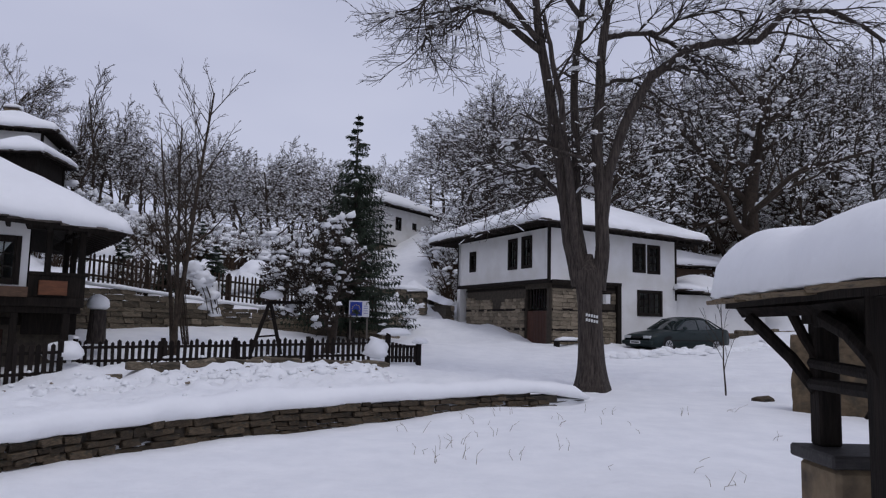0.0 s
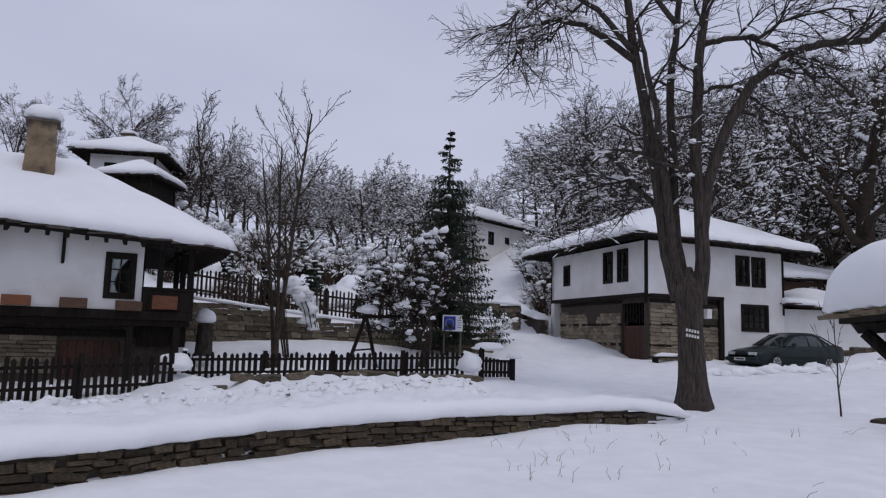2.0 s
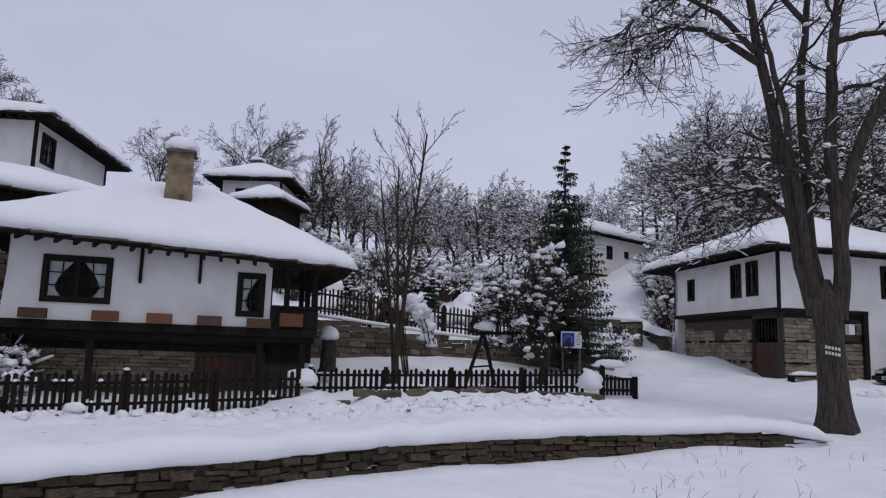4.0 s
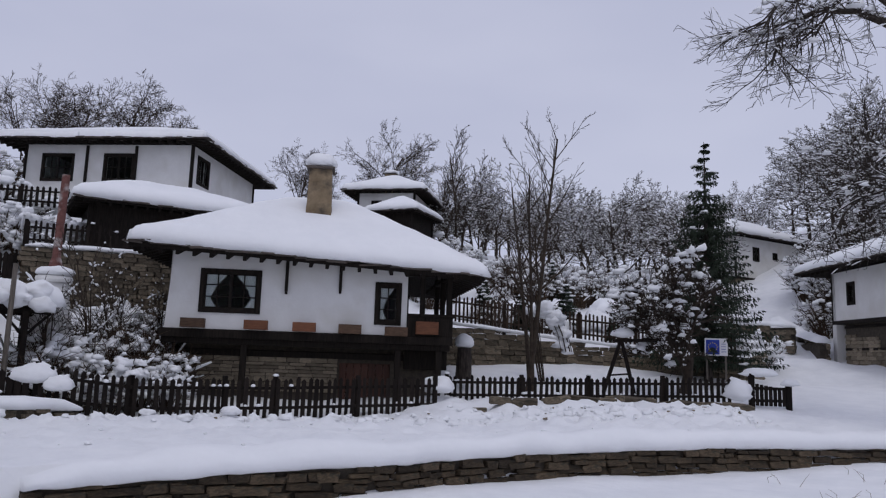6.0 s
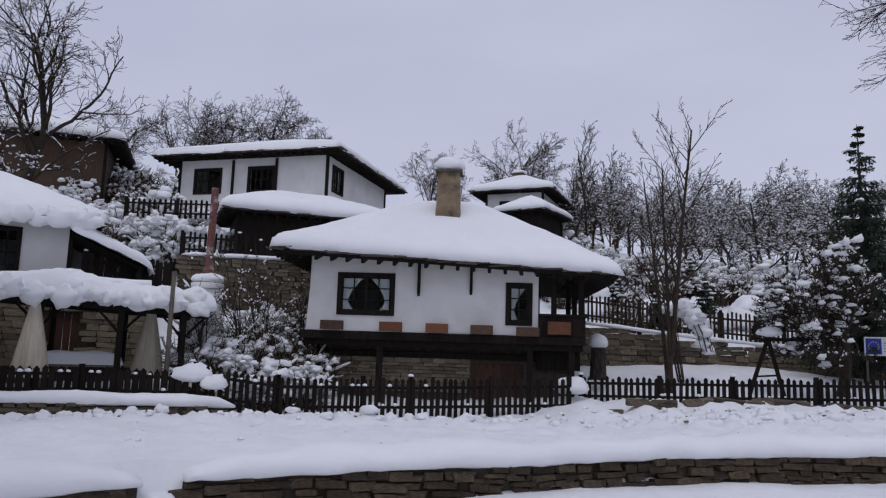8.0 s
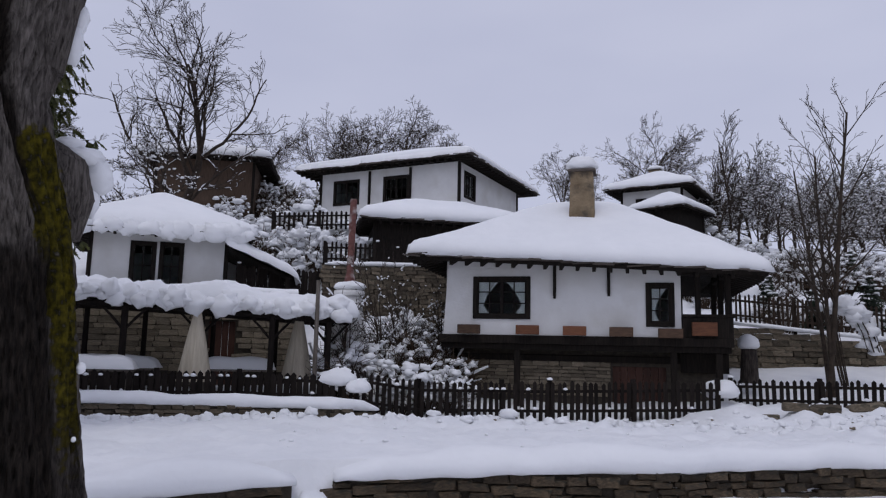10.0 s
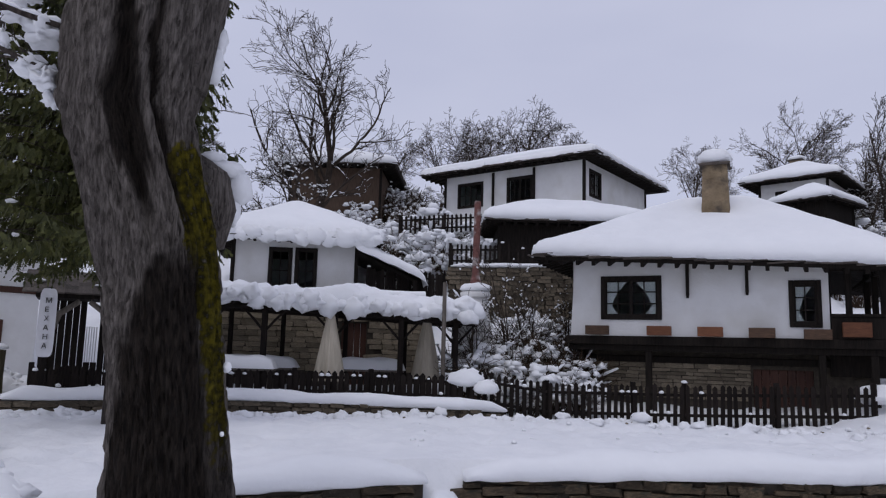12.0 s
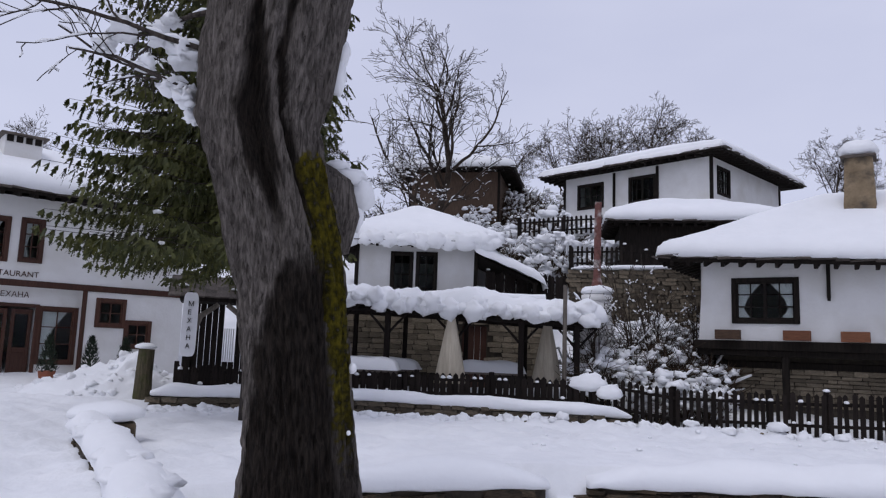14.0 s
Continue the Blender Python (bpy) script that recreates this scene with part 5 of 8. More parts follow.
def spruce(x, y, z, height, spread, first, seed, material, label, whorls, per, droop, hang, snow, power, step=0.13, lop=0.0, lop_dir=0.0, width=0.034):
    """Trunk, whorls of drooping boughs, each hung with sprigs of short needle tufts."""
    rnd = random.Random(seed)
    t = thing("spruce", pose(x, y, z), label, "conifer")
    tr, nd, sn = Mesh(), Mesh(), Mesh()
    tr.tube([(0, 0, -0.3), (0.03, 0, height * 0.5), (0, 0.02, height)], [0.018 * height, 0.011 * height, 0.008], 10)

    def sprig(c, d, length):
        e = d.cross(Vector((rnd.gauss(0, 1), rnd.gauss(0, 1), rnd.gauss(0, 0.4))))
        e.normalize()
        n = max(4, int(length / 0.045))
        for i in range(n):
            b = c + d * (length * i / n)
            k = width * (1.1 - 0.6 * i / n) * rnd.uniform(0.7, 1.3)
            o = len(nd.v)
            nd.v.extend([b, b + d * (k * 2.2) + e * k, b + d * (k * 2.0), b + d * (k * 2.2) - e * k])
            nd.f.append((o, o + 1, o + 2, o + 3))
    for k in range(whorls):
        q = (k + rnd.random() * 0.7) / whorls
        h = height * (first + (1 - first) * q)
        reach = spread * (1 - q) ** power + 0.1
        for j in range(per if q < 0.75 else max(4, per // 2)):
            a = 2 * math.pi * (j + rnd.random()) / per + k * 1.3
            L = reach * rnd.uniform(0.7, 1.08) * (1 - lop * max(0.0, math.cos(a - lop_dir)))
            n = max(4, int(L / step))
            out, side = Vector((math.cos(a), math.sin(a), 0)), Vector((-math.sin(a), math.cos(a), 0))
            bend = rnd.uniform(-0.15, 0.15)
            pts = []
            for i in range(n + 1):
                v = i / n
                pts.append(out * (L * v) + side * (L * bend * v * v) + Vector((0, 0, h + L * (0.14 * v - droop * v ** 1.5 + 0.45 * droop * v ** 4))))
            tr.tube([pts[0], pts[n // 3], pts[2 * n // 3], pts[-1]], [0.02, 0.014, 0.009, 0.004], 3, cap=False)
            for i in range(1, n + 1):
                v = i / n
                ln = hang * rnd.uniform(0.6, 1.25) * (1.15 - 0.65 * v) * min(1.0, 0.35 + L)
                for sgn in (-1, 1):
                    d = (side * sgn * rnd.uniform(0.4, 0.9) + out * 0.5 + Vector((0, 0, -droop * 2.2 * rnd.uniform(0.5, 1.4)))).normalized()
                    sprig(pts[i], d, ln)
                if droop > 0.25:
                    sprig(pts[i], (out * 0.2 + side * rnd.gauss(0, 0.2) + Vector((0, 0, -1))).normalized(), ln * 1.1)
                if rnd.random() < snow * (0.4 + v):
                    g = rnd.uniform(0.05, 0.14)
                    sn.lump(pts[i] + Vector((0, 0, g * 0.2)), g * 1.2, g * 0.8, g * 0.5, rnd.random() * 50, 7, 4, 1.0)
    part("trunk", tr, BARK, t, "", True)
    part("crown", nd, material, t)
    if sn.v:
        tagged(part("snow_load", sn, SNOW, t, "", True), kind="stuff")
    return t


spruce(-3.25, 26.6, 1.0, 8.4, 2.5, 0.07, 5, NEEDLE, "dark green spruce with snow on its lower boughs", 34, 9, 0.26, 0.34, 0.014, 1.1)
sp = az(80.3, 14.5)
spruce(sp.x, sp.y, 0.3, 15.0, 3.8, 0.2, 6, NEEDLEGOLD, "tall drooping olive-green spruce before the tavern", 50, 15, 0.42, 0.46, 0.008, 0.5, lop=0.66, lop_dir=radians(80), width=0.042)
for a, r, hh, sd in ((20.6, 30, 1.6, 1), (17.2, 30.5, 2.0, 2), (13.6, 30, 1.1, 3), (23.5, 31, 1.8, 4), (28.6, 38, 1.5, 5), (27.6, 36, 1.3, 6), (18.3, 40, 2.4, 7)):
    p = az(a, r)
    conifer(p.x, p.y, ground_z(p.x, p.y) - 0.05, hh, hh * 0.3, sd, NEEDLE, "small dark conical garden conifer in snow", 0.0, 0.1, 12, name="conifer", per=7, needle=0.14, first=0.03)


def bush_meshes(seed, h, w, stems=30, snow=0.36, lump=0.17):
    rnd = random.Random(seed)
    br, sn = Mesh(), Mesh()
    for k in range(stems):
        a, s = rnd.uniform(0, 6.28), math.sqrt(rnd.random())
        p0 = Vector((math.cos(a) * w * 0.25 * s, math.sin(a) * w * 0.25 * s, -0.1))
        p2 = Vector((math.cos(a) * w * s, math.sin(a) * w * s, h * (1 - 0.45 * s * s) * rnd.uniform(0.6, 1.1)))
        p1 = p0.lerp(p2, 0.5) + Vector((rnd.gauss(0, 0.05), rnd.gauss(0, 0.05), h * 0.12))
        br.tube([p0, p1, p2], [0.018, 0.012, 0.005], 3, cap=False)
        for j in range(8):
            b = p0.lerp(p1, 0.6).lerp(p2, rnd.random())
            e = b + Vector((rnd.gauss(0, 0.16), rnd.gauss(0, 0.16), rnd.uniform(-0.05, 0.25))) * h
            br.tube([b, e], [0.007, 0.003], 3, cap=False)
            r = lump * rnd.uniform(0.12, 0.3)
            if rnd.random() < 0.6 * snow:
                u = Vector((0, 0, r * 0.6))
                sn.tube([b + u * 0.4, b.lerp(e, 0.5) + u, e + u * 0.5], [r * 0.5, r, r * 0.6], 5, cap=False)
            if rnd.random() < snow * 0.95:
                r = lump * rnd.uniform(0.25, 0.75)
                sn.lump(e, r, r * rnd.uniform(0.6, 1), r * rnd.uniform(0.6, 0.95), rnd.random() * 60, 8, 5, 0.7)
        if rnd.random() < snow * 0.7:
            r = lump * rnd.uniform(0.5, 1.2)
            sn.lump(p2, r, r * rnd.uniform(0.6, 1), r * 0.7, rnd.random() * 60, 9, 6, 0.7)
    return br.data("stems", BRUSH), (sn.data("snow_load", SNOW, True) if sn.v else None)


def bushes():
    kinds = [bush_meshes(300 + k, 1.0, 0.75) for k in range(4)] + [bush_meshes(310, 1.0, 0.8, 38, 0.2, 0.11)] + [bush_meshes(320 + k, 1.0, 0.8, 46, 0.06, 0.1) for k in range(2)]
    rnd = random.Random(31)

    def put(x, y, s, k, z=None):
        plant(kinds[k], x, y, "leafless shrub clotted with snow" if k < 5 else "brown leafless brush dusted with snow", s, rnd.uniform(0, 360), z, "snowy shrubs", "shrub", "shrub")
    for a, r, s, k in ((50.5, 18.6, 1.0, 0), (48.6, 18.9, 1.15, 1), (46.8, 18.9, 1.0, 2), (52.3, 19.0, 1.2, 3), (54.0, 19.4, 1.6, 4), (52.6, 20.3, 1.5, 1), (51.0, 20.5, 1.7, 4), (49.2, 21.2, 1.4, 0)):
        p = az(a, r)
        put(p.x, p.y, s, k)
    n = 0
    while n < 150:
        a, r = rnd.uniform(3.5, 73), rnd.uniform(29, 50)
        p = az(a, r)
        if 36 < a < 47 and r < 31 or 44 < a < 58 and 27 < r < 42 or 63 < a < 77 and r < 34:
            continue
        if 8 < a < 27 and r < 37.5 and rnd.random() < 0.8:
            continue
        put(p.x, p.y, rnd.uniform(0.7, 1.7), rnd.choice((0, 2, 4, 5, 6, 5, 6)))
        n += 1
    for k in range(26):
        a, r = rnd.uniform(45.5, 55), rnd.uniform(20.5, 26)
        p = az(a, r)
        put(p.x, p.y, rnd.uniform(0.9, 1.9), rnd.choice((4, 5, 6, 5, 6)))
    for k in range(45):
        a, r = rnd.uniform(9, 27), rnd.uniform(39.5, 47)
        p = az(a, r)
        put(p.x, p.y, rnd.uniform(1.0, 2.0), rnd.choice((2, 5, 6, 5, 6)))
    for a, r in ((60.5, 43), (61.5, 44), (62.5, 42.5), (60.0, 45), (63, 44), (59.2, 44)):
        p = az(a, r)
        put(p.x, p.y, 2.4, 4)
    for k in range(90):
        a, r = rnd.uniform(-36, 1), rnd.uniform(40, 56)
        p = az(a, r)
        put(p.x, p.y, rnd.uniform(1.4, 2.8), rnd.choice((1, 4, 5, 6, 5, 6)))
    for a, r, s in ((56.5, 30, 1.8), (58.5, 31, 1.9), (60.5, 32, 2.2), (62, 31, 1.8), (57.5, 33, 2.0), (60, 29.5, 1.6), (54, 30.5, 1.5), (47.5, 24.5, 1.6), (49.5, 25, 1.8), (48.5, 23.2, 1.5), (50.5, 23.8, 1.6)):
        p = az(a, r)
        put(p.x, p.y, s, rnd.randrange(5))


bushes()

# ---- lane wall, fences, terrace ----
def stone_wall_line(pts, ztop, zlow, name, label, seed, snow_h=0.2, snow_w=0.35, cap=300, sw=(0.18, 0.45), sh=(0.06, 0.13), material=None, lip=True, thick=0.35, snow_in=0.0):
    """Dry-stone wall along a plan line, stones one by one, snow lying on top and hanging over."""
    w = thing(name, pose(0, 0, 0), label, "wall", kind="structure")
    rnd = random.Random(seed)
    meshes = []
    for k in range(6):
        m = Mesh()
        m.box(-0.5, 0.5, -0.5, 0.5, -0.5, 0.5, c=0.08)
        m.v = [p + Vector((rnd.uniform(-0.07, 0.07), rnd.uniform(-0.12, 0.12), rnd.uniform(-0.08, 0.08))) for p in m.v]
        meshes.append(m.data("stone", material or STONE))
    count = 0
    core = Mesh()
    for (a, b, za, zb) in zip(pts[:-1], pts[1:], ztop[:-1], ztop[1:]):
        a, b = Vector(a), Vector(b)
        d = b - a
        n, turn = d.length, math.degrees(math.atan2(d.y, d.x))
        core.box(0.0, n, 0.03, thick, zlow, min(za, zb) - 0.02, pose(a.x, a.y, 0, 0, 0, turn))
        z = zlow
        while z < max(za, zb) - 0.02:
            h = rnd.uniform(*sh)
            u = -rnd.uniform(0, 0.2)
            while u < n:
                ww = rnd.uniform(*sw)
                mid = u + ww / 2
                if z + h < za + (zb - za) * mid / n + 0.03 and 0 <= mid <= n and count < cap:
                    ob = new("stone", rnd.choice(meshes))
                    ob.parent = w
                    ob.matrix_basis = pose(a.x, a.y, 0, 0, 0, turn) @ pose(mid, 0.05 - rnd.uniform(0, 0.05), z + h / 2, rnd.uniform(-4, 4), rnd.uniform(-3, 3), rnd.uniform(-5, 5)) @ Matrix.Diagonal((ww - 0.015, 0.16, h - 0.012, 1))
                    count += 1
                u += ww
            z += h
    part("core", core, MORTAR, w)
    if lip:
        sn = Mesh()
        prof = [(snow_in + snow_w, 0.0), (snow_in + snow_w * 0.75, 0.45), (snow_w * 0.55, 0.8), (0.12, 1.0), (-0.04, 0.95), (-0.12, 0.7), (-0.15, 0.35), (-0.1, 0.02), (-0.02, -0.1), (0.1, -0.12)]
        # resample the line finely
        fine = []
        for (a, b, za, zb) in zip(pts[:-1], pts[1:], ztop[:-1], ztop[1:]):
            n = max(2, int((Vector(b) - Vector(a)).length / 0.12))
            for i in range(n):
                fine.append((Vector(a).lerp(Vector(b), i / n), za + (zb - za) * i / n))
        fine.append((Vector(pts[-1]), ztop[-1]))
        rows = []
        for i, (p, z) in enumerate(fine):
            d = (fine[min(i + 1, len(fine) - 1)][0] - fine[max(i - 1, 0)][0]).normalized()
            nn = Vector((-d.y, d.x))
            endk = min(1.0, 0.35 + min(i, len(fine) - 1 - i) * 0.2)
            row = []
            for k, (o, q) in enumerate(prof):
                j = noise.noise(Vector((p.x * 1.3, p.y * 1.3, seed + 0.2 * k)))
                j2 = noise.noise(Vector((p.x * 5, p.y * 5, seed + 7 + 0.3 * k)))
                c = p + nn * (o + 0.05 * j + 0.02 * j2)
                row.append((c.x, c.y, z + snow_h * q * endk * (1 + 0.35 * j) + 0.015 * j2))
            rows.append(row)
        sn.grid(rows)
        for e, last in ((0, False), ((len(rows) - 1) * len(prof), True)):
            ring = tuple(range(e, e + len(prof)))
            sn.f.append(ring if last else ring[::-1])
        part("snow_lip", sn, SNOW, w, "rounded overhanging snow", True)
    return w


def wall_pts(a0, a1, step=4.0, off=0.0):
    n = max(1, int(abs(a1 - a0) / step))
    return [tuple(az(a0 + (a1 - a0) * i / n, wall_r(a0 + (a1 - a0) * i / n) + off)[:2]) for i in range(n + 1)]


pts = wall_pts(55.2, -11.0, 2.0, -0.06)
stone_wall_line(pts, [0.2 + 0.09 * smooth(0, 13, i) for i in range(len(pts) - 2)] + [0.22, 0.08], -0.3, "wall_lane", "low dry-stone retaining wall along the lane under snow", 61, 0.27, 0.7, snow_in=0.1, material=WETSTONE)
pts = wall_pts(76.0, 58.2, 2, -0.06)
stone_wall_line(pts, [0.18] * len(pts), -0.3, "wall_lane_end", "short dry-stone lane wall under thick snow", 62, 0.27, 0.7, cap=80, snow_in=0.1, material=WETSTONE)
# wall end by the path, seen from its stone side
stone_wall_line([(-12.0, -0.42), (-10.2, -0.2), (-8.4, 0.02), (-6.3, 0.2)], [0.3, 0.28, 0.22, 0.16], -0.35, "wall_path", "low stone wall heaped with snow beside the path", 63, 0.3, 0.55, cap=120, material=WETSTONE)
# low terrace walls
stone_wall_line([tuple(az(87.5, 17.2)[:2]), tuple(az(80, 17.4)[:2]), tuple(az(72.5, 17.4)[:2]), tuple(az(64, 16.9)[:2]), tuple(az(55.5, 16.7)[:2]), tuple(az(52.2, 17.2)[:2])], [0.42, 0.4, 0.4, 0.36, 0.32, 0.24], -0.1, "wall_terrace", "low stone wall before the terrace fence, snow on top", 64, 0.24, 0.7, cap=200)
# garden wall below the upper fence
stone_wall_line([(-11.6, 23.2), (-7.6, 25.8), (-2.3, 27.6)], [2.75, 2.25, 1.8], 0.5, "wall_garden", "rubble garden retaining wall on the slope", 65, 0.12, 0.4, cap=300, sw=(0.25, 0.6), sh=(0.12, 0.22), material=STONE)
stone_wall_line([(-2.2, 27.6), (-1.7, 30.5)], [1.8, 2.2], 0.5, "wall_garden_return", "rubble garden wall end beside the rising lane", 66, 0.12, 0.4, cap=60, sw=(0.25, 0.6), sh=(0.12, 0.22), material=STONEPALE)
# terrace wall above the tavern garden
stone_wall_line([(-23.2, 15.3), (-21.4, 17.9), (-19.8, 19.4)], [4.75, 4.8, 4.8], 2.2, "wall_upper", "dark stone terrace wall on the slope", 67, 0.14, 0.4, cap=260, sw=(0.25, 0.6), sh=(0.12, 0.2))
# wall beside the rising lane, by the two-storey house
stone_wall_line([(0.55, 36.4), (-0.35, 39.5), (-1.6, 43)], [2.7, 3.1, 4.1], 1.0, "wall_rise", "rough stone wall beside the rising lane, snowy top", 68, 0.25, 0.5, cap=120, sw=(0.3, 0.6), sh=(0.15, 0.25))
for k, (a0, r0, a1, r1, z) in enumerate(((8, 40, 1.4, 37, 3.8), (22, 42, 12, 41, 5.3), (27, 47, 16, 46, 7.0))):
    p, q = az(a0, r0), az(a1, r1)
    stone_wall_line([tuple(p[:2]), tuple(q[:2])], [z, z - 0.4], z - 1.6, "wall_slope", "dark stone terrace wall on the slope", 70 + k, 0.2, 0.5, cap=90, sw=(0.3, 0.7), sh=(0.15, 0.25))
# stones showing through the snowbank below the fence
bank = Mesh()
bank.box(-0.5, 0.5, -0.5, 0.5, -0.5, 0.5, c=0.12)
rnd = random.Random(5)
bank_me = bank.data("bank_stone", STONE)
for k in range(16):
    a = 4.5 + 20 * (k + rnd.random() * 0.6) / 16
    r = 18.1 + 2.3 * smooth(26, 5, a)
    p = az(a, r)
    ob = new("bank_stone", bank_me)
    ob.matrix_world = pose(p.x, p.y, ground_z(p.x, p.y) + 0.06, rnd.uniform(-9, 9), rnd.uniform(-9, 9), a + rnd.uniform(-20, 20)) @ Matrix.Diagonal((rnd.uniform(0.3, 0.9), 0.3, rnd.uniform(0.12, 0.2), 1))
    tagged(ob, "dark stone poking out of the snowbank", "stone", "stones in the snowbank")


def fence(name, pts, zs, hgt, spacing, label, seed, width=0.075, wood=None, snow=0.3, post_every=2.0, rails=(0.25, 0.75), point=True):
    """Picket fence along a plan line: posts, two rails, pointed pickets, bits of snow."""
    wood = wood or FENCEWOOD
    f = thing(name, pose(*pts[0], zs[0]), label, "fence")
    o = f.matrix_world.inverted()
    rnd = random.Random(seed)
    pk = Mesh()
    w = width / 2
    prof = [(-w, 0), (w, 0), (w, hgt - w * 1.1), (0 if point else w, hgt), (-w, hgt - w * 1.1)]
    pk.quadset([Vector((x, y, z)) for y in (0, 0.022) for x, z in prof], [(0, 1, 2, 3, 4), (9, 8, 7, 6, 5), (0, 5, 6, 1), (1, 6, 7, 2), (2, 7, 8, 3), (3, 8, 9, 4), (4, 9, 5, 0)])
    pme = pk.data("picket", wood)
    po = Mesh()
    po.box(-0.055, 0.055, 0.05, 0.16, -0.4, hgt + 0.05, c=0.012)
    pom = po.data("post", wood)
    sn = Mesh()
    for (a, b, za, zb) in zip(pts[:-1], pts[1:], zs[:-1], zs[1:]):
        a, b = Vector((*a, za)), Vector((*b, zb))
        d = b - a
        n, turn = math.hypot(d.x, d.y), math.degrees(math.atan2(d.y, d.x))
        for k in rails:
            r = Mesh()
            r.box(0, d.length, 0.022, 0.07, hgt * k - 0.035, hgt * k + 0.035, c=0.008)
            part("rail", r, wood, f).matrix_basis = o @ pose(a.x, a.y, a.z, 0, -math.degrees(math.atan2(d.z, n)), turn)
        for i in range(int(n / post_every) + 1):
            c = a + d * (i * post_every / n)
            part("post", pom, wood, f).matrix_basis = o @ pose(c.x, c.y, c.z, 0, 0, turn)
            if rnd.random() < 0.4:
                sn.lump(o @ (c + Vector((0, 0, hgt + 0.065))), 0.08, 0.08, 0.05, rnd.random() * 40, 7, 4, 0.2)
        m = int(n / spacing)
        for i in range(m):
            c = a + d * ((i + 0.5) / m)
            part("picket", pme, wood, f).matrix_basis = o @ pose(c.x, c.y, c.z + rnd.uniform(-0.03, 0.025), rnd.uniform(-1.5, 1.5), rnd.uniform(-1.6, 1.6), turn) @ Matrix.Diagonal((rnd.uniform(0.85, 1.12), 1, rnd.uniform(0.97, 1.03), 1))
            if rnd.random() < snow:
                q = rnd.uniform(0.5, 1.2)
                hh = hgt * rails[1] + 0.05 if rnd.random() < 0.6 else hgt * rails[0] + 0.05
                sn.lump(o @ (c + Vector((0.0, 0.0, hh))), 0.07 * q, 0.06 * q, 0.05 * q, rnd.random() * 40, 6, 3, 0.3)
    if sn.v:
        tagged(part("snow_load", sn, SNOW, f, "", True), kind="stuff")
    return f


fence("picket_fence", [(-14.33, 10.05), (-13.44, 11.67), (-11.47, 14.13), (-8.6, 16.95)], [0.25, 0.0, 0.02, 0.15], 0.92, 0.148, "low black picket fence along the lane before the white house", 81, 0.095, snow=0.25)
fence("picket_fence", [(-8.75, 17.8), (-5.4, 19.6), (-2.0, 21.4)], [0.42, 0.5, 0.6], 0.66, 0.15, "low black picket fence on the snowbank before the garden", 82, 0.09, snow=0.15)
fence("picket_fence", [(-18.1, 1.3), (-17.9, 5.0), (-16.0, 8.3), (-14.4, 9.95)], [0.42, 0.38, 0.4, 0.36], 0.66, 0.15, "dark close picket fence round the tavern terrace", 83, 0.125, wood=FENCEWOOD, snow=0.5)
fence("picket_fence", [(-11.5, 23.45), (-7.55, 26.05), (-2.4, 27.85)], [2.8, 2.3, 1.85], 0.98, 0.14, "brown picket fence on the garden wall", 84, 0.07, wood=GARDENWOOD, snow=0.1)
fence("picket_fence", [(-16.2, 36.5), (-12.5, 37.8), (-7.4, 39.2), (-4.8, 39.3)], [4.85, 4.4, 3.65, 3.4], 0.95, 0.18, "brown picket fence across the snowy slope", 85, 0.085, wood=GARDENWOOD, snow=0.05)
fence("picket_fence", [(-23.4, 15.4), (-21.5, 18.0)], [4.8, 4.85], 0.85, 0.17, "brown picket fence on the upper terrace", 86, 0.09, snow=0.1)
fence("picket_fence", [(-27.8, 15.6), (-25.2, 18.2)], [6.6, 6.7], 0.8, 0.2, "brown picket fence on the upper terrace", 87, 0.1, snow=0.1)
fence("board_fence", [(-23.9, 12.2), (-23.3, 15.2)], [3.5, 3.5], 1.0, 0.15, "dark close-boarded fence beside the low white house", 88, 0.15, snow=0.05)


def drift(x, y, z, rx, ry, rz, seed, turn=0, label="rounded heap of snow", n=18, rings=9, rough=0.25):
    m = Mesh()
    m.lump((0, 0, 0), rx, ry, rz, seed, n, rings, rough)
    return solo("snowdrift", m, SNOW, label, "snow", "snow heaps", smooth=True, m=pose(x, y, z, 0, 0, turn))


# snow heaped on the fence corners and posts
drift(-8.75, 17.25, 0.78, 0.45, 0.3, 0.3, 3, 30, "snow heap over the fence corner")
drift(-14.45, 10.05, 0.9, 0.45, 0.22, 0.3, 4, 50, "snow heap over the fence corner")
drift(-14.0, 10.3, 0.72, 0.3, 0.2, 0.22, 14, 50, "snow heap over the fence corner")


def gate():
    g = thing("garden_gate", pose(-1.55, 21.75, 0.45, 0, 0, 20), "open black slatted garden gate under snow at the lane corner", "gate")
    for u in (0.0, 0.95):
        m = Mesh()
        m.box(u - 0.07, u + 0.07, -0.07, 0.07, -0.3, 0.95 if u == 0 else 0.75, c=0.015)
        part("post", m, FENCEWOOD, g)
    for k in range(7):
        m = Mesh()
        m.box(0.1 + k * 0.115, 0.19 + k * 0.115, -0.02, 0.02, 0.1, 0.68 - 0.02 * k, c=0.008)
        part("slat", m, FENCEWOOD, g)
    for z in (0.2, 0.52):
        m = Mesh()
        m.box(0.07, 0.9, 0.02, 0.05, z, z + 0.08, c=0.008)
        part("rail", m, FENCEWOOD, g)


gate()
drift(-1.9, 21.5, 0.85, 0.4, 0.35, 0.42, 5, 0, "snow heap beside the gate")
drift(-1.35, 21.9, 1.38, 0.5, 0.2, 0.16, 6, 20, "snow lying along the gate")
drift(-0.6, 21.9, 1.15, 0.25, 0.2, 0.13, 7, 20, "snow lying along the gate")


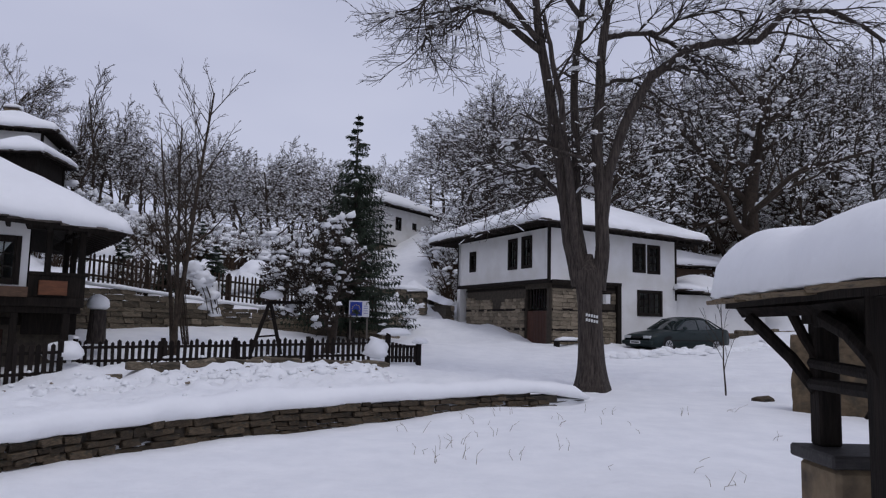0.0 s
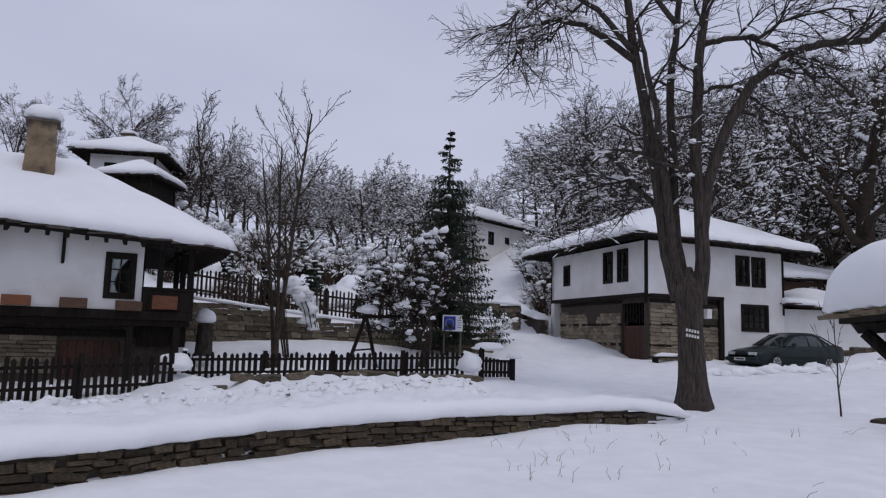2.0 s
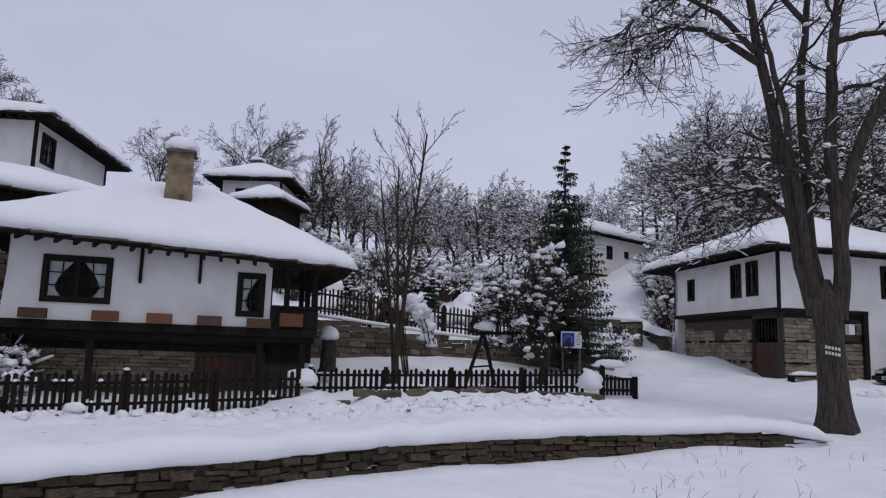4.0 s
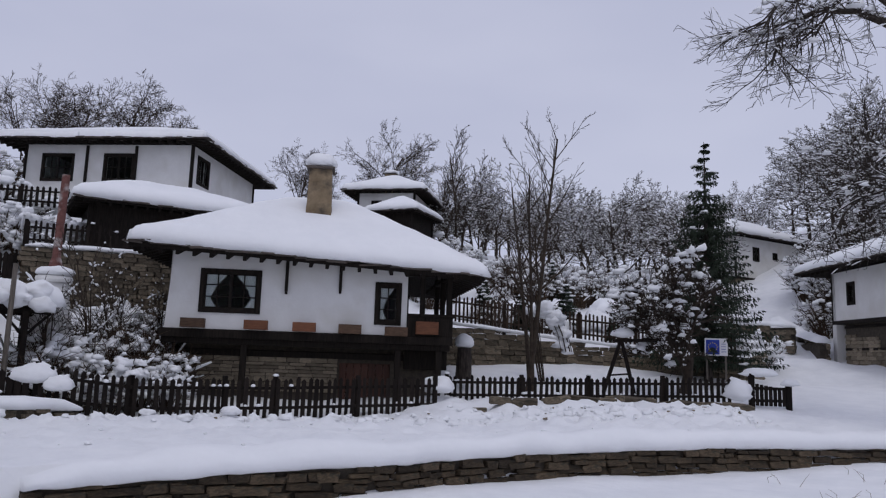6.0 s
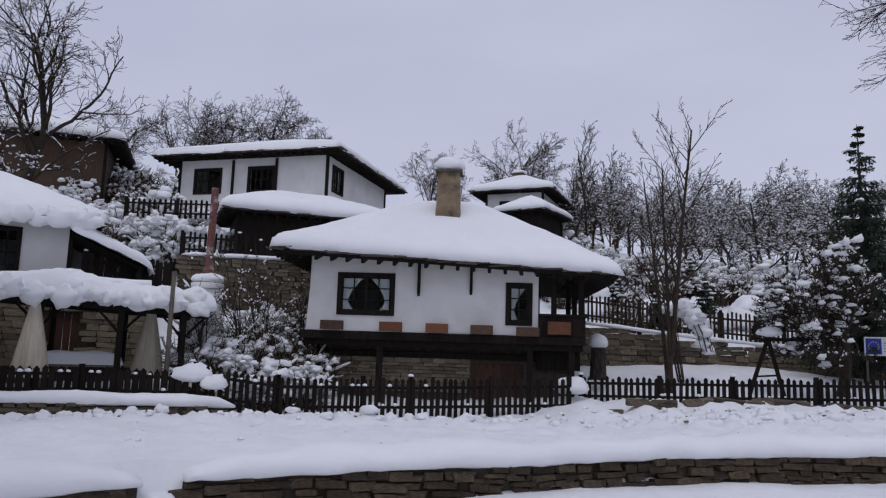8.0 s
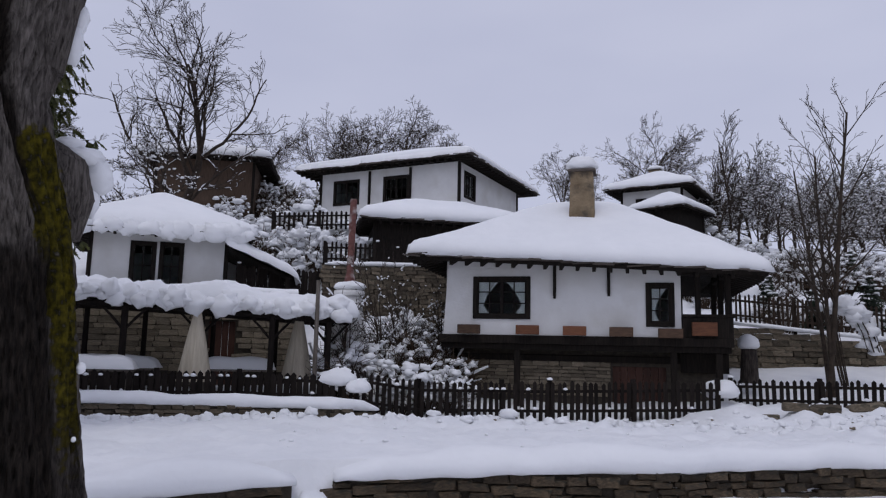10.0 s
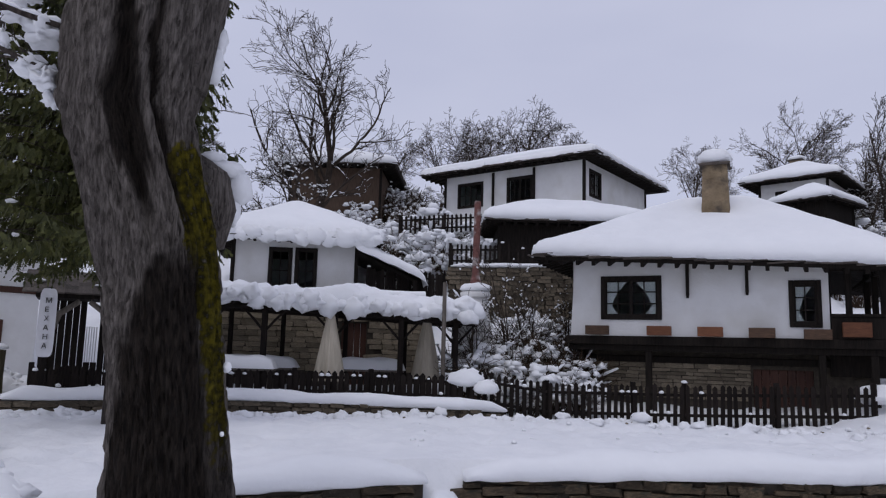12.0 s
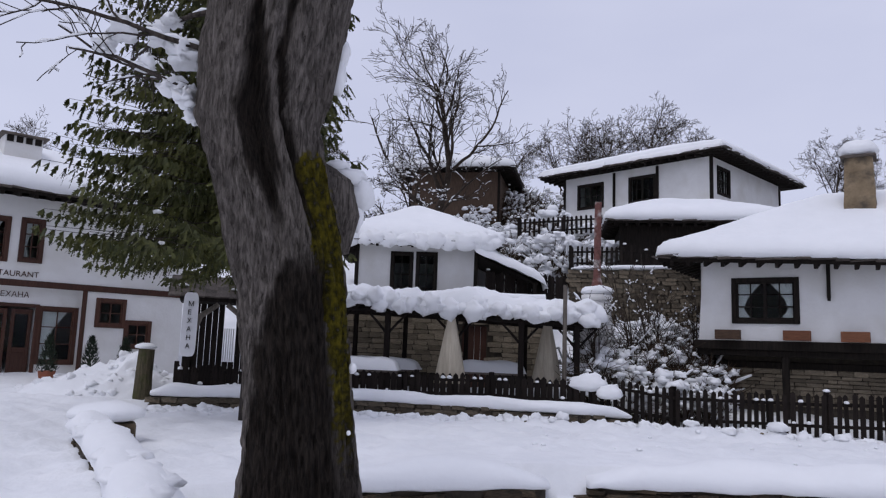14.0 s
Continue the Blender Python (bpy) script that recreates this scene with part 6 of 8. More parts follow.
# ---- garden things ----
POSTMOSS = mat("mossy_post", (0.04, 0.036, 0.02), (0.11, 0.09, 0.055), 6, 0.9, 0.6, 18, stretch=(3, 3, 0.6), c3=(0.05, 0.055, 0.015), scale3=2.5)


def stump(x, y, z, r, h, label, snow=0.3, post=False):
    t = thing("stump", pose(x, y, z), label, "stump")
    m = Mesh()
    m.tube([(0, 0, -0.3), (0.01, 0, h * 0.5), (0, 0.02, h)], [r * 1.15, r, r * 0.95], 14)
    part("log", m, POSTMOSS if post else BARK, t, "", False)
    s = Mesh()
    s.lump((0, 0, h + snow * 0.35), r * 1.35, r * 1.35, snow * 0.8, x, 14, 8, 0.12)
    part("snow_cap", s, SNOW, t, "", True)
    return t


stump(-9.27, 19.95, 1.25, 0.22, 0.6, "cut tree stump wearing a round snow cap", 0.38)
p = az(88.05, 19.0)
stump(p.x, p.y, 0.25, 0.19, 1.12, "weathered mossy round post with snow on top", 0.13, True)


def a_frame():
    t = thing("wooden_trestle", pose(-5.1, 21.95, 0.85, 0, 0, 12), "dark wooden trestle frame with a snow cap", "trestle")
    for u0, u1 in ((-0.55, -0.02), (0.4, 0.02)):
        m = Mesh()
        m.tube([(u0, 0, -0.3), (u1, 0, 1.35)], [0.06, 0.055], 8)
        part("leg", m, FENCEWOOD, t)
    m = Mesh()
    m.tube([(-0.3, 0.03, 0.35), (0.22, 0.03, 0.4)], [0.03, 0.03], 6)
    part("brace", m, FENCEWOOD, t)
    m = Mesh()
    m.tube([(-0.2, 0, 1.36), (1.35, 0.3, 1.42)], [0.05, 0.045], 8)
    part("beam", m, FENCEWOOD, t)
    s = Mesh()
    s.lump((0.05, 0, 1.55), 0.33, 0.25, 0.2, 4, 14, 8, 0.25)
    part("snow_cap", s, SNOW, t, "", True)


a_frame()


def bowed_shrub(x, y, z, pts, seed, label):
    """Thin stems bent over under a trailing load of snow."""
    t = thing("shrub", pose(x, y, z), label, "shrub")
    rnd = random.Random(seed)
    br, sn = Mesh(), Mesh()
    for k in range(14):
        o = Vector((rnd.uniform(-0.2, 0.2), rnd.uniform(-0.2, 0.2), 0))
        br.tube([o * 0.4 + Vector((0, 0, -0.8))] + [Vector(q) + o for q in pts], [0.02] + [0.012] * len(pts), 3, cap=False)
    for i in range(len(pts) - 1):
        for k in range(5):
            c = Vector(pts[i]).lerp(Vector(pts[i + 1]), k / 5)
            r = 0.22 * rnd.uniform(0.7, 1.4) * (1.15 - 0.3 * i / len(pts))
            sn.lump(c + Vector((rnd.uniform(-0.12, 0.12), rnd.uniform(-0.15, 0.15), rnd.uniform(-0.12, 0.05))), r, r * 0.8, r * 0.8, rnd.random() * 40, 10, 6, 0.7)
    tagged(part("stem_tangle", br, TWIG, t), kind="stuff")
    tagged(part("snow_load", sn, SNOW, t, "", True), kind="stuff")


bowed_shrub(-7.6, 22.4, 1.1, [(-0.45, 0, 1.9), (0.0, 0, 2.02), (0.35, 0, 1.75), (0.55, 0, 1.3), (0.68, 0, 0.75)], 3, "shrub bent double under a long load of snow")
bowed_shrub(-5.1, 27.6, 2.1, [(-0.2, 0, 1.55), (0.25, 0, 1.7), (0.5, 0, 1.5)], 4, "clipped shrub with a snow crown")
for a, r, s in ((16.5, 30.5, 1.0), (12.8, 30, 0.9), (14.6, 31.5, 1.2), (22, 30.5, 1.1), (24.5, 31.5, 1.3), (20.4, 33, 1.4), (11.2, 33, 1.3), (17.8, 35, 1.5), (9.6, 36, 1.3), (14, 37, 1.4), (25.3, 36, 1.5), (7.2, 41, 1.4)):
    p = az(a, r)
    drift(p.x, p.y, ground_z(p.x, p.y) + 0.15, 0.75 * s, 0.6 * s, 0.5 * s, a, a * 13, "snow-smothered shrub on the slope", rough=0.45)


def notice():
    t = thing("notice_board", pose(-3.1, 24.7, 1.5, 0, 0, 6), "blue and white notice board on posts by the garden", "sign")
    blue = mat("sign_blue", (0.02, 0.04, 0.28), (0.03, 0.06, 0.36), 3, 0.5, 0.0)
    white = mat("sign_white", (0.7, 0.7, 0.72), (0.78, 0.78, 0.8), 3, 0.5, 0.0)
    yellow = mat("sign_yellow", (0.7, 0.5, 0.03), (0.75, 0.55, 0.04), 3, 0.5, 0.0)
    m = Mesh()
    m.box(0, 0.68, 0, 0.03, 0.38, 0.92, c=0.006)
    part("panel", m, white, t)
    m = Mesh()
    m.box(0.04, 0.44, -0.006, -0.001, 0.42, 0.88)
    part("blue_field", m, blue, t)
    for k in range(12):
        a = k * math.pi / 6
        m = Mesh()
        c = (0.24 + 0.13 * math.cos(a), 0.65 + 0.13 * math.sin(a))
        m.box(c[0] - 0.014, c[0] + 0.014, -0.011, -0.007, c[1] - 0.014, c[1] + 0.014)
        part("dot", m, yellow, t)
    for k in range(4):
        m = Mesh()
        m.box(0.49, 0.63, -0.006, -0.001, 0.5 + k * 0.08, 0.515 + k * 0.08)
        part("text_bar", m, blue, t)
    for u in (0.06, 0.62):
        m = Mesh()
        m.box(u - 0.03, u + 0.03, 0.031, 0.09, -0.6, 0.95, c=0.008)
        part("post", m, GREYWOOD, t)
    return white


SIGNWHITE = notice()


# ---- tavern terrace ----
def pergola():
    t = thing("pergola", pose(0, 0, 0), "dark timber pergola roof heaped with snow over the terrace", "pergola")
    a, b = Vector((-20.2, 3.6, 2.72)), Vector((-15.5, 10.95, 2.3))
    d = Vector((b.x - a.x, b.y - a.y, 0)).normalized()
    back = Vector((-d.y, d.x, 0))
    n = (b - a).length
    for u in (0.3, 1.9, 3.4, 5.2, 6.9, 8.3):
        p = a.lerp(b, u / n)
        m = Mesh()
        m.box(-0.07, 0.07, -0.07, 0.07, 0.2, p.z - 0.02, c=0.015)
        part("post", m, FENCEWOOD, t).matrix_basis = pose(p.x, p.y, 0, 0, 0, 57)
        for s in (-1, 1):
            m = Mesh()
            m.tube([(0, 0, p.z - 0.6), (s * 0.28, 0, p.z - 0.28), (s * 0.5, 0, p.z - 0.06)], [0.035, 0.035, 0.03], 6)
            part("brace", m, FENCEWOOD, t).matrix_basis = pose(p.x, p.y, 0, 0, 0, 57)
        p2 = p + back * 2.3
        m = Mesh()
        m.box(-0.06, 0.06, -0.06, 0.06, 0.2, p.z + 0.1, c=0.015)
        part("post", m, FENCEWOOD, t).matrix_basis = pose(p2.x, p2.y, 0, 0, 0, 57)
    for off in (0.0, 2.3):
        m = Mesh()
        m.tube([a + back * off, a.lerp(b, 0.5) + back * off + Vector((0, 0, 0.03)), b + back * off], [0.075] * 3, 8)
        part("beam", m, FENCEWOOD, t)
    for k in range(18):
        p = a.lerp(b, (k + 0.4) / 18)
        m = Mesh()
        m.tube([p - back * 0.3 + Vector((0, 0, 0.09)), p + back * 2.6 + Vector((0, 0, 0.2))], [0.04, 0.035], 6)
        part("rafter", m, FENCEWOOD, t)
    s = Mesh()
    top, low = [], []
    nu, nv = 90, 18
    for i in range(nu + 1):
        u = i / nu
        ra, rb = [], []
        p = a.lerp(b, -0.02 + 1.06 * u)
        for j in range(nv + 1):
            v = j / nv
            q = p + back * (-0.42 + 3.0 * v)
            e = min(u, 1 - u) * n / 0.4
            k = math.sqrt(max(0, 1 - (1 - min(1, e, v * 3.0 / 0.35, (1 - v) * 3.0 / 0.35)) ** 2))
            wob = 1.3 * noise.fractal(Vector((q.x * 1.9, q.y * 1.9, 2.0)), 1.0, 2.0, 3)
            sag = -0.42 * max(0.0, noise.noise(Vector((u * 13, 4.0, 1)))) * (1 - v) ** 3 - 0.05 * abs(math.sin(u * 31)) * (1 - v) ** 3
            base = p.z + 0.16 + 0.12 * v + sag
            ra.append((q.x, q.y, base + 0.42 * k * (1 + 0.35 * wob) + (0.22 * math.exp(-((u - 0.62) / 0.05) ** 2)) * k))
            rb.append((q.x, q.y, base - 0.03 * k))
        top.append(ra)
        low.append(rb)
    s.grid(top)
    s.grid([r[::-1] for r in low])
    part("snow_cover", s.weld(), SNOW, t, "deep lumpy snow with drooping edge", True)
    ov, rnd = Mesh(), random.Random(19)
    for k in range(46):
        p = a.lerp(b, (k + rnd.random()) / 46) + back * rnd.uniform(-0.45, -0.15)
        r = rnd.uniform(0.1, 0.26)
        ov.lump(p + Vector((0, 0, rnd.uniform(0.12, 0.42))), r * 1.4, r, r * rnd.uniform(0.7, 1.2), k * 1.3, 12, 7, 0.5, False)
    tagged(part("snow_lump", ov, SNOW, t, "", True), kind="stuff")


pergola()


def umbrella(x, y, z, h, seed):
    t = thing("closed_umbrella", pose(x, y, z), "closed cream canvas parasol on the terrace", "parasol", "closed parasols")
    cream = mat("canvas", (0.5, 0.44, 0.34), (0.64, 0.58, 0.47), 4, 0.9, 0.3, stretch=(3, 3, 0.4))
    m = Mesh()
    rows = []
    for i in range(16):
        q = i / 15
        r = 0.06 + 0.30 * q ** 0.9
        rows.append([(math.cos(k * math.pi / 16) * r * (1 + 0.22 * math.sin(k * 4 + seed)), math.sin(k * math.pi / 16) * r * (1 + 0.22 * math.sin(k * 4 + seed)), h - q * (h - 0.42)) for k in range(32)])
    m.grid([r[::-1] for r in rows], closed=True)
    part("canopy", m, cream, t, "", True)
    m = Mesh()
    m.tube([(0, 0, 0), (0, 0, h + 0.06)], [0.025, 0.025], 8)
    part("pole", m, GREYWOOD, t)
    for k in range(5):
        m = Mesh()
        a = 3.6 + k * 0.14
        m.box(-0.02, 0.02, -0.005, 0.005, 0.52, 0.6)
        part("text_bar", m, DARKWOOD, t).matrix_basis = pose(math.cos(a) * 0.40, math.sin(a) * 0.40, 0, 0, 0, math.degrees(a) + 90)


umbrella(-17.31, 7.82, 0.35, 2.15, 0)
umbrella(-17.0, 10.5, 0.35, 2.15, 2)


def snow_table(x, y, z, lx, ly, turn):
    t = thing("garden_table", pose(x, y, z, 0, 0, turn), "terrace table under a thick pillow of snow", "table", "snowy terrace tables")
    m = Mesh()
    m.box(-lx, lx, -ly, ly, 0.68, 0.73, c=0.012)
    part("tabletop", m, GREYWOOD, t)
    for u in (-lx + 0.1, lx - 0.1):
        for v in (-ly + 0.08, ly - 0.08):
            m = Mesh()
            m.box(u - 0.04, u + 0.04, v - 0.04, v + 0.04, -0.1, 0.68, c=0.01)
            part("leg", m, GREYWOOD, t)
    s = Mesh()
    rows = []
    for i in range(25):
        u = -1 + 2 * i / 24
        row = []
        for j in range(13):
            v = -1 + 2 * j / 12
            k = (max(0, 1 - abs(u) ** 6) * max(0, 1 - abs(v) ** 4)) ** 0.5
            row.append((u * lx * 1.04, v * ly * 1.05, 0.735 + 0.32 * k * (1 + 0.12 * noise.noise(Vector((u * 2 + x, v, 3))))))
        rows.append(row)
    s.grid(rows)
    part("snow_cover", s, SNOW, t, "", True)


snow_table(-18.15, 9.4, 0.3, 0.95, 0.4, 60)
snow_table(-19.6, 6.7, 0.3, 1.1, 0.45, 60)
snow_table(-16.6, 11.6, 0.35, 0.6, 0.4, 50)
snow_table(-18.5, 5.9, 0.3, 0.9, 0.4, 62)


def grill_chimney():
    t = thing("garden_chimney", pose(-17.53, 12.45, 0.4), "round white chimney with flaking red flue pipe", "chimney")
    rust = mat("flaking_red_pipe", (0.10, 0.04, 0.035), (0.2, 0.09, 0.075), 9, 0.8, 0.3, c3=(0.42, 0.38, 0.36), scale3=3.2)
    m = Mesh()
    m.tube([(0, 0, -0.3), (0, 0, 1.6), (0, 0, 2.45), (0, 0, 2.75)], [0.55, 0.52, 0.40, 0.38], 24)
    part("drum", m, PLASTER, t, "", True)
    m = Mesh()
    m.tube([(0, 0, 2.75), (0, 0, 2.82), (0, 0, 2.9)], [0.44, 0.45, 0.43], 24)
    part("rim", m, PLASTER, t)
    m = Mesh()
    m.lump((0, 0, 2.98), 0.46, 0.46, 0.2, 3, 16, 8, 0.2)
    part("snow_cap", m, SNOW, t, "", True)
    m = Mesh()
    m.tube([(0, 0, 2.85), (0, 0, 3.3), (0, 0, 3.42), (0.04, 0, 5.6)], [0.24, 0.14, 0.105, 0.1], 16)
    part("flue_pipe", m, rust, t)


grill_chimney()
m = Mesh()
m.tube([(-15.35, 9.97, 0.1), (-15.35, 9.97, 3.28)], [0.06, 0.05], 8)
solo("pole", m, GREYWOOD, "grey weathered pole by the terrace fence", "pole")
for a, r, hh, s in ((54.8, 20.0, 3.4, 401), (52.0, 20.6, 4.6, 402), (50.3, 21.2, 4.2, 403), (47.7, 22.5, 3.8, 404)):
    p = az(a, r)
    plant(tree_meshes(s, hh, 0.045, dict(UPRIGHT, kids=[9, 5, 3, 0], angle=[(20, 50), (20, 45), (20, 45)], snow=0.12, rmin=0.006, smin=0.03), stems=3), p.x, p.y, "thin bare sapling among the terrace shrubs", group="saplings", z=0.3)
# young sapling by the car with its stake
plant(tree_meshes(411, 3.2, 0.025, dict(UPRIGHT, kids=[6, 3, 0, 0], depth=2, snow=0.0, rmin=0.005)), *az(-21.0, 19.5)[:2], "thin bare sapling standing in the snow")


# ---- writing on the tavern ----
def lettering(text, house, u, z, size, proud, material, name="lettering", turn=None):
    cu = bpy.data.curves.new(name, "FONT")
    cu.body, cu.size, cu.extrude, cu.align_x = text, size, 0.006, "LEFT"
    cu.materials.append(material)
    ob = new(name, cu)
    ob.parent = house
    ob.matrix_basis = pose(u, proud, z, 90, 0, 0)
    return tagged(ob, "dark red painted wooden letters")


lettering("RESTAURANT", TAVERN, TU(0.78) - 1.48, TZ(2.83), 0.225, -0.012, DOORWOOD)
lettering("МЕХАНА", TAVERN, TU(0.64) - 0.98, TZ(2.4), 0.22, 0.238, DOORWOOD)


def hanging_sign():
    p = az(85.25, 17.6)
    t = thing("hanging_sign", pose(p.x, p.y, -0.28, 0, 0, 84), "tall white rounded sign board with dark lettering by the gate", "sign")
    m = Mesh()
    pts = []
    for k in range(24):
        a = 2 * math.pi * k / 24
        pts.append((0.165 * (abs(math.cos(a)) ** 0.4) * (1 if math.cos(a) > 0 else -1), 2.25 + 0.72 * (abs(math.sin(a)) ** 0.3) * (1 if math.sin(a) > 0 else -1)))
    n = len(pts)
    m.quadset([Vector((x, y, z)) for y in (0, 0.04) for x, z in pts], [tuple(range(n)), tuple(range(2 * n - 1, n - 1, -1))] + [(i, n + i, n + (i + 1) % n, (i + 1) % n) for i in range(n)])
    part("board", m, SIGNWHITE, t)
    for k, ch in enumerate("МЕХАНА"):
        lettering(ch, t, -0.062, 2.66 - k * 0.19, 0.15, -0.012, DARKWOOD)
    m = Mesh()
    m.box(-0.05, 0.05, 0.05, 0.15, 0.2, 3.0, c=0.01)
    part("post", m, FENCEWOOD, t)


hanging_sign()


def gateway():
    p = az(83.0, 18.7)
    t = thing("gateway", pose(p.x, p.y, 0.2, 0, 0, 84), "small dark timber gateway with slate roof beside the tavern", "gateway")
    for u in (-0.75, 0.75):
        for v in (0, 1.2):
            m = Mesh()
            m.box(u - 0.09, u + 0.09, v - 0.09, v + 0.09, -0.2, 2.35, c=0.02)
            part("post", m, DARKWOOD, t)
    for k in range(9):
        m = Mesh()
        m.box(-0.66 + k * 0.15, -0.52 + k * 0.15, 1.15, 1.19, -0.2, 2.35 if k not in (5, 6) else 0.9, c=0.008)
        part("back_board", m, DARKWOOD, t)
    for k in range(5):
        m = Mesh()
        m.box(0.1 + k * 0.055, 0.125 + k * 0.055, 1.2, 1.22, 0.9, 1.75)
        part("slat", m, CURTAIN, t)
    for u in (-1, 1):
        m = Mesh()
        m.tube([(u * 0.7, 0, 1.4), (u * 0.5, 0, 2.0), (u * 0.1, 0, 2.3)], [0.07, 0.07, 0.06], 8)
        part("brace", m, GREYWOOD, t)
    m = Mesh()
    m.box(-1.0, 1.0, -0.1, 1.3, 2.35, 2.5, c=0.02)
    part("beam", m, DARKWOOD, t)
    sm = Mesh()
    sm.box(-0.5, 0.5, -0.5, 0.5, -0.5, 0.5, c=0.05)
    sme = sm.data("slate", SLATE)
    rnd = random.Random(4)
    for i in range(9):
        for j in range(6):
            part("slate", sme, SLATE, t).matrix_basis = pose(-1.1 + i * 0.27, -0.35 + j * 0.2, 2.5 + j * 0.09, 24, rnd.uniform(-4, 4), rnd.uniform(-5, 5)) @ Matrix.Diagonal((0.28, 0.3, 0.035, 1))
    sn = Mesh()
    for k in range(9):
        sn.lump((rnd.uniform(-1, 1), rnd.uniform(-0.2, 0.7), 2.66 + rnd.uniform(0, 0.25)), rnd.uniform(0.1, 0.26), 0.13, 0.05, k, 9, 5, 0.3)
    tagged(part("snow_patch", sn, SNOW, t, "", True), kind="stuff")


gateway()
def snow_heap():
    """Shovelled heap: uneven cone with clods on its flanks."""
    m, rnd = Mesh(), random.Random(46)
    rows = []
    for i in range(26):
        v = i / 25
        row = []
        for j in range(56):
            a = 2 * math.pi * j / 56
            x, y = math.cos(a) * v * 2.3, math.sin(a) * v * 1.3
            h = 1.0 * (1 - v) ** 0.9 * (1 + 0.3 * fbm(x + 3, y, 0.7, 4)) + 0.16 * fbm(x, y, 0.3, 8) * min(1, 4 * (1 - v)) * min(1, 6 * v) - 0.12 * v
            row.append((x + 0.55 * (1 - v), y, h))
        rows.append(row)
    m.grid(rows, closed=True)
    for k in range(110):
        i, j = rnd.randrange(3, 24), rnd.randrange(56)
        q = rnd.uniform(0.03, 0.1)
        m.lump(rows[i][j], q * 1.2, q, q * 0.9, k * 1.1, 8, 5, 0.9, False)
    p = az(90.2, 20.2)
    return solo("snow_heap", m, SNOW, "shovelled lumpy heap of snow before the tavern", "snow", smooth=True, m=pose(p.x, p.y, 0.25, 0, 0, 90))


snow_heap()
potm = mat("terracotta", (0.2, 0.07, 0.04), (0.28, 0.1, 0.06), 5, 0.85, 0.2)
for a, r in ((94.2, 22.6), (91.6, 22.7), (89.4, 23.0)):
    p = az(a, r)
    t = thing("potted_conifer", pose(p.x, p.y, 0.35), "small clipped evergreen in a terracotta pot", "potted plant", "pots by the tavern")
    m = Mesh()
    m.tube([(0, 0, 0), (0, 0, 0.32)], [0.16, 0.22], 14)
    part("pot", m, potm, t)
    nd = Mesh()
    rnd = random.Random(int(a * 10))
    for k in range(420):
        q, b = rnd.random(), rnd.uniform(0, 6.28)
        r0 = 0.26 * (1 - q) ** 0.6 * rnd.uniform(0.75, 1.1)
        c = Vector((math.cos(b) * r0, math.sin(b) * r0, 0.3 + q * 0.95))
        tip = c + Vector((math.cos(b) * 0.06, math.sin(b) * 0.06, 0.09))
        sd = Vector((-math.sin(b), math.cos(b), 0)) * 0.025
        o = len(nd.v)
        nd.v.extend([c - sd, c + sd, tip])
        nd.f.append((o, o + 1, o + 2))
    part("foliage", nd, NEEDLE, t)


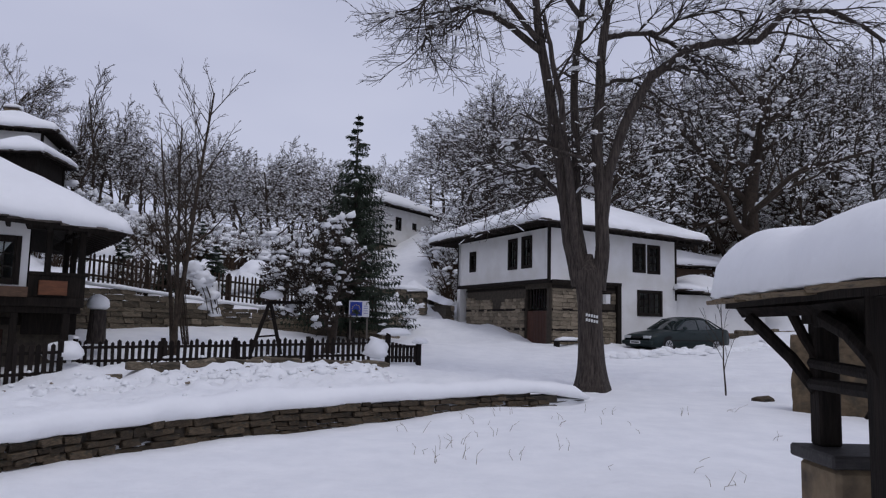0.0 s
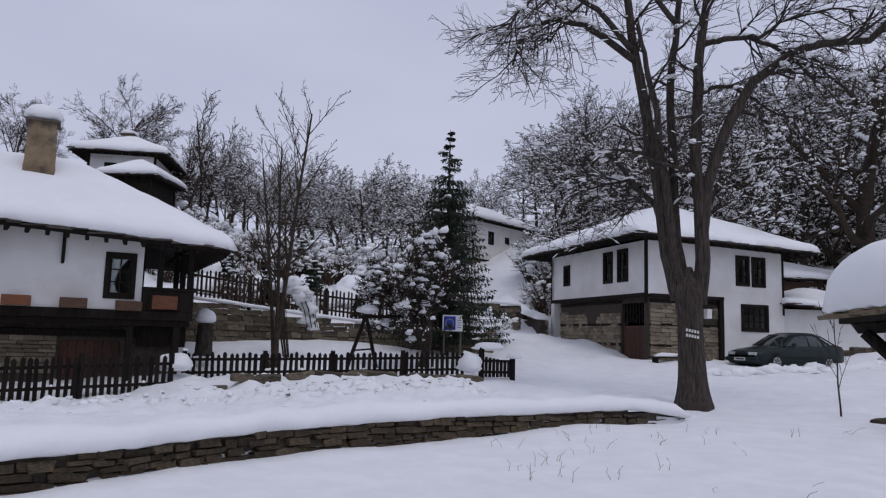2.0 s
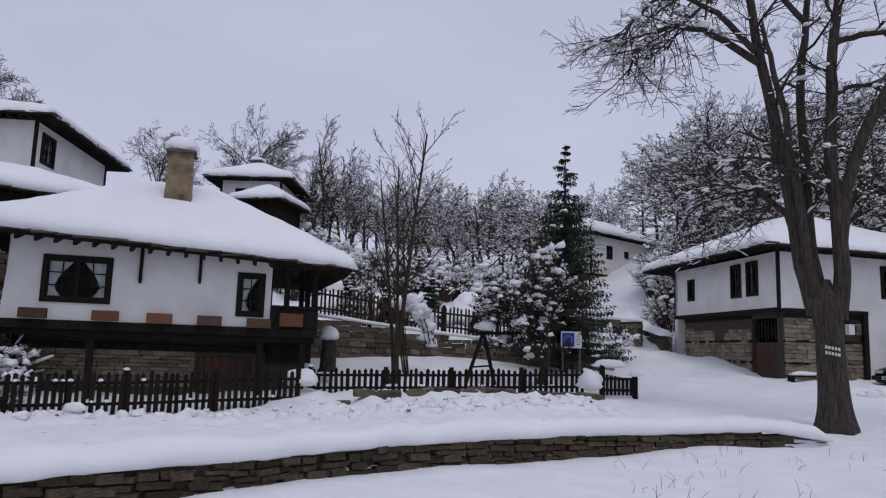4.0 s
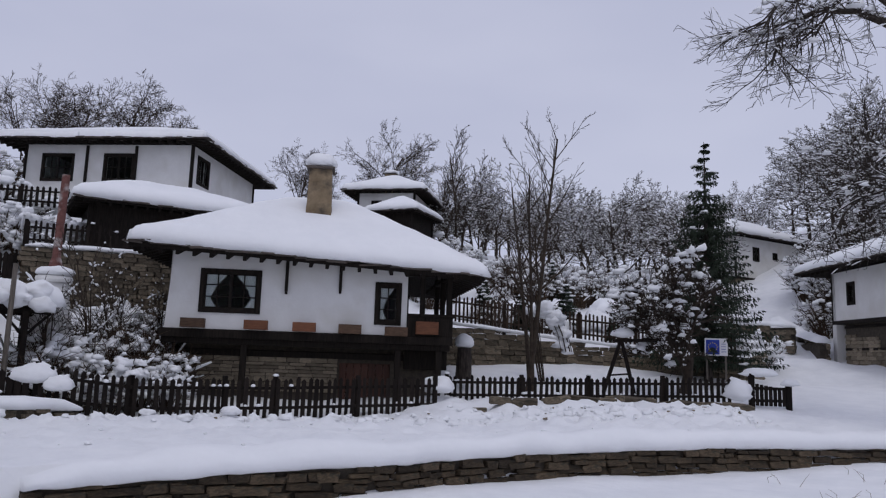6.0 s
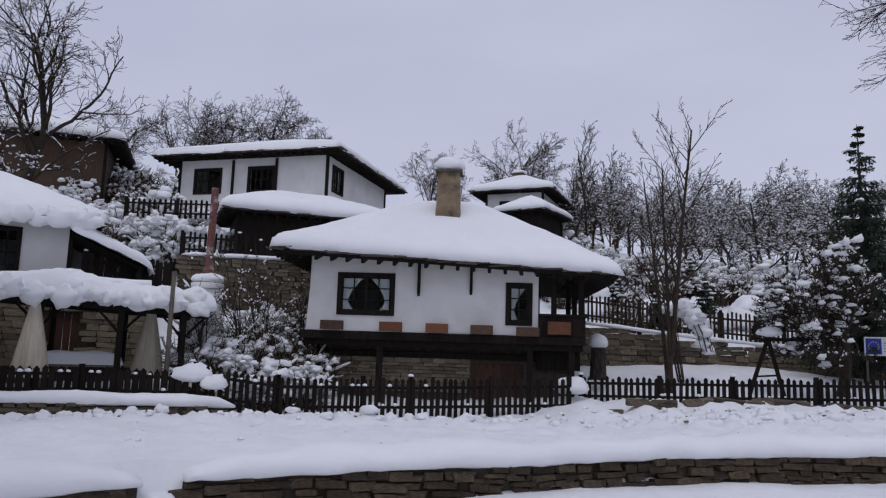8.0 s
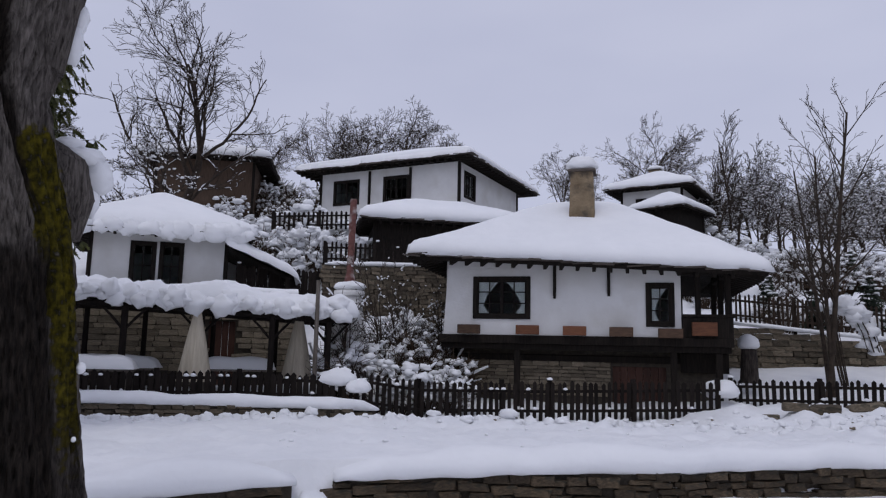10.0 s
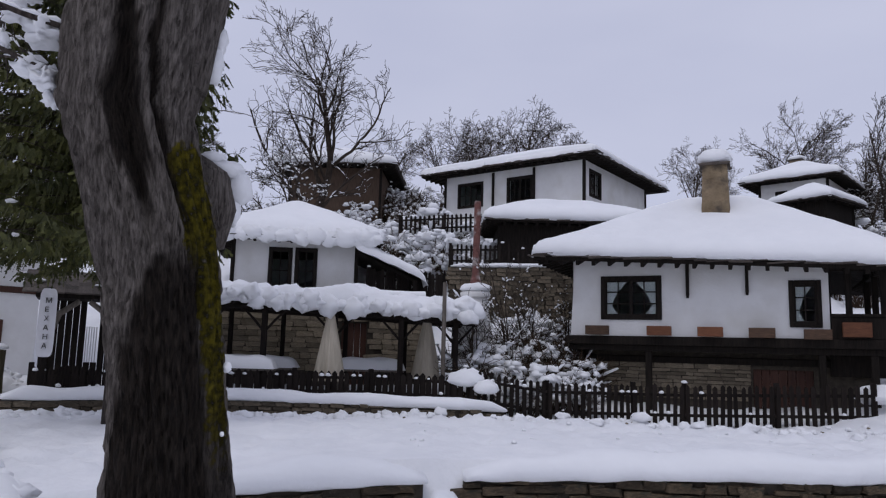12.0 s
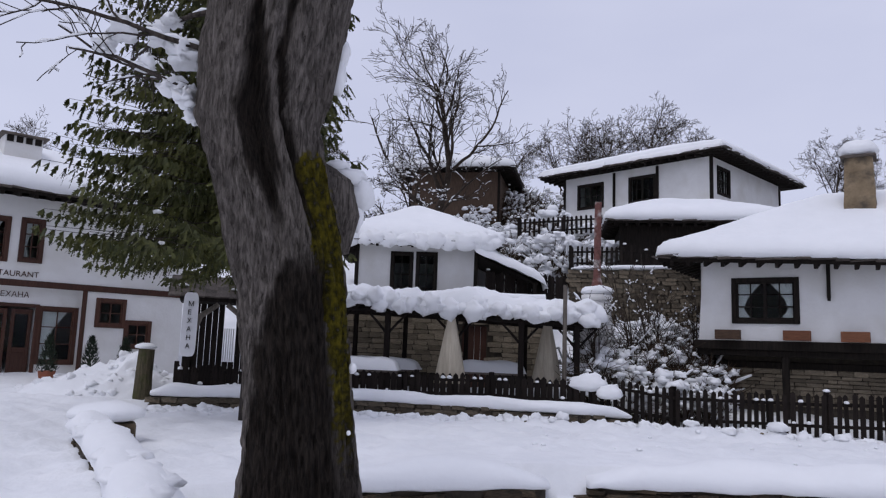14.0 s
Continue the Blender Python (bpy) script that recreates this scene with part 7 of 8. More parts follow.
# ---- the well by the camera ----
TARRED = mat("worn_dark_board", (0.02, 0.018, 0.018), (0.06, 0.055, 0.053), 5, 0.6, 0.4, 14, stretch=(1, 6, 6))
def well():
    t = thing("well", pose(2.41, 4.15, 0, 0, 0, -5), "roofed stone well with dark timber frame and deep snow on top", "well")
    inv = t.matrix_world.inverted()

    def beam(name, pts, r, n=4, squash=1.0):
        b = Mesh()
        b.tube([inv @ Vector(p) for p in pts], [r] * len(pts), n, squash=squash)
        return part(name, b, DARKWOOD, t)

    def block(name, x0, x1, y0, y1, z0, z1, material, label="", c=0.015):
        b = Mesh()
        b.box(x0, x1, y0, y1, z0, z1, inv, c=c)
        return part(name, b, material, t, label)
    block("curb", 2.69, 4.2, 5.08, 5.62, -0.2, 0.7, SANDSTONE, "rough sandstone curb", 0.03)
    block("curb_board", 2.64, 4.25, 5.04, 5.66, 0.71, 0.8, TARRED, "worn dark timber cover board")
    block("post", 2.77, 2.93, 5.44, 5.6, 0.8, 1.9, DARKWOOD)
    block("post", 2.57, 2.85, 4.22, 4.5, -0.2, 1.9, DARKWOOD)
    block("post", 4.0, 4.2, 4.22, 4.42, -0.2, 1.9, DARKWOOD)
    block("post", 4.05, 4.21, 5.44, 5.6, 0.8, 1.9, DARKWOOD)
    beam("brace", [(2.79, 5.53, 1.2), (2.68, 5.66, 1.42), (2.55, 5.74, 1.58), (2.42, 5.82, 1.74)], 0.05, 8)
    beam("brace", [(2.8, 5.5, 1.42), (2.74, 5.58, 1.58), (2.66, 5.6, 1.76)], 0.04, 8)
    beam("brace", [(2.66, 4.3, 1.22), (2.6, 4.45, 1.46), (2.6, 4.7, 1.62), (2.62, 5.05, 1.72)], 0.06, 8)
    beam("windlass_beam", [(2.75, 5.5, 1.4), (2.62, 4.4, 1.37)], 0.04, 8)
    beam("cross_rail", [(2.75, 5.5, 1.25), (2.62, 4.4, 1.27)], 0.045, 8)
    beam("wall_plate", [(2.4, 5.9, 1.8), (2.72, 5.3, 1.82), (2.55, 3.4, 1.86)], 0.07)
    beam("hook", [(2.66, 4.62, 1.27), (2.66, 4.6, 1.16), (2.62, 4.6, 1.1)], 0.012, 6)
    for k in range(7):
        block("gable_board", 2.74 + k * 0.17, 2.9 + k * 0.17, 4.52, 4.56, 1.24, 1.92, DARKWOOD, c=0.008)
    for k in range(6):
        block("gable_board", 2.68, 2.71, 4.5 + k * 0.17, 4.66 + k * 0.17, 1.56 + 0.025 * k, 1.95, DARKWOOD, c=0.008)
    # roof
    u0, u1, v0, v1 = -0.28, 2.2, -1.7, 1.78
    ze = 1.86
    m = Mesh()

    def deck(u, v):
        return ze + min(u - u0, u1 - u, (v1 - v) * 1.2) * 0.13
    us, vs = [u0 + (u1 - u0) * i / 16 for i in range(17)], [v0 + (v1 - v0) * j / 24 for j in range(25)]
    m.grid([[(u, v, deck(u, v)) for v in vs] for u in us])
    m.grid([[(u, v, deck(u, v) - 0.06) for v in reversed(vs)] for u in us])
    for line in ([(u, v0) for u in us], [(u1, v) for v in vs], [(u, v1) for u in reversed(us)], [(u0, v) for v in reversed(vs)]):
        m.grid([[(u, v, deck(u, v) - 0.06) for u, v in line], [(u, v, deck(u, v)) for u, v in line]])
    roof = part("roof", m, DARKWOOD, t, "dark boarded roof")
    sm = Mesh()
    sm.box(-0.5, 0.5, -0.5, 0.5, -0.5, 0.5, c=0.05)
    sm.v = [p + Vector((random.uniform(-0.03, 0.03), random.uniform(-0.03, 0.03), random.uniform(-0.15, 0.15))) for p in sm.v]
    sme = sm.data("slate", SANDSTONE)
    rnd = random.Random(8)
    v = v0
    while v < v1:
        w = rnd.uniform(0.2, 0.5)
        for layer in range(2):
            part("slate", sme, SANDSTONE, roof).matrix_basis = pose(u0 + 0.12 + rnd.uniform(-0.05, 0.03) + layer * 0.04, v + w / 2 + layer * 0.1, ze + 0.005 + layer * 0.035, rnd.uniform(-2, 2), rnd.uniform(-8, 0), rnd.uniform(-5, 5)) @ Matrix.Diagonal((0.34, w, 0.03, 1))
        v += w * 0.95
    u = u0
    while u < u1:
        w = rnd.uniform(0.2, 0.5)
        part("slate", sme, SANDSTONE, roof).matrix_basis = pose(u + w / 2, v1 - 0.06 + rnd.uniform(-0.04, 0.04), ze + 0.02, 0, 0, rnd.uniform(-5, 5)) @ Matrix.Diagonal((w, 0.34, 0.03, 1))
        u += w * 0.95
    s = Mesh()
    top, low = [], []
    for i in range(61):
        ra, rb = [], []
        for j in range(81):
            u, v = u0 - 0.1 + (u1 - u0 + 0.2) * i / 60, v0 - 0.1 + (v1 - v0 + 0.2) * j / 80
            d = min(u - u0 + 0.1, u1 + 0.1 - u, v - v0 + 0.1, v1 + 0.1 - v)
            k = math.sqrt(max(0, 1 - (1 - min(1, d / 0.27)) ** 2))
            cu, cv = min(u1, max(u0, u)), min(v1, max(v0, v))
            jx = 0.05 * noise.noise(Vector((u * 2.5, v * 2.5, 7))) * (1 - k) + 0.02 * noise.noise(Vector((u * 11, v * 11, 3))) * (1 - k)
            z = deck(cu, cv) + 0.03
            ra.append((u + jx, v + jx, z + (0.30 + 0.16 * (v - v0) / (v1 - v0) + 0.07 * noise.noise(Vector((u * 1.1, v * 1.1, 2)))) * k + 0.03 * (1 - k) * noise.noise(Vector((u * 7, v * 7, 5)))))
            rb.append((u + jx, v + jx, z - 0.02 * k + 0.03 * (1 - k) * noise.noise(Vector((u * 7, v * 7, 5)))))
        top.append(ra)
        low.append(rb)
    s.grid([r[::-1] for r in top])
    s.grid(low)
    part("snow_cover", s.weld(), SNOW, t, "deep smooth pillow of snow", True)


well()


def rough_block(name, m, lx, ly, lz, material, label, category, seed):
    """Squared but worn block of masonry with an uneven face."""
    s = Mesh()
    rows = []
    loop = [(x / 12 * lx, 0.0) for x in range(12)] + [(lx, y / 4 * ly) for y in range(4)] + [(lx - x / 12 * lx, ly) for x in range(12)] + [(0.0, ly - y / 4 * ly) for y in range(4)]
    for k in range(17):
        z = lz * k / 16
        row = []
        for x, y in loop:
            j = noise.fractal(Vector((x * 3.1 + seed, y * 3.1, z * 3.1)), 1.0, 2.0, 4)
            row.append((x + 0.05 * j * (1 if x > lx / 2 else -1), y - 0.05 * j, z + (0.05 * j if k == 16 else 0)))
        rows.append(row)
    s.grid(rows, closed=True)
    s.f.append(tuple(range(16 * len(loop), 17 * len(loop))))
    return solo(name, s, material, label, category, m=m)


rough_block("wall_stub", pose(7.22, 15.3, -0.2, 0, 0, -30), 4.5, 0.6, 1.8, mat("brown_rubble", (0.06, 0.044, 0.027), (0.15, 0.11, 0.068), 5, 0.95, 0.9, 12, c3=(0.06, 0.05, 0.035), scale3=3.0), "rough weathered sandstone wall stub behind the well", "wall", 3)
# sunken dark lump added in place of a hollow's shade in the snow
m = Mesh()
m.lump((0, 0, -0.03), 0.3, 0.2, 0.16, 3, 12, 6, 0.5)
solo("stone", m, WETSTONE, "dark lump standing in for a shaded hollow in the snow", "stone", m=pose(7.5, 17.4, ground_z(7.5, 17.4) - 0.02))


# ---- parked car ----
def car():
    t = thing("car", pose(7.97, 27.77, 0.82, 0, 0, 30.4), "dark green saloon car parked in the snow before the house", "car")
    paint = mat("dark_green_paint", (0.008, 0.016, 0.016), (0.012, 0.022, 0.022), 2, 0.35, 0.0, spec=0.22)
    rubber = mat("tyre_rubber", (0.012, 0.012, 0.012), (0.02, 0.02, 0.02), 8, 0.9, 0.2)
    alloy = mat("alloy_rim", (0.35, 0.35, 0.36), (0.42, 0.42, 0.43), 8, 0.35, 0.0, metal=0.8)
    lampm = mat("lamp_glass", (0.4, 0.42, 0.42), (0.5, 0.52, 0.52), 8, 0.15, 0.0, spec=0.5)
    plate = mat("plate_white", (0.6, 0.6, 0.6), (0.65, 0.65, 0.65), 3, 0.5, 0.0)
    autoglass = mat("car_glass", (0.02, 0.028, 0.028), (0.025, 0.032, 0.032), 2, 0.06, 0.0, spec=0.6)
    W = 1.72
    # stations along the car: x, deck height, sill height, side inset
    st = [(0.0, 0.58, 0.32, 0.22), (0.06, 0.66, 0.24, 0.12), (0.3, 0.72, 0.2, 0.05), (0.7, 0.79, 0.18, 0.02), (1.25, 0.86, 0.17, 0.0), (1.7, 0.9, 0.17, 0.0), (2.4, 0.91, 0.17, 0.0), (3.2, 0.93, 0.17, 0.0), (3.7, 0.97, 0.18, 0.01), (4.1, 0.98, 0.22, 0.04), (4.4, 0.94, 0.28, 0.1), (4.5, 0.8, 0.36, 0.2)]
    body = Mesh()
    rows = []
    for x, zd, zs, ins in st:
        h = zd - zs
        a, b = ins, W - ins
        rows.append([(x, a + 0.08, zs), (x, a + 0.02, zs + 0.08), (x, a, zs + h * 0.45), (x, a + 0.03, zs + h * 0.8), (x, a + 0.10, zd - 0.02), (x, a + 0.25, zd), (x, W / 2, zd + 0.025), (x, b - 0.25, zd), (x, b - 0.10, zd - 0.02), (x, b - 0.03, zs + h * 0.8), (x, b, zs + h * 0.45), (x, b - 0.02, zs + 0.08), (x, b - 0.08, zs)])
    body.grid(rows, closed=True)
    n = len(rows[0])
    body.f.append(tuple(range(n)))
    body.f.append(tuple(range(len(body.v) - 1, len(body.v) - n - 1, -1)))
    part("body", body, paint, t, "", True)
    gh = Mesh()
    rows = []
    for x, z, ins in ((1.3, 0.87, 0.16), (1.75, 1.14, 0.22), (2.05, 1.3, 0.27), (2.5, 1.37, 0.29), (3.0, 1.36, 0.29), (3.35, 1.28, 0.28), (3.7, 1.1, 0.24), (3.95, 0.97, 0.2)):
        rows.append([(x, 0.12, 0.88), (x, ins - 0.02, max(0.89, z - 0.06)), (x, ins + 0.08, z), (x, W / 2, z + 0.03), (x, W - ins - 0.08, z), (x, W - ins + 0.02, max(0.89, z - 0.06)), (x, W - 0.12, 0.88)])
    gh.grid([r[::-1] for r in rows])
    part("glasshouse", gh, autoglass, t, "dark tinted windows", True)
    roof = Mesh()
    roof.grid([[(x, W / 2 + (y - W / 2), z + 0.012 - 0.02 * abs(y - W / 2)) for y in (0.34, 0.5, W / 2, W - 0.5, W - 0.34)] for x, z in ((2.0, 1.29), (2.25, 1.37), (2.5, 1.405), (3.0, 1.395), (3.3, 1.33))])
    part("roof", roof, paint, t, "", True)
    for side in (0, 1):
        y = 0.12 if side == 0 else W - 0.12
        for pts in (((1.32, y, 0.89), (2.02, 0.29 if side == 0 else W - 0.29, 1.3)), ((2.62, y, 0.89), (2.6, 0.30 if side == 0 else W - 0.30, 1.33)), ((3.42, y, 0.9), (3.2, 0.30 if side == 0 else W - 0.30, 1.3)), ((3.95, y, 0.96), (3.36, 0.3 if side == 0 else W - 0.3, 1.29)), ((2.0, 0.27 if side == 0 else W - 0.27, 1.3), (2.6, 0.285 if side == 0 else W - 0.285, 1.36), (3.34, 0.29 if side == 0 else W - 0.29, 1.28))):
            m = Mesh()
            m.tube(pts, [0.028] * len(pts), 6)
            part("pillar", m, paint, t)
        m = Mesh()
        m.lump((1.72, 0.02 if side == 0 else W - 0.02, 0.95), 0.1, 0.08, 0.07, 3, 10, 6, 0.05, False)
        part("mirror", m, paint, t, "", True)
        for u in (2.2, 3.05):
            m = Mesh()
            m.box(u, u + 0.15, -0.012 if side == 0 else W - 0.008, 0.008 if side == 0 else W + 0.012, 0.74, 0.77, c=0.004)
            part("door_handle", m, paint, t)
        m = Mesh()
        m.box(0.9, 3.6, -0.012 if side == 0 else W - 0.004, 0.004 if side == 0 else W + 0.012, 0.46, 0.51, c=0.004)
        part("side_moulding", m, rubber, t)
        for x in (0.85, 3.5):
            wv = new("wheel")
            wv.parent = t
            yy = 0.02 if side == 0 else W - 0.22
            m = Mesh()
            m.tube([(x, yy, 0.29), (x, yy + 0.03, 0.29), (x, yy + 0.17, 0.29), (x, yy + 0.2, 0.29)], [0.27, 0.30, 0.30, 0.27], 24)
            part("tyre", m, rubber, wv, "", True)
            m = Mesh()
            o = -0.012 if side == 0 else 0.212
            m.tube([(x, yy + o, 0.29), (x, yy + o + 0.02, 0.29)], [0.19, 0.2], 20)
            part("rim", m, alloy, wv)
            for k in range(7):
                m = Mesh()
                a = k * 2 * math.pi / 7
                m.box(-0.014, 0.014, -0.01, 0.0, 0.05, 0.17)
                part("spoke_gap", m, rubber, wv).matrix_basis = pose(x, yy + o - 0.004 if side == 0 else yy + o + 0.034, 0.29, 0, math.degrees(a), 0)
            m = Mesh()
            m.tube([(x, yy + 0.03 if side == 0 else yy + 0.15, 0.30), (x, yy + 0.0 if side == 0 else yy + 0.2, 0.30)], [0.345, 0.345], 24)
            part("wheel_arch", m, rubber, t)
    for y in (0.18, W - 0.55):
        m = Mesh()
        m.box(-0.005, 0.1, y, y + 0.37, 0.52, 0.64, c=0.02)
        part("headlight", m, lampm, t)
    m = Mesh()
    m.box(-0.012, 0.05, 0.62, W - 0.62, 0.53, 0.62, c=0.01)
    part("grille", m, rubber, t)
    m = Mesh()
    m.box(-0.08, 0.12, 0.1, W - 0.1, 0.3, 0.46, c=0.04)
    part("bumper", m, paint, t)
    m = Mesh()
    m.box(-0.095, -0.085, 0.6, W - 0.6, 0.33, 0.44)
    part("number_plate", m, plate, t)
    m = Mesh()
    m.box(-0.101, -0.096, 0.66, W - 0.66, 0.36, 0.41)
    part("plate_bar", m, rubber, t)
    m = Mesh()
    m.box(4.4, 4.49, 0.15, 0.5, 0.66, 0.82, c=0.02)
    part("tail_light", m, potm, t)


car()


# annex beside the two-storey house
def annex():
    h = thing("annex", pose(10.5, 33.0, 0, 0, 0, 14), "low white annex with snowy slate roof beside the house", "house")
    wall_part(h, "front_wall", (0, 0), 0, 0, 4.6, 0.2, 3.3, [], PLASTER)
    shell(h, (0, 4.6, 0, 4), 0.2, 3.3, PLASTER, "rbl")
    hip_roof(h, (-0.2, 5.2, -0.5, 4.6), 3.5, 3.05, 0.38, 0.26, 1.3, seed=57, rafters=False)
    h = thing("shed", pose(11.0, 37.5, 0, 0, 0, 14), "snow-covered shed roof behind the annex", "shed")
    wall_part(h, "front_wall", (0, 0), 0, 0, 4.5, 0.6, 4.9, [], BROWNWOOD)
    shell(h, (0, 4.5, 0, 4), 0.6, 4.9, BROWNWOOD, "rbl")
    hip_roof(h, (-0.4, 5.0, -0.5, 4.6), 5.0, 5.0, 0.35, 0.3, 1.1, seed=58, rafters=False)


annex()
# bench by the two-storey house
bn = thing("bench", pose(4.45, 28.55, 0.75, 0, 0, 26), "low dark wooden bench under snow by the wall", "bench")
for (nm, bx) in (("seat", (0, 1.5, 0, 0.4, 0.38, 0.44)), ("leg", (0.1, 0.2, 0.05, 0.35, -0.1, 0.38)), ("leg", (1.3, 1.4, 0.05, 0.35, -0.1, 0.38))):
    m = Mesh()
    m.box(*bx, c=0.01)
    part(nm, m, DARKWOOD, bn)
m = Mesh()
m.lump((0.75, 0.2, 0.46), 0.72, 0.2, 0.13, 5, 16, 7, 0.25)
part("snow_cover", m, SNOW, bn, "", True)
rnd = random.Random(17)
for k in range(13):
    x = 5.6 + k * 0.22 if k < 5 else 12.2 + (k - 5) * 0.42
    y = 28.9 + (x - 5.6) * 0.33
    ob = new("kerb_stone", bank_me)
    ob.matrix_world = pose(x, y, ground_z(x, y) + 0.08, rnd.uniform(-9, 9), 0, 26 + rnd.uniform(-20, 20)) @ Matrix.Diagonal((rnd.uniform(0.3, 0.6), 0.3, rnd.uniform(0.2, 0.3), 1))
    tagged(ob, "dark kerb stone half buried in snow", "stone", "stones along the yard")
# dry grass stalks in the meadow snow
gr = Mesh()
rnd = random.Random(23)
for k in range(46):
    a, r = rnd.uniform(-24, 3), rnd.uniform(8.5, 17)
    p = az(a, r)
    if r > wall_r(a) - 0.6:
        continue
    z = ground_z(p.x, p.y)
    for j in range(rnd.randrange(1, 4)):
        d = Vector((rnd.gauss(0, 0.07), rnd.gauss(0, 0.07), rnd.uniform(0.05, 0.2)))
        q = p + Vector((rnd.gauss(0, 0.1), rnd.gauss(0, 0.1), z))
        gr.tube([q - Vector((0, 0, 0.03)), q + d * 0.6, q + d + Vector((rnd.gauss(0, 0.05), 0, 0))], [0.004, 0.003, 0.002], 3, cap=False)
solo("dry_grass", gr, mat("straw", (0.14, 0.1, 0.06), (0.22, 0.17, 0.1), 5, 0.9, 0.0), "sparse dry grass stalks standing out of the snow", "grass", kind="stuff")


# stone back wall of the terrace with its plank door
def terrace_back():
    p, q = az(80, 23.4), az(58.5, 22.6)
    n = (q - p).length
    h = thing("wall_terrace_back", place(p[:2], q[:2]), "pale rubble stone wall behind the terrace with brown door", "wall", kind="structure")
    dr = (n - 2.5, n - 1.75, 0.2, 2.35)
    wall_part(h, "core", (0, 0.03), 0, 0, n, 0.0, 3.05, [dr], MORTAR, thick=0.4)
    stones(h, (0, 0.02), 0, 2.4, n, 0.9, 2.75, [dr], STONEPALE, (0.25, 0.6), (0.12, 0.22), 91, cap=300)
    d = new("door")
    d.parent = h
    for k in range(4):
        m = Mesh()
        m.box(dr[0] + k * 0.188, dr[0] + k * 0.188 + 0.182, 0.1, 0.15, 0.2, 2.35, c=0.008)
        part("plank", m, DOORWOOD, d)
    m = Mesh()
    m.box(0, n, -0.1, 0.5, 3.05, 3.12, c=0.02)
    part("coping", m, SLATE, h)
    s = Mesh()
    rows = []
    for i in range(60):
        u = n * i / 59
        rows.append([(u, v, 3.12 + hgt * (1 + 0.3 * noise.noise(Vector((u, v, 3))))) for v, hgt in ((-0.16, 0.0), (-0.15, 0.15), (0.0, 0.25), (0.6, 0.28), (2.0, 0.3), (3.0, 0.35))])
    s.grid(rows)
    part("snow_cover", s, SNOW, h, "", True)


terrace_back()
# pillar with a snow pillow at the end of the path wall
pl = thing("wall_pillar", pose(*az(90.0, 11.6, 0.0)), "short dark stone pillar under a pillow of snow", "pillar")
m = Mesh()
m.box(-0.22, 0.22, -0.35, 0.35, -0.3, 0.42, c=0.03)
part("shaft", m, WETSTONE, pl)
m = Mesh()
m.lump((0, -0.05, 0.52), 0.34, 0.52, 0.2, 4, 18, 9, 0.15)
part("snow_cap", m, SNOW, pl, "", True)
# drooping snow on the low house's side roof
lean = thing("lean_to_roof", pose(-24.3, 11.7, 0, 0, 0, 68), "plank lean-to roof sagging with snow beside the low house", "roof")
m = Mesh()
m.grid([[(u, v, 5.15 - 0.42 * u - (0.09 if low else 0)) for v in (-0.7, 0.6, 2.6)] for low in (0,) for u in (0.2, 1.2, 2.4)])
m.grid([[(u, v, 5.07 - 0.42 * u) for v in (2.6, 0.6, -0.7)] for u in (0.2, 1.2, 2.4)])
part("deck", m, DARKWOOD, lean)
for v in (-0.6, 2.4):
    m = Mesh()
    m.box(2.2, 2.34, v, v + 0.14, 3.0, 4.1, c=0.015)
    part("post", m, DARKWOOD, lean)
m = Mesh()
rows = []
for i in range(22):
    u = 0.1 + 2.6 * i / 21
    k = math.sqrt(max(0.0, 1 - (1 - min(1, (2.7 - u) / 0.5)) ** 2))
    rows.append([(u + 0.05 * noise.noise(Vector((v * 2, u, 4))), v, 5.16 - 0.42 * u + 0.12 * noise.noise(Vector((u * 1.5, v * 1.2, 8))) * k + q * k - (1 - k) * 0.12 * (1 + noise.noise(Vector((v * 3, 1, 1))))) for v, q in ((-0.85, 0.0), (-0.9, 0.14), (-0.8, 0.32), (-0.5, 0.42), (0.5, 0.45), (2.0, 0.42), (2.6, 0.3))])
m.grid(rows)
part("snow_cover", m, SNOW, lean, "", True)
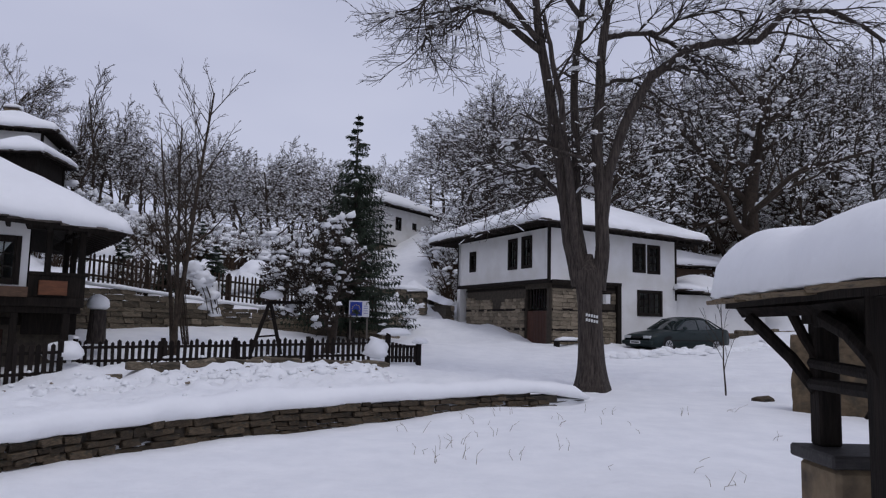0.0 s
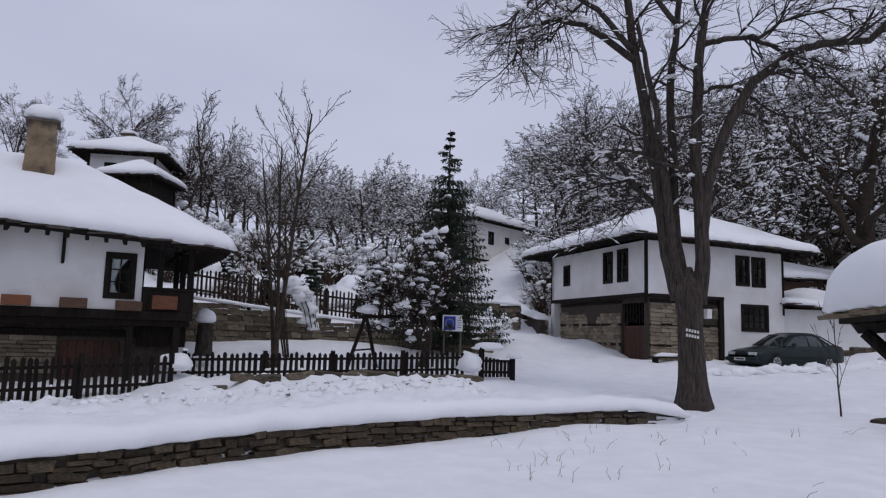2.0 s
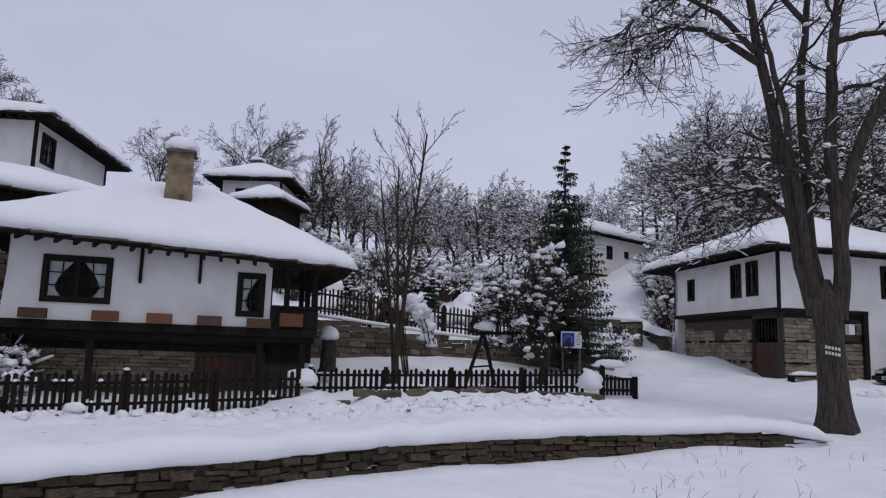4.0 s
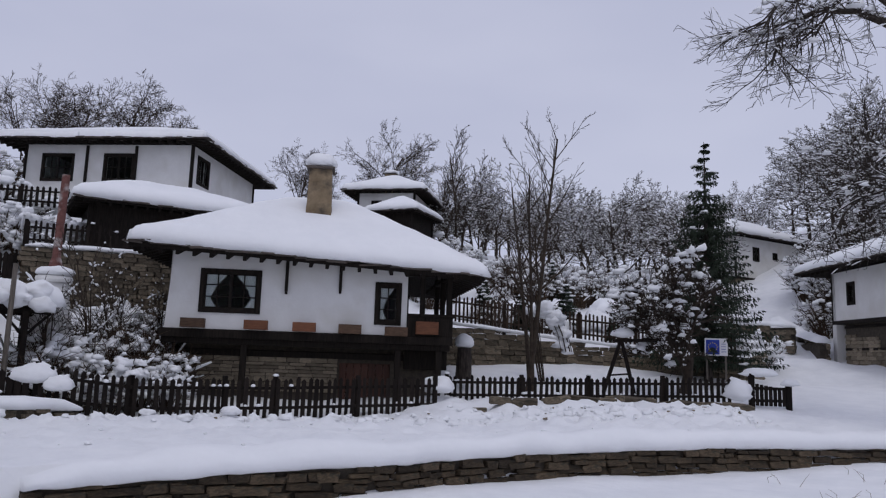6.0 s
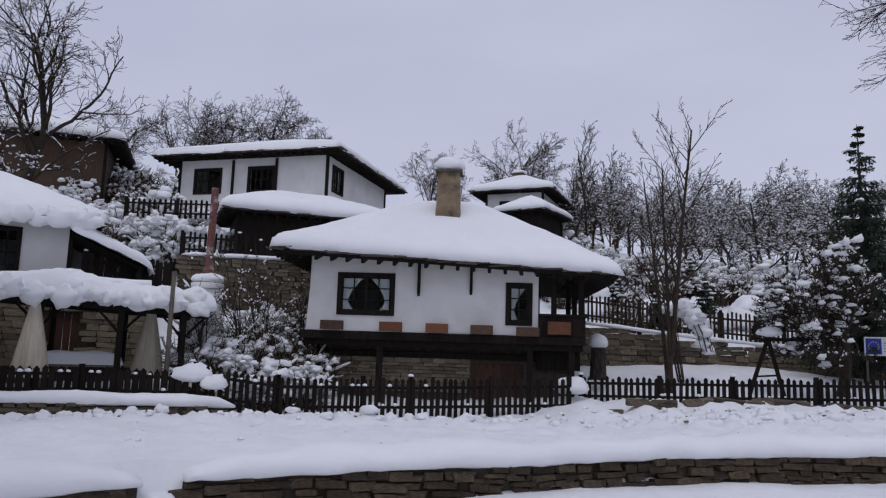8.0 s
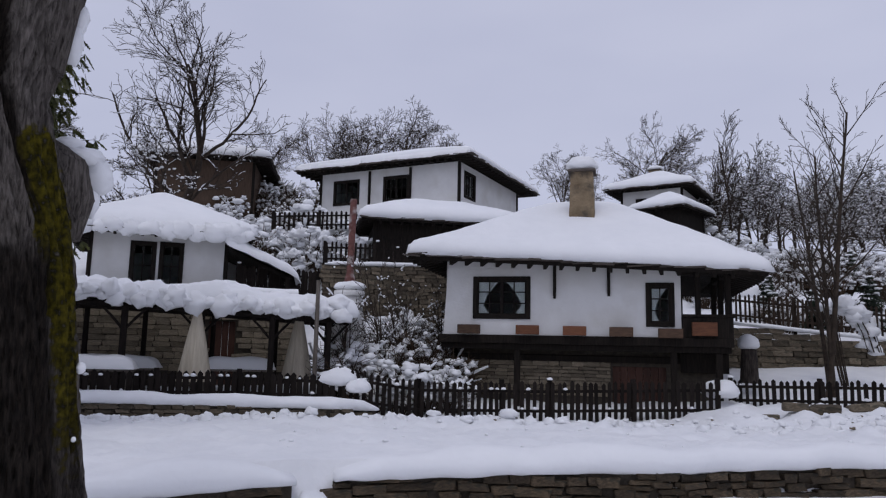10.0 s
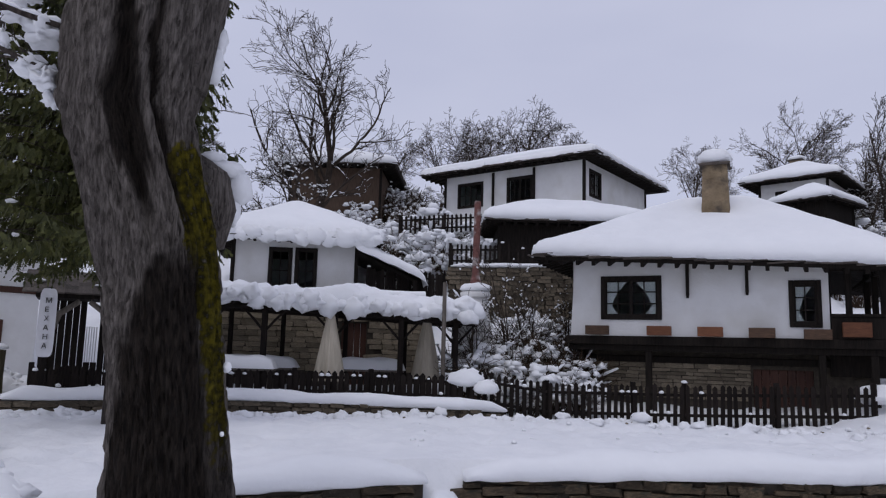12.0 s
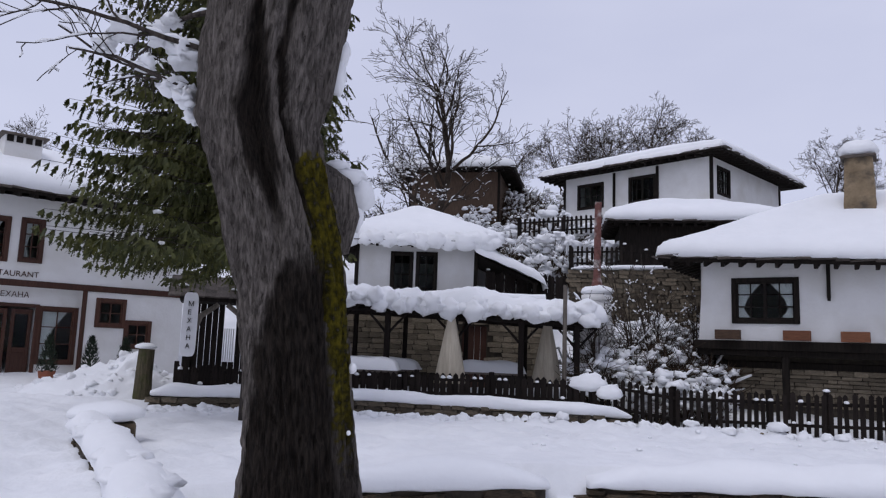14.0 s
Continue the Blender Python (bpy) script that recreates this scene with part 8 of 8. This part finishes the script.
# clods of cleared snow and bits of dirt along the lane's edge
cl, dirt = Mesh(), Mesh()
rnd = random.Random(41)
for k in range(520):
    a = rnd.uniform(3, 62)
    far = rnd.random() < 0.8
    r = rnd.gauss(16.9 + 1.6 * smooth(26, 6, a), 0.55) if far else rnd.uniform(wall_r(a) + 1.0, 17)
    p = az(a, r)
    q = rnd.uniform(0.015, 0.06) * (1 if far else 0.5)
    cl.lump((p.x, p.y, ground_z(p.x, p.y) + q * 0.3), q * rnd.uniform(1, 1.7), q * rnd.uniform(1, 1.5), q, k * 0.7, 7, 4, 0.5)
    if rnd.random() < 0.32 and far:
        p = az(a + rnd.gauss(0, 0.3), r - 0.25)
        s = rnd.uniform(0.008, 0.03)
        dirt.lump((p.x, p.y, ground_z(p.x, p.y) + 0.01), s * 2, s * 1.5, s, k, 5, 3, 0.5)
for k in range(330):
    a = rnd.uniform(3, 90)
    r = rnd.gauss(15.9 + 1.4 * smooth(28, 6, a), 0.28) if a < 50 else rnd.gauss(16.1, 0.22)
    p = az(a, r)
    q = rnd.uniform(0.05, 0.13)
    cl.lump((p.x, p.y, ground_z(p.x, p.y) - q * 0.2), q * rnd.uniform(1.0, 1.7), q * rnd.uniform(0.9, 1.4), q * rnd.uniform(0.8, 1.2), k * 0.9, 10, 6, 0.6)
for k in range(60):
    x = rnd.uniform(5.0, 13.5)
    y = 26.9 + (x - 7.97) * 0.56 + rnd.gauss(0, 0.25)
    q = rnd.uniform(0.1, 0.26)
    cl.lump((x, y, ground_z(x, y) + 0.02), q * rnd.uniform(1.2, 2.2), q, q * rnd.uniform(0.6, 1.0), k * 1.3, 10, 6, 0.6)
for k in range(40):
    u = rnd.random()
    p = Vector((-12.0, -0.3, 0.5)).lerp(Vector((-6.3, 0.4, 0.36)), u)
    q = rnd.uniform(0.06, 0.16)
    cl.lump(p + Vector((0, rnd.uniform(-0.15, 0.12), 0)), q * 1.7, q * 1.2, q * 0.6, k * 2.3, 12, 7, 0.6)
solo("snow_clods", cl, SNOW, "loose clods of cleared snow along the lane", "snow", kind="stuff", smooth=True)
solo("dirt_specks", dirt, STONE, "specks of dirt and leaves on the trodden snow", "dirt", kind="stuff")
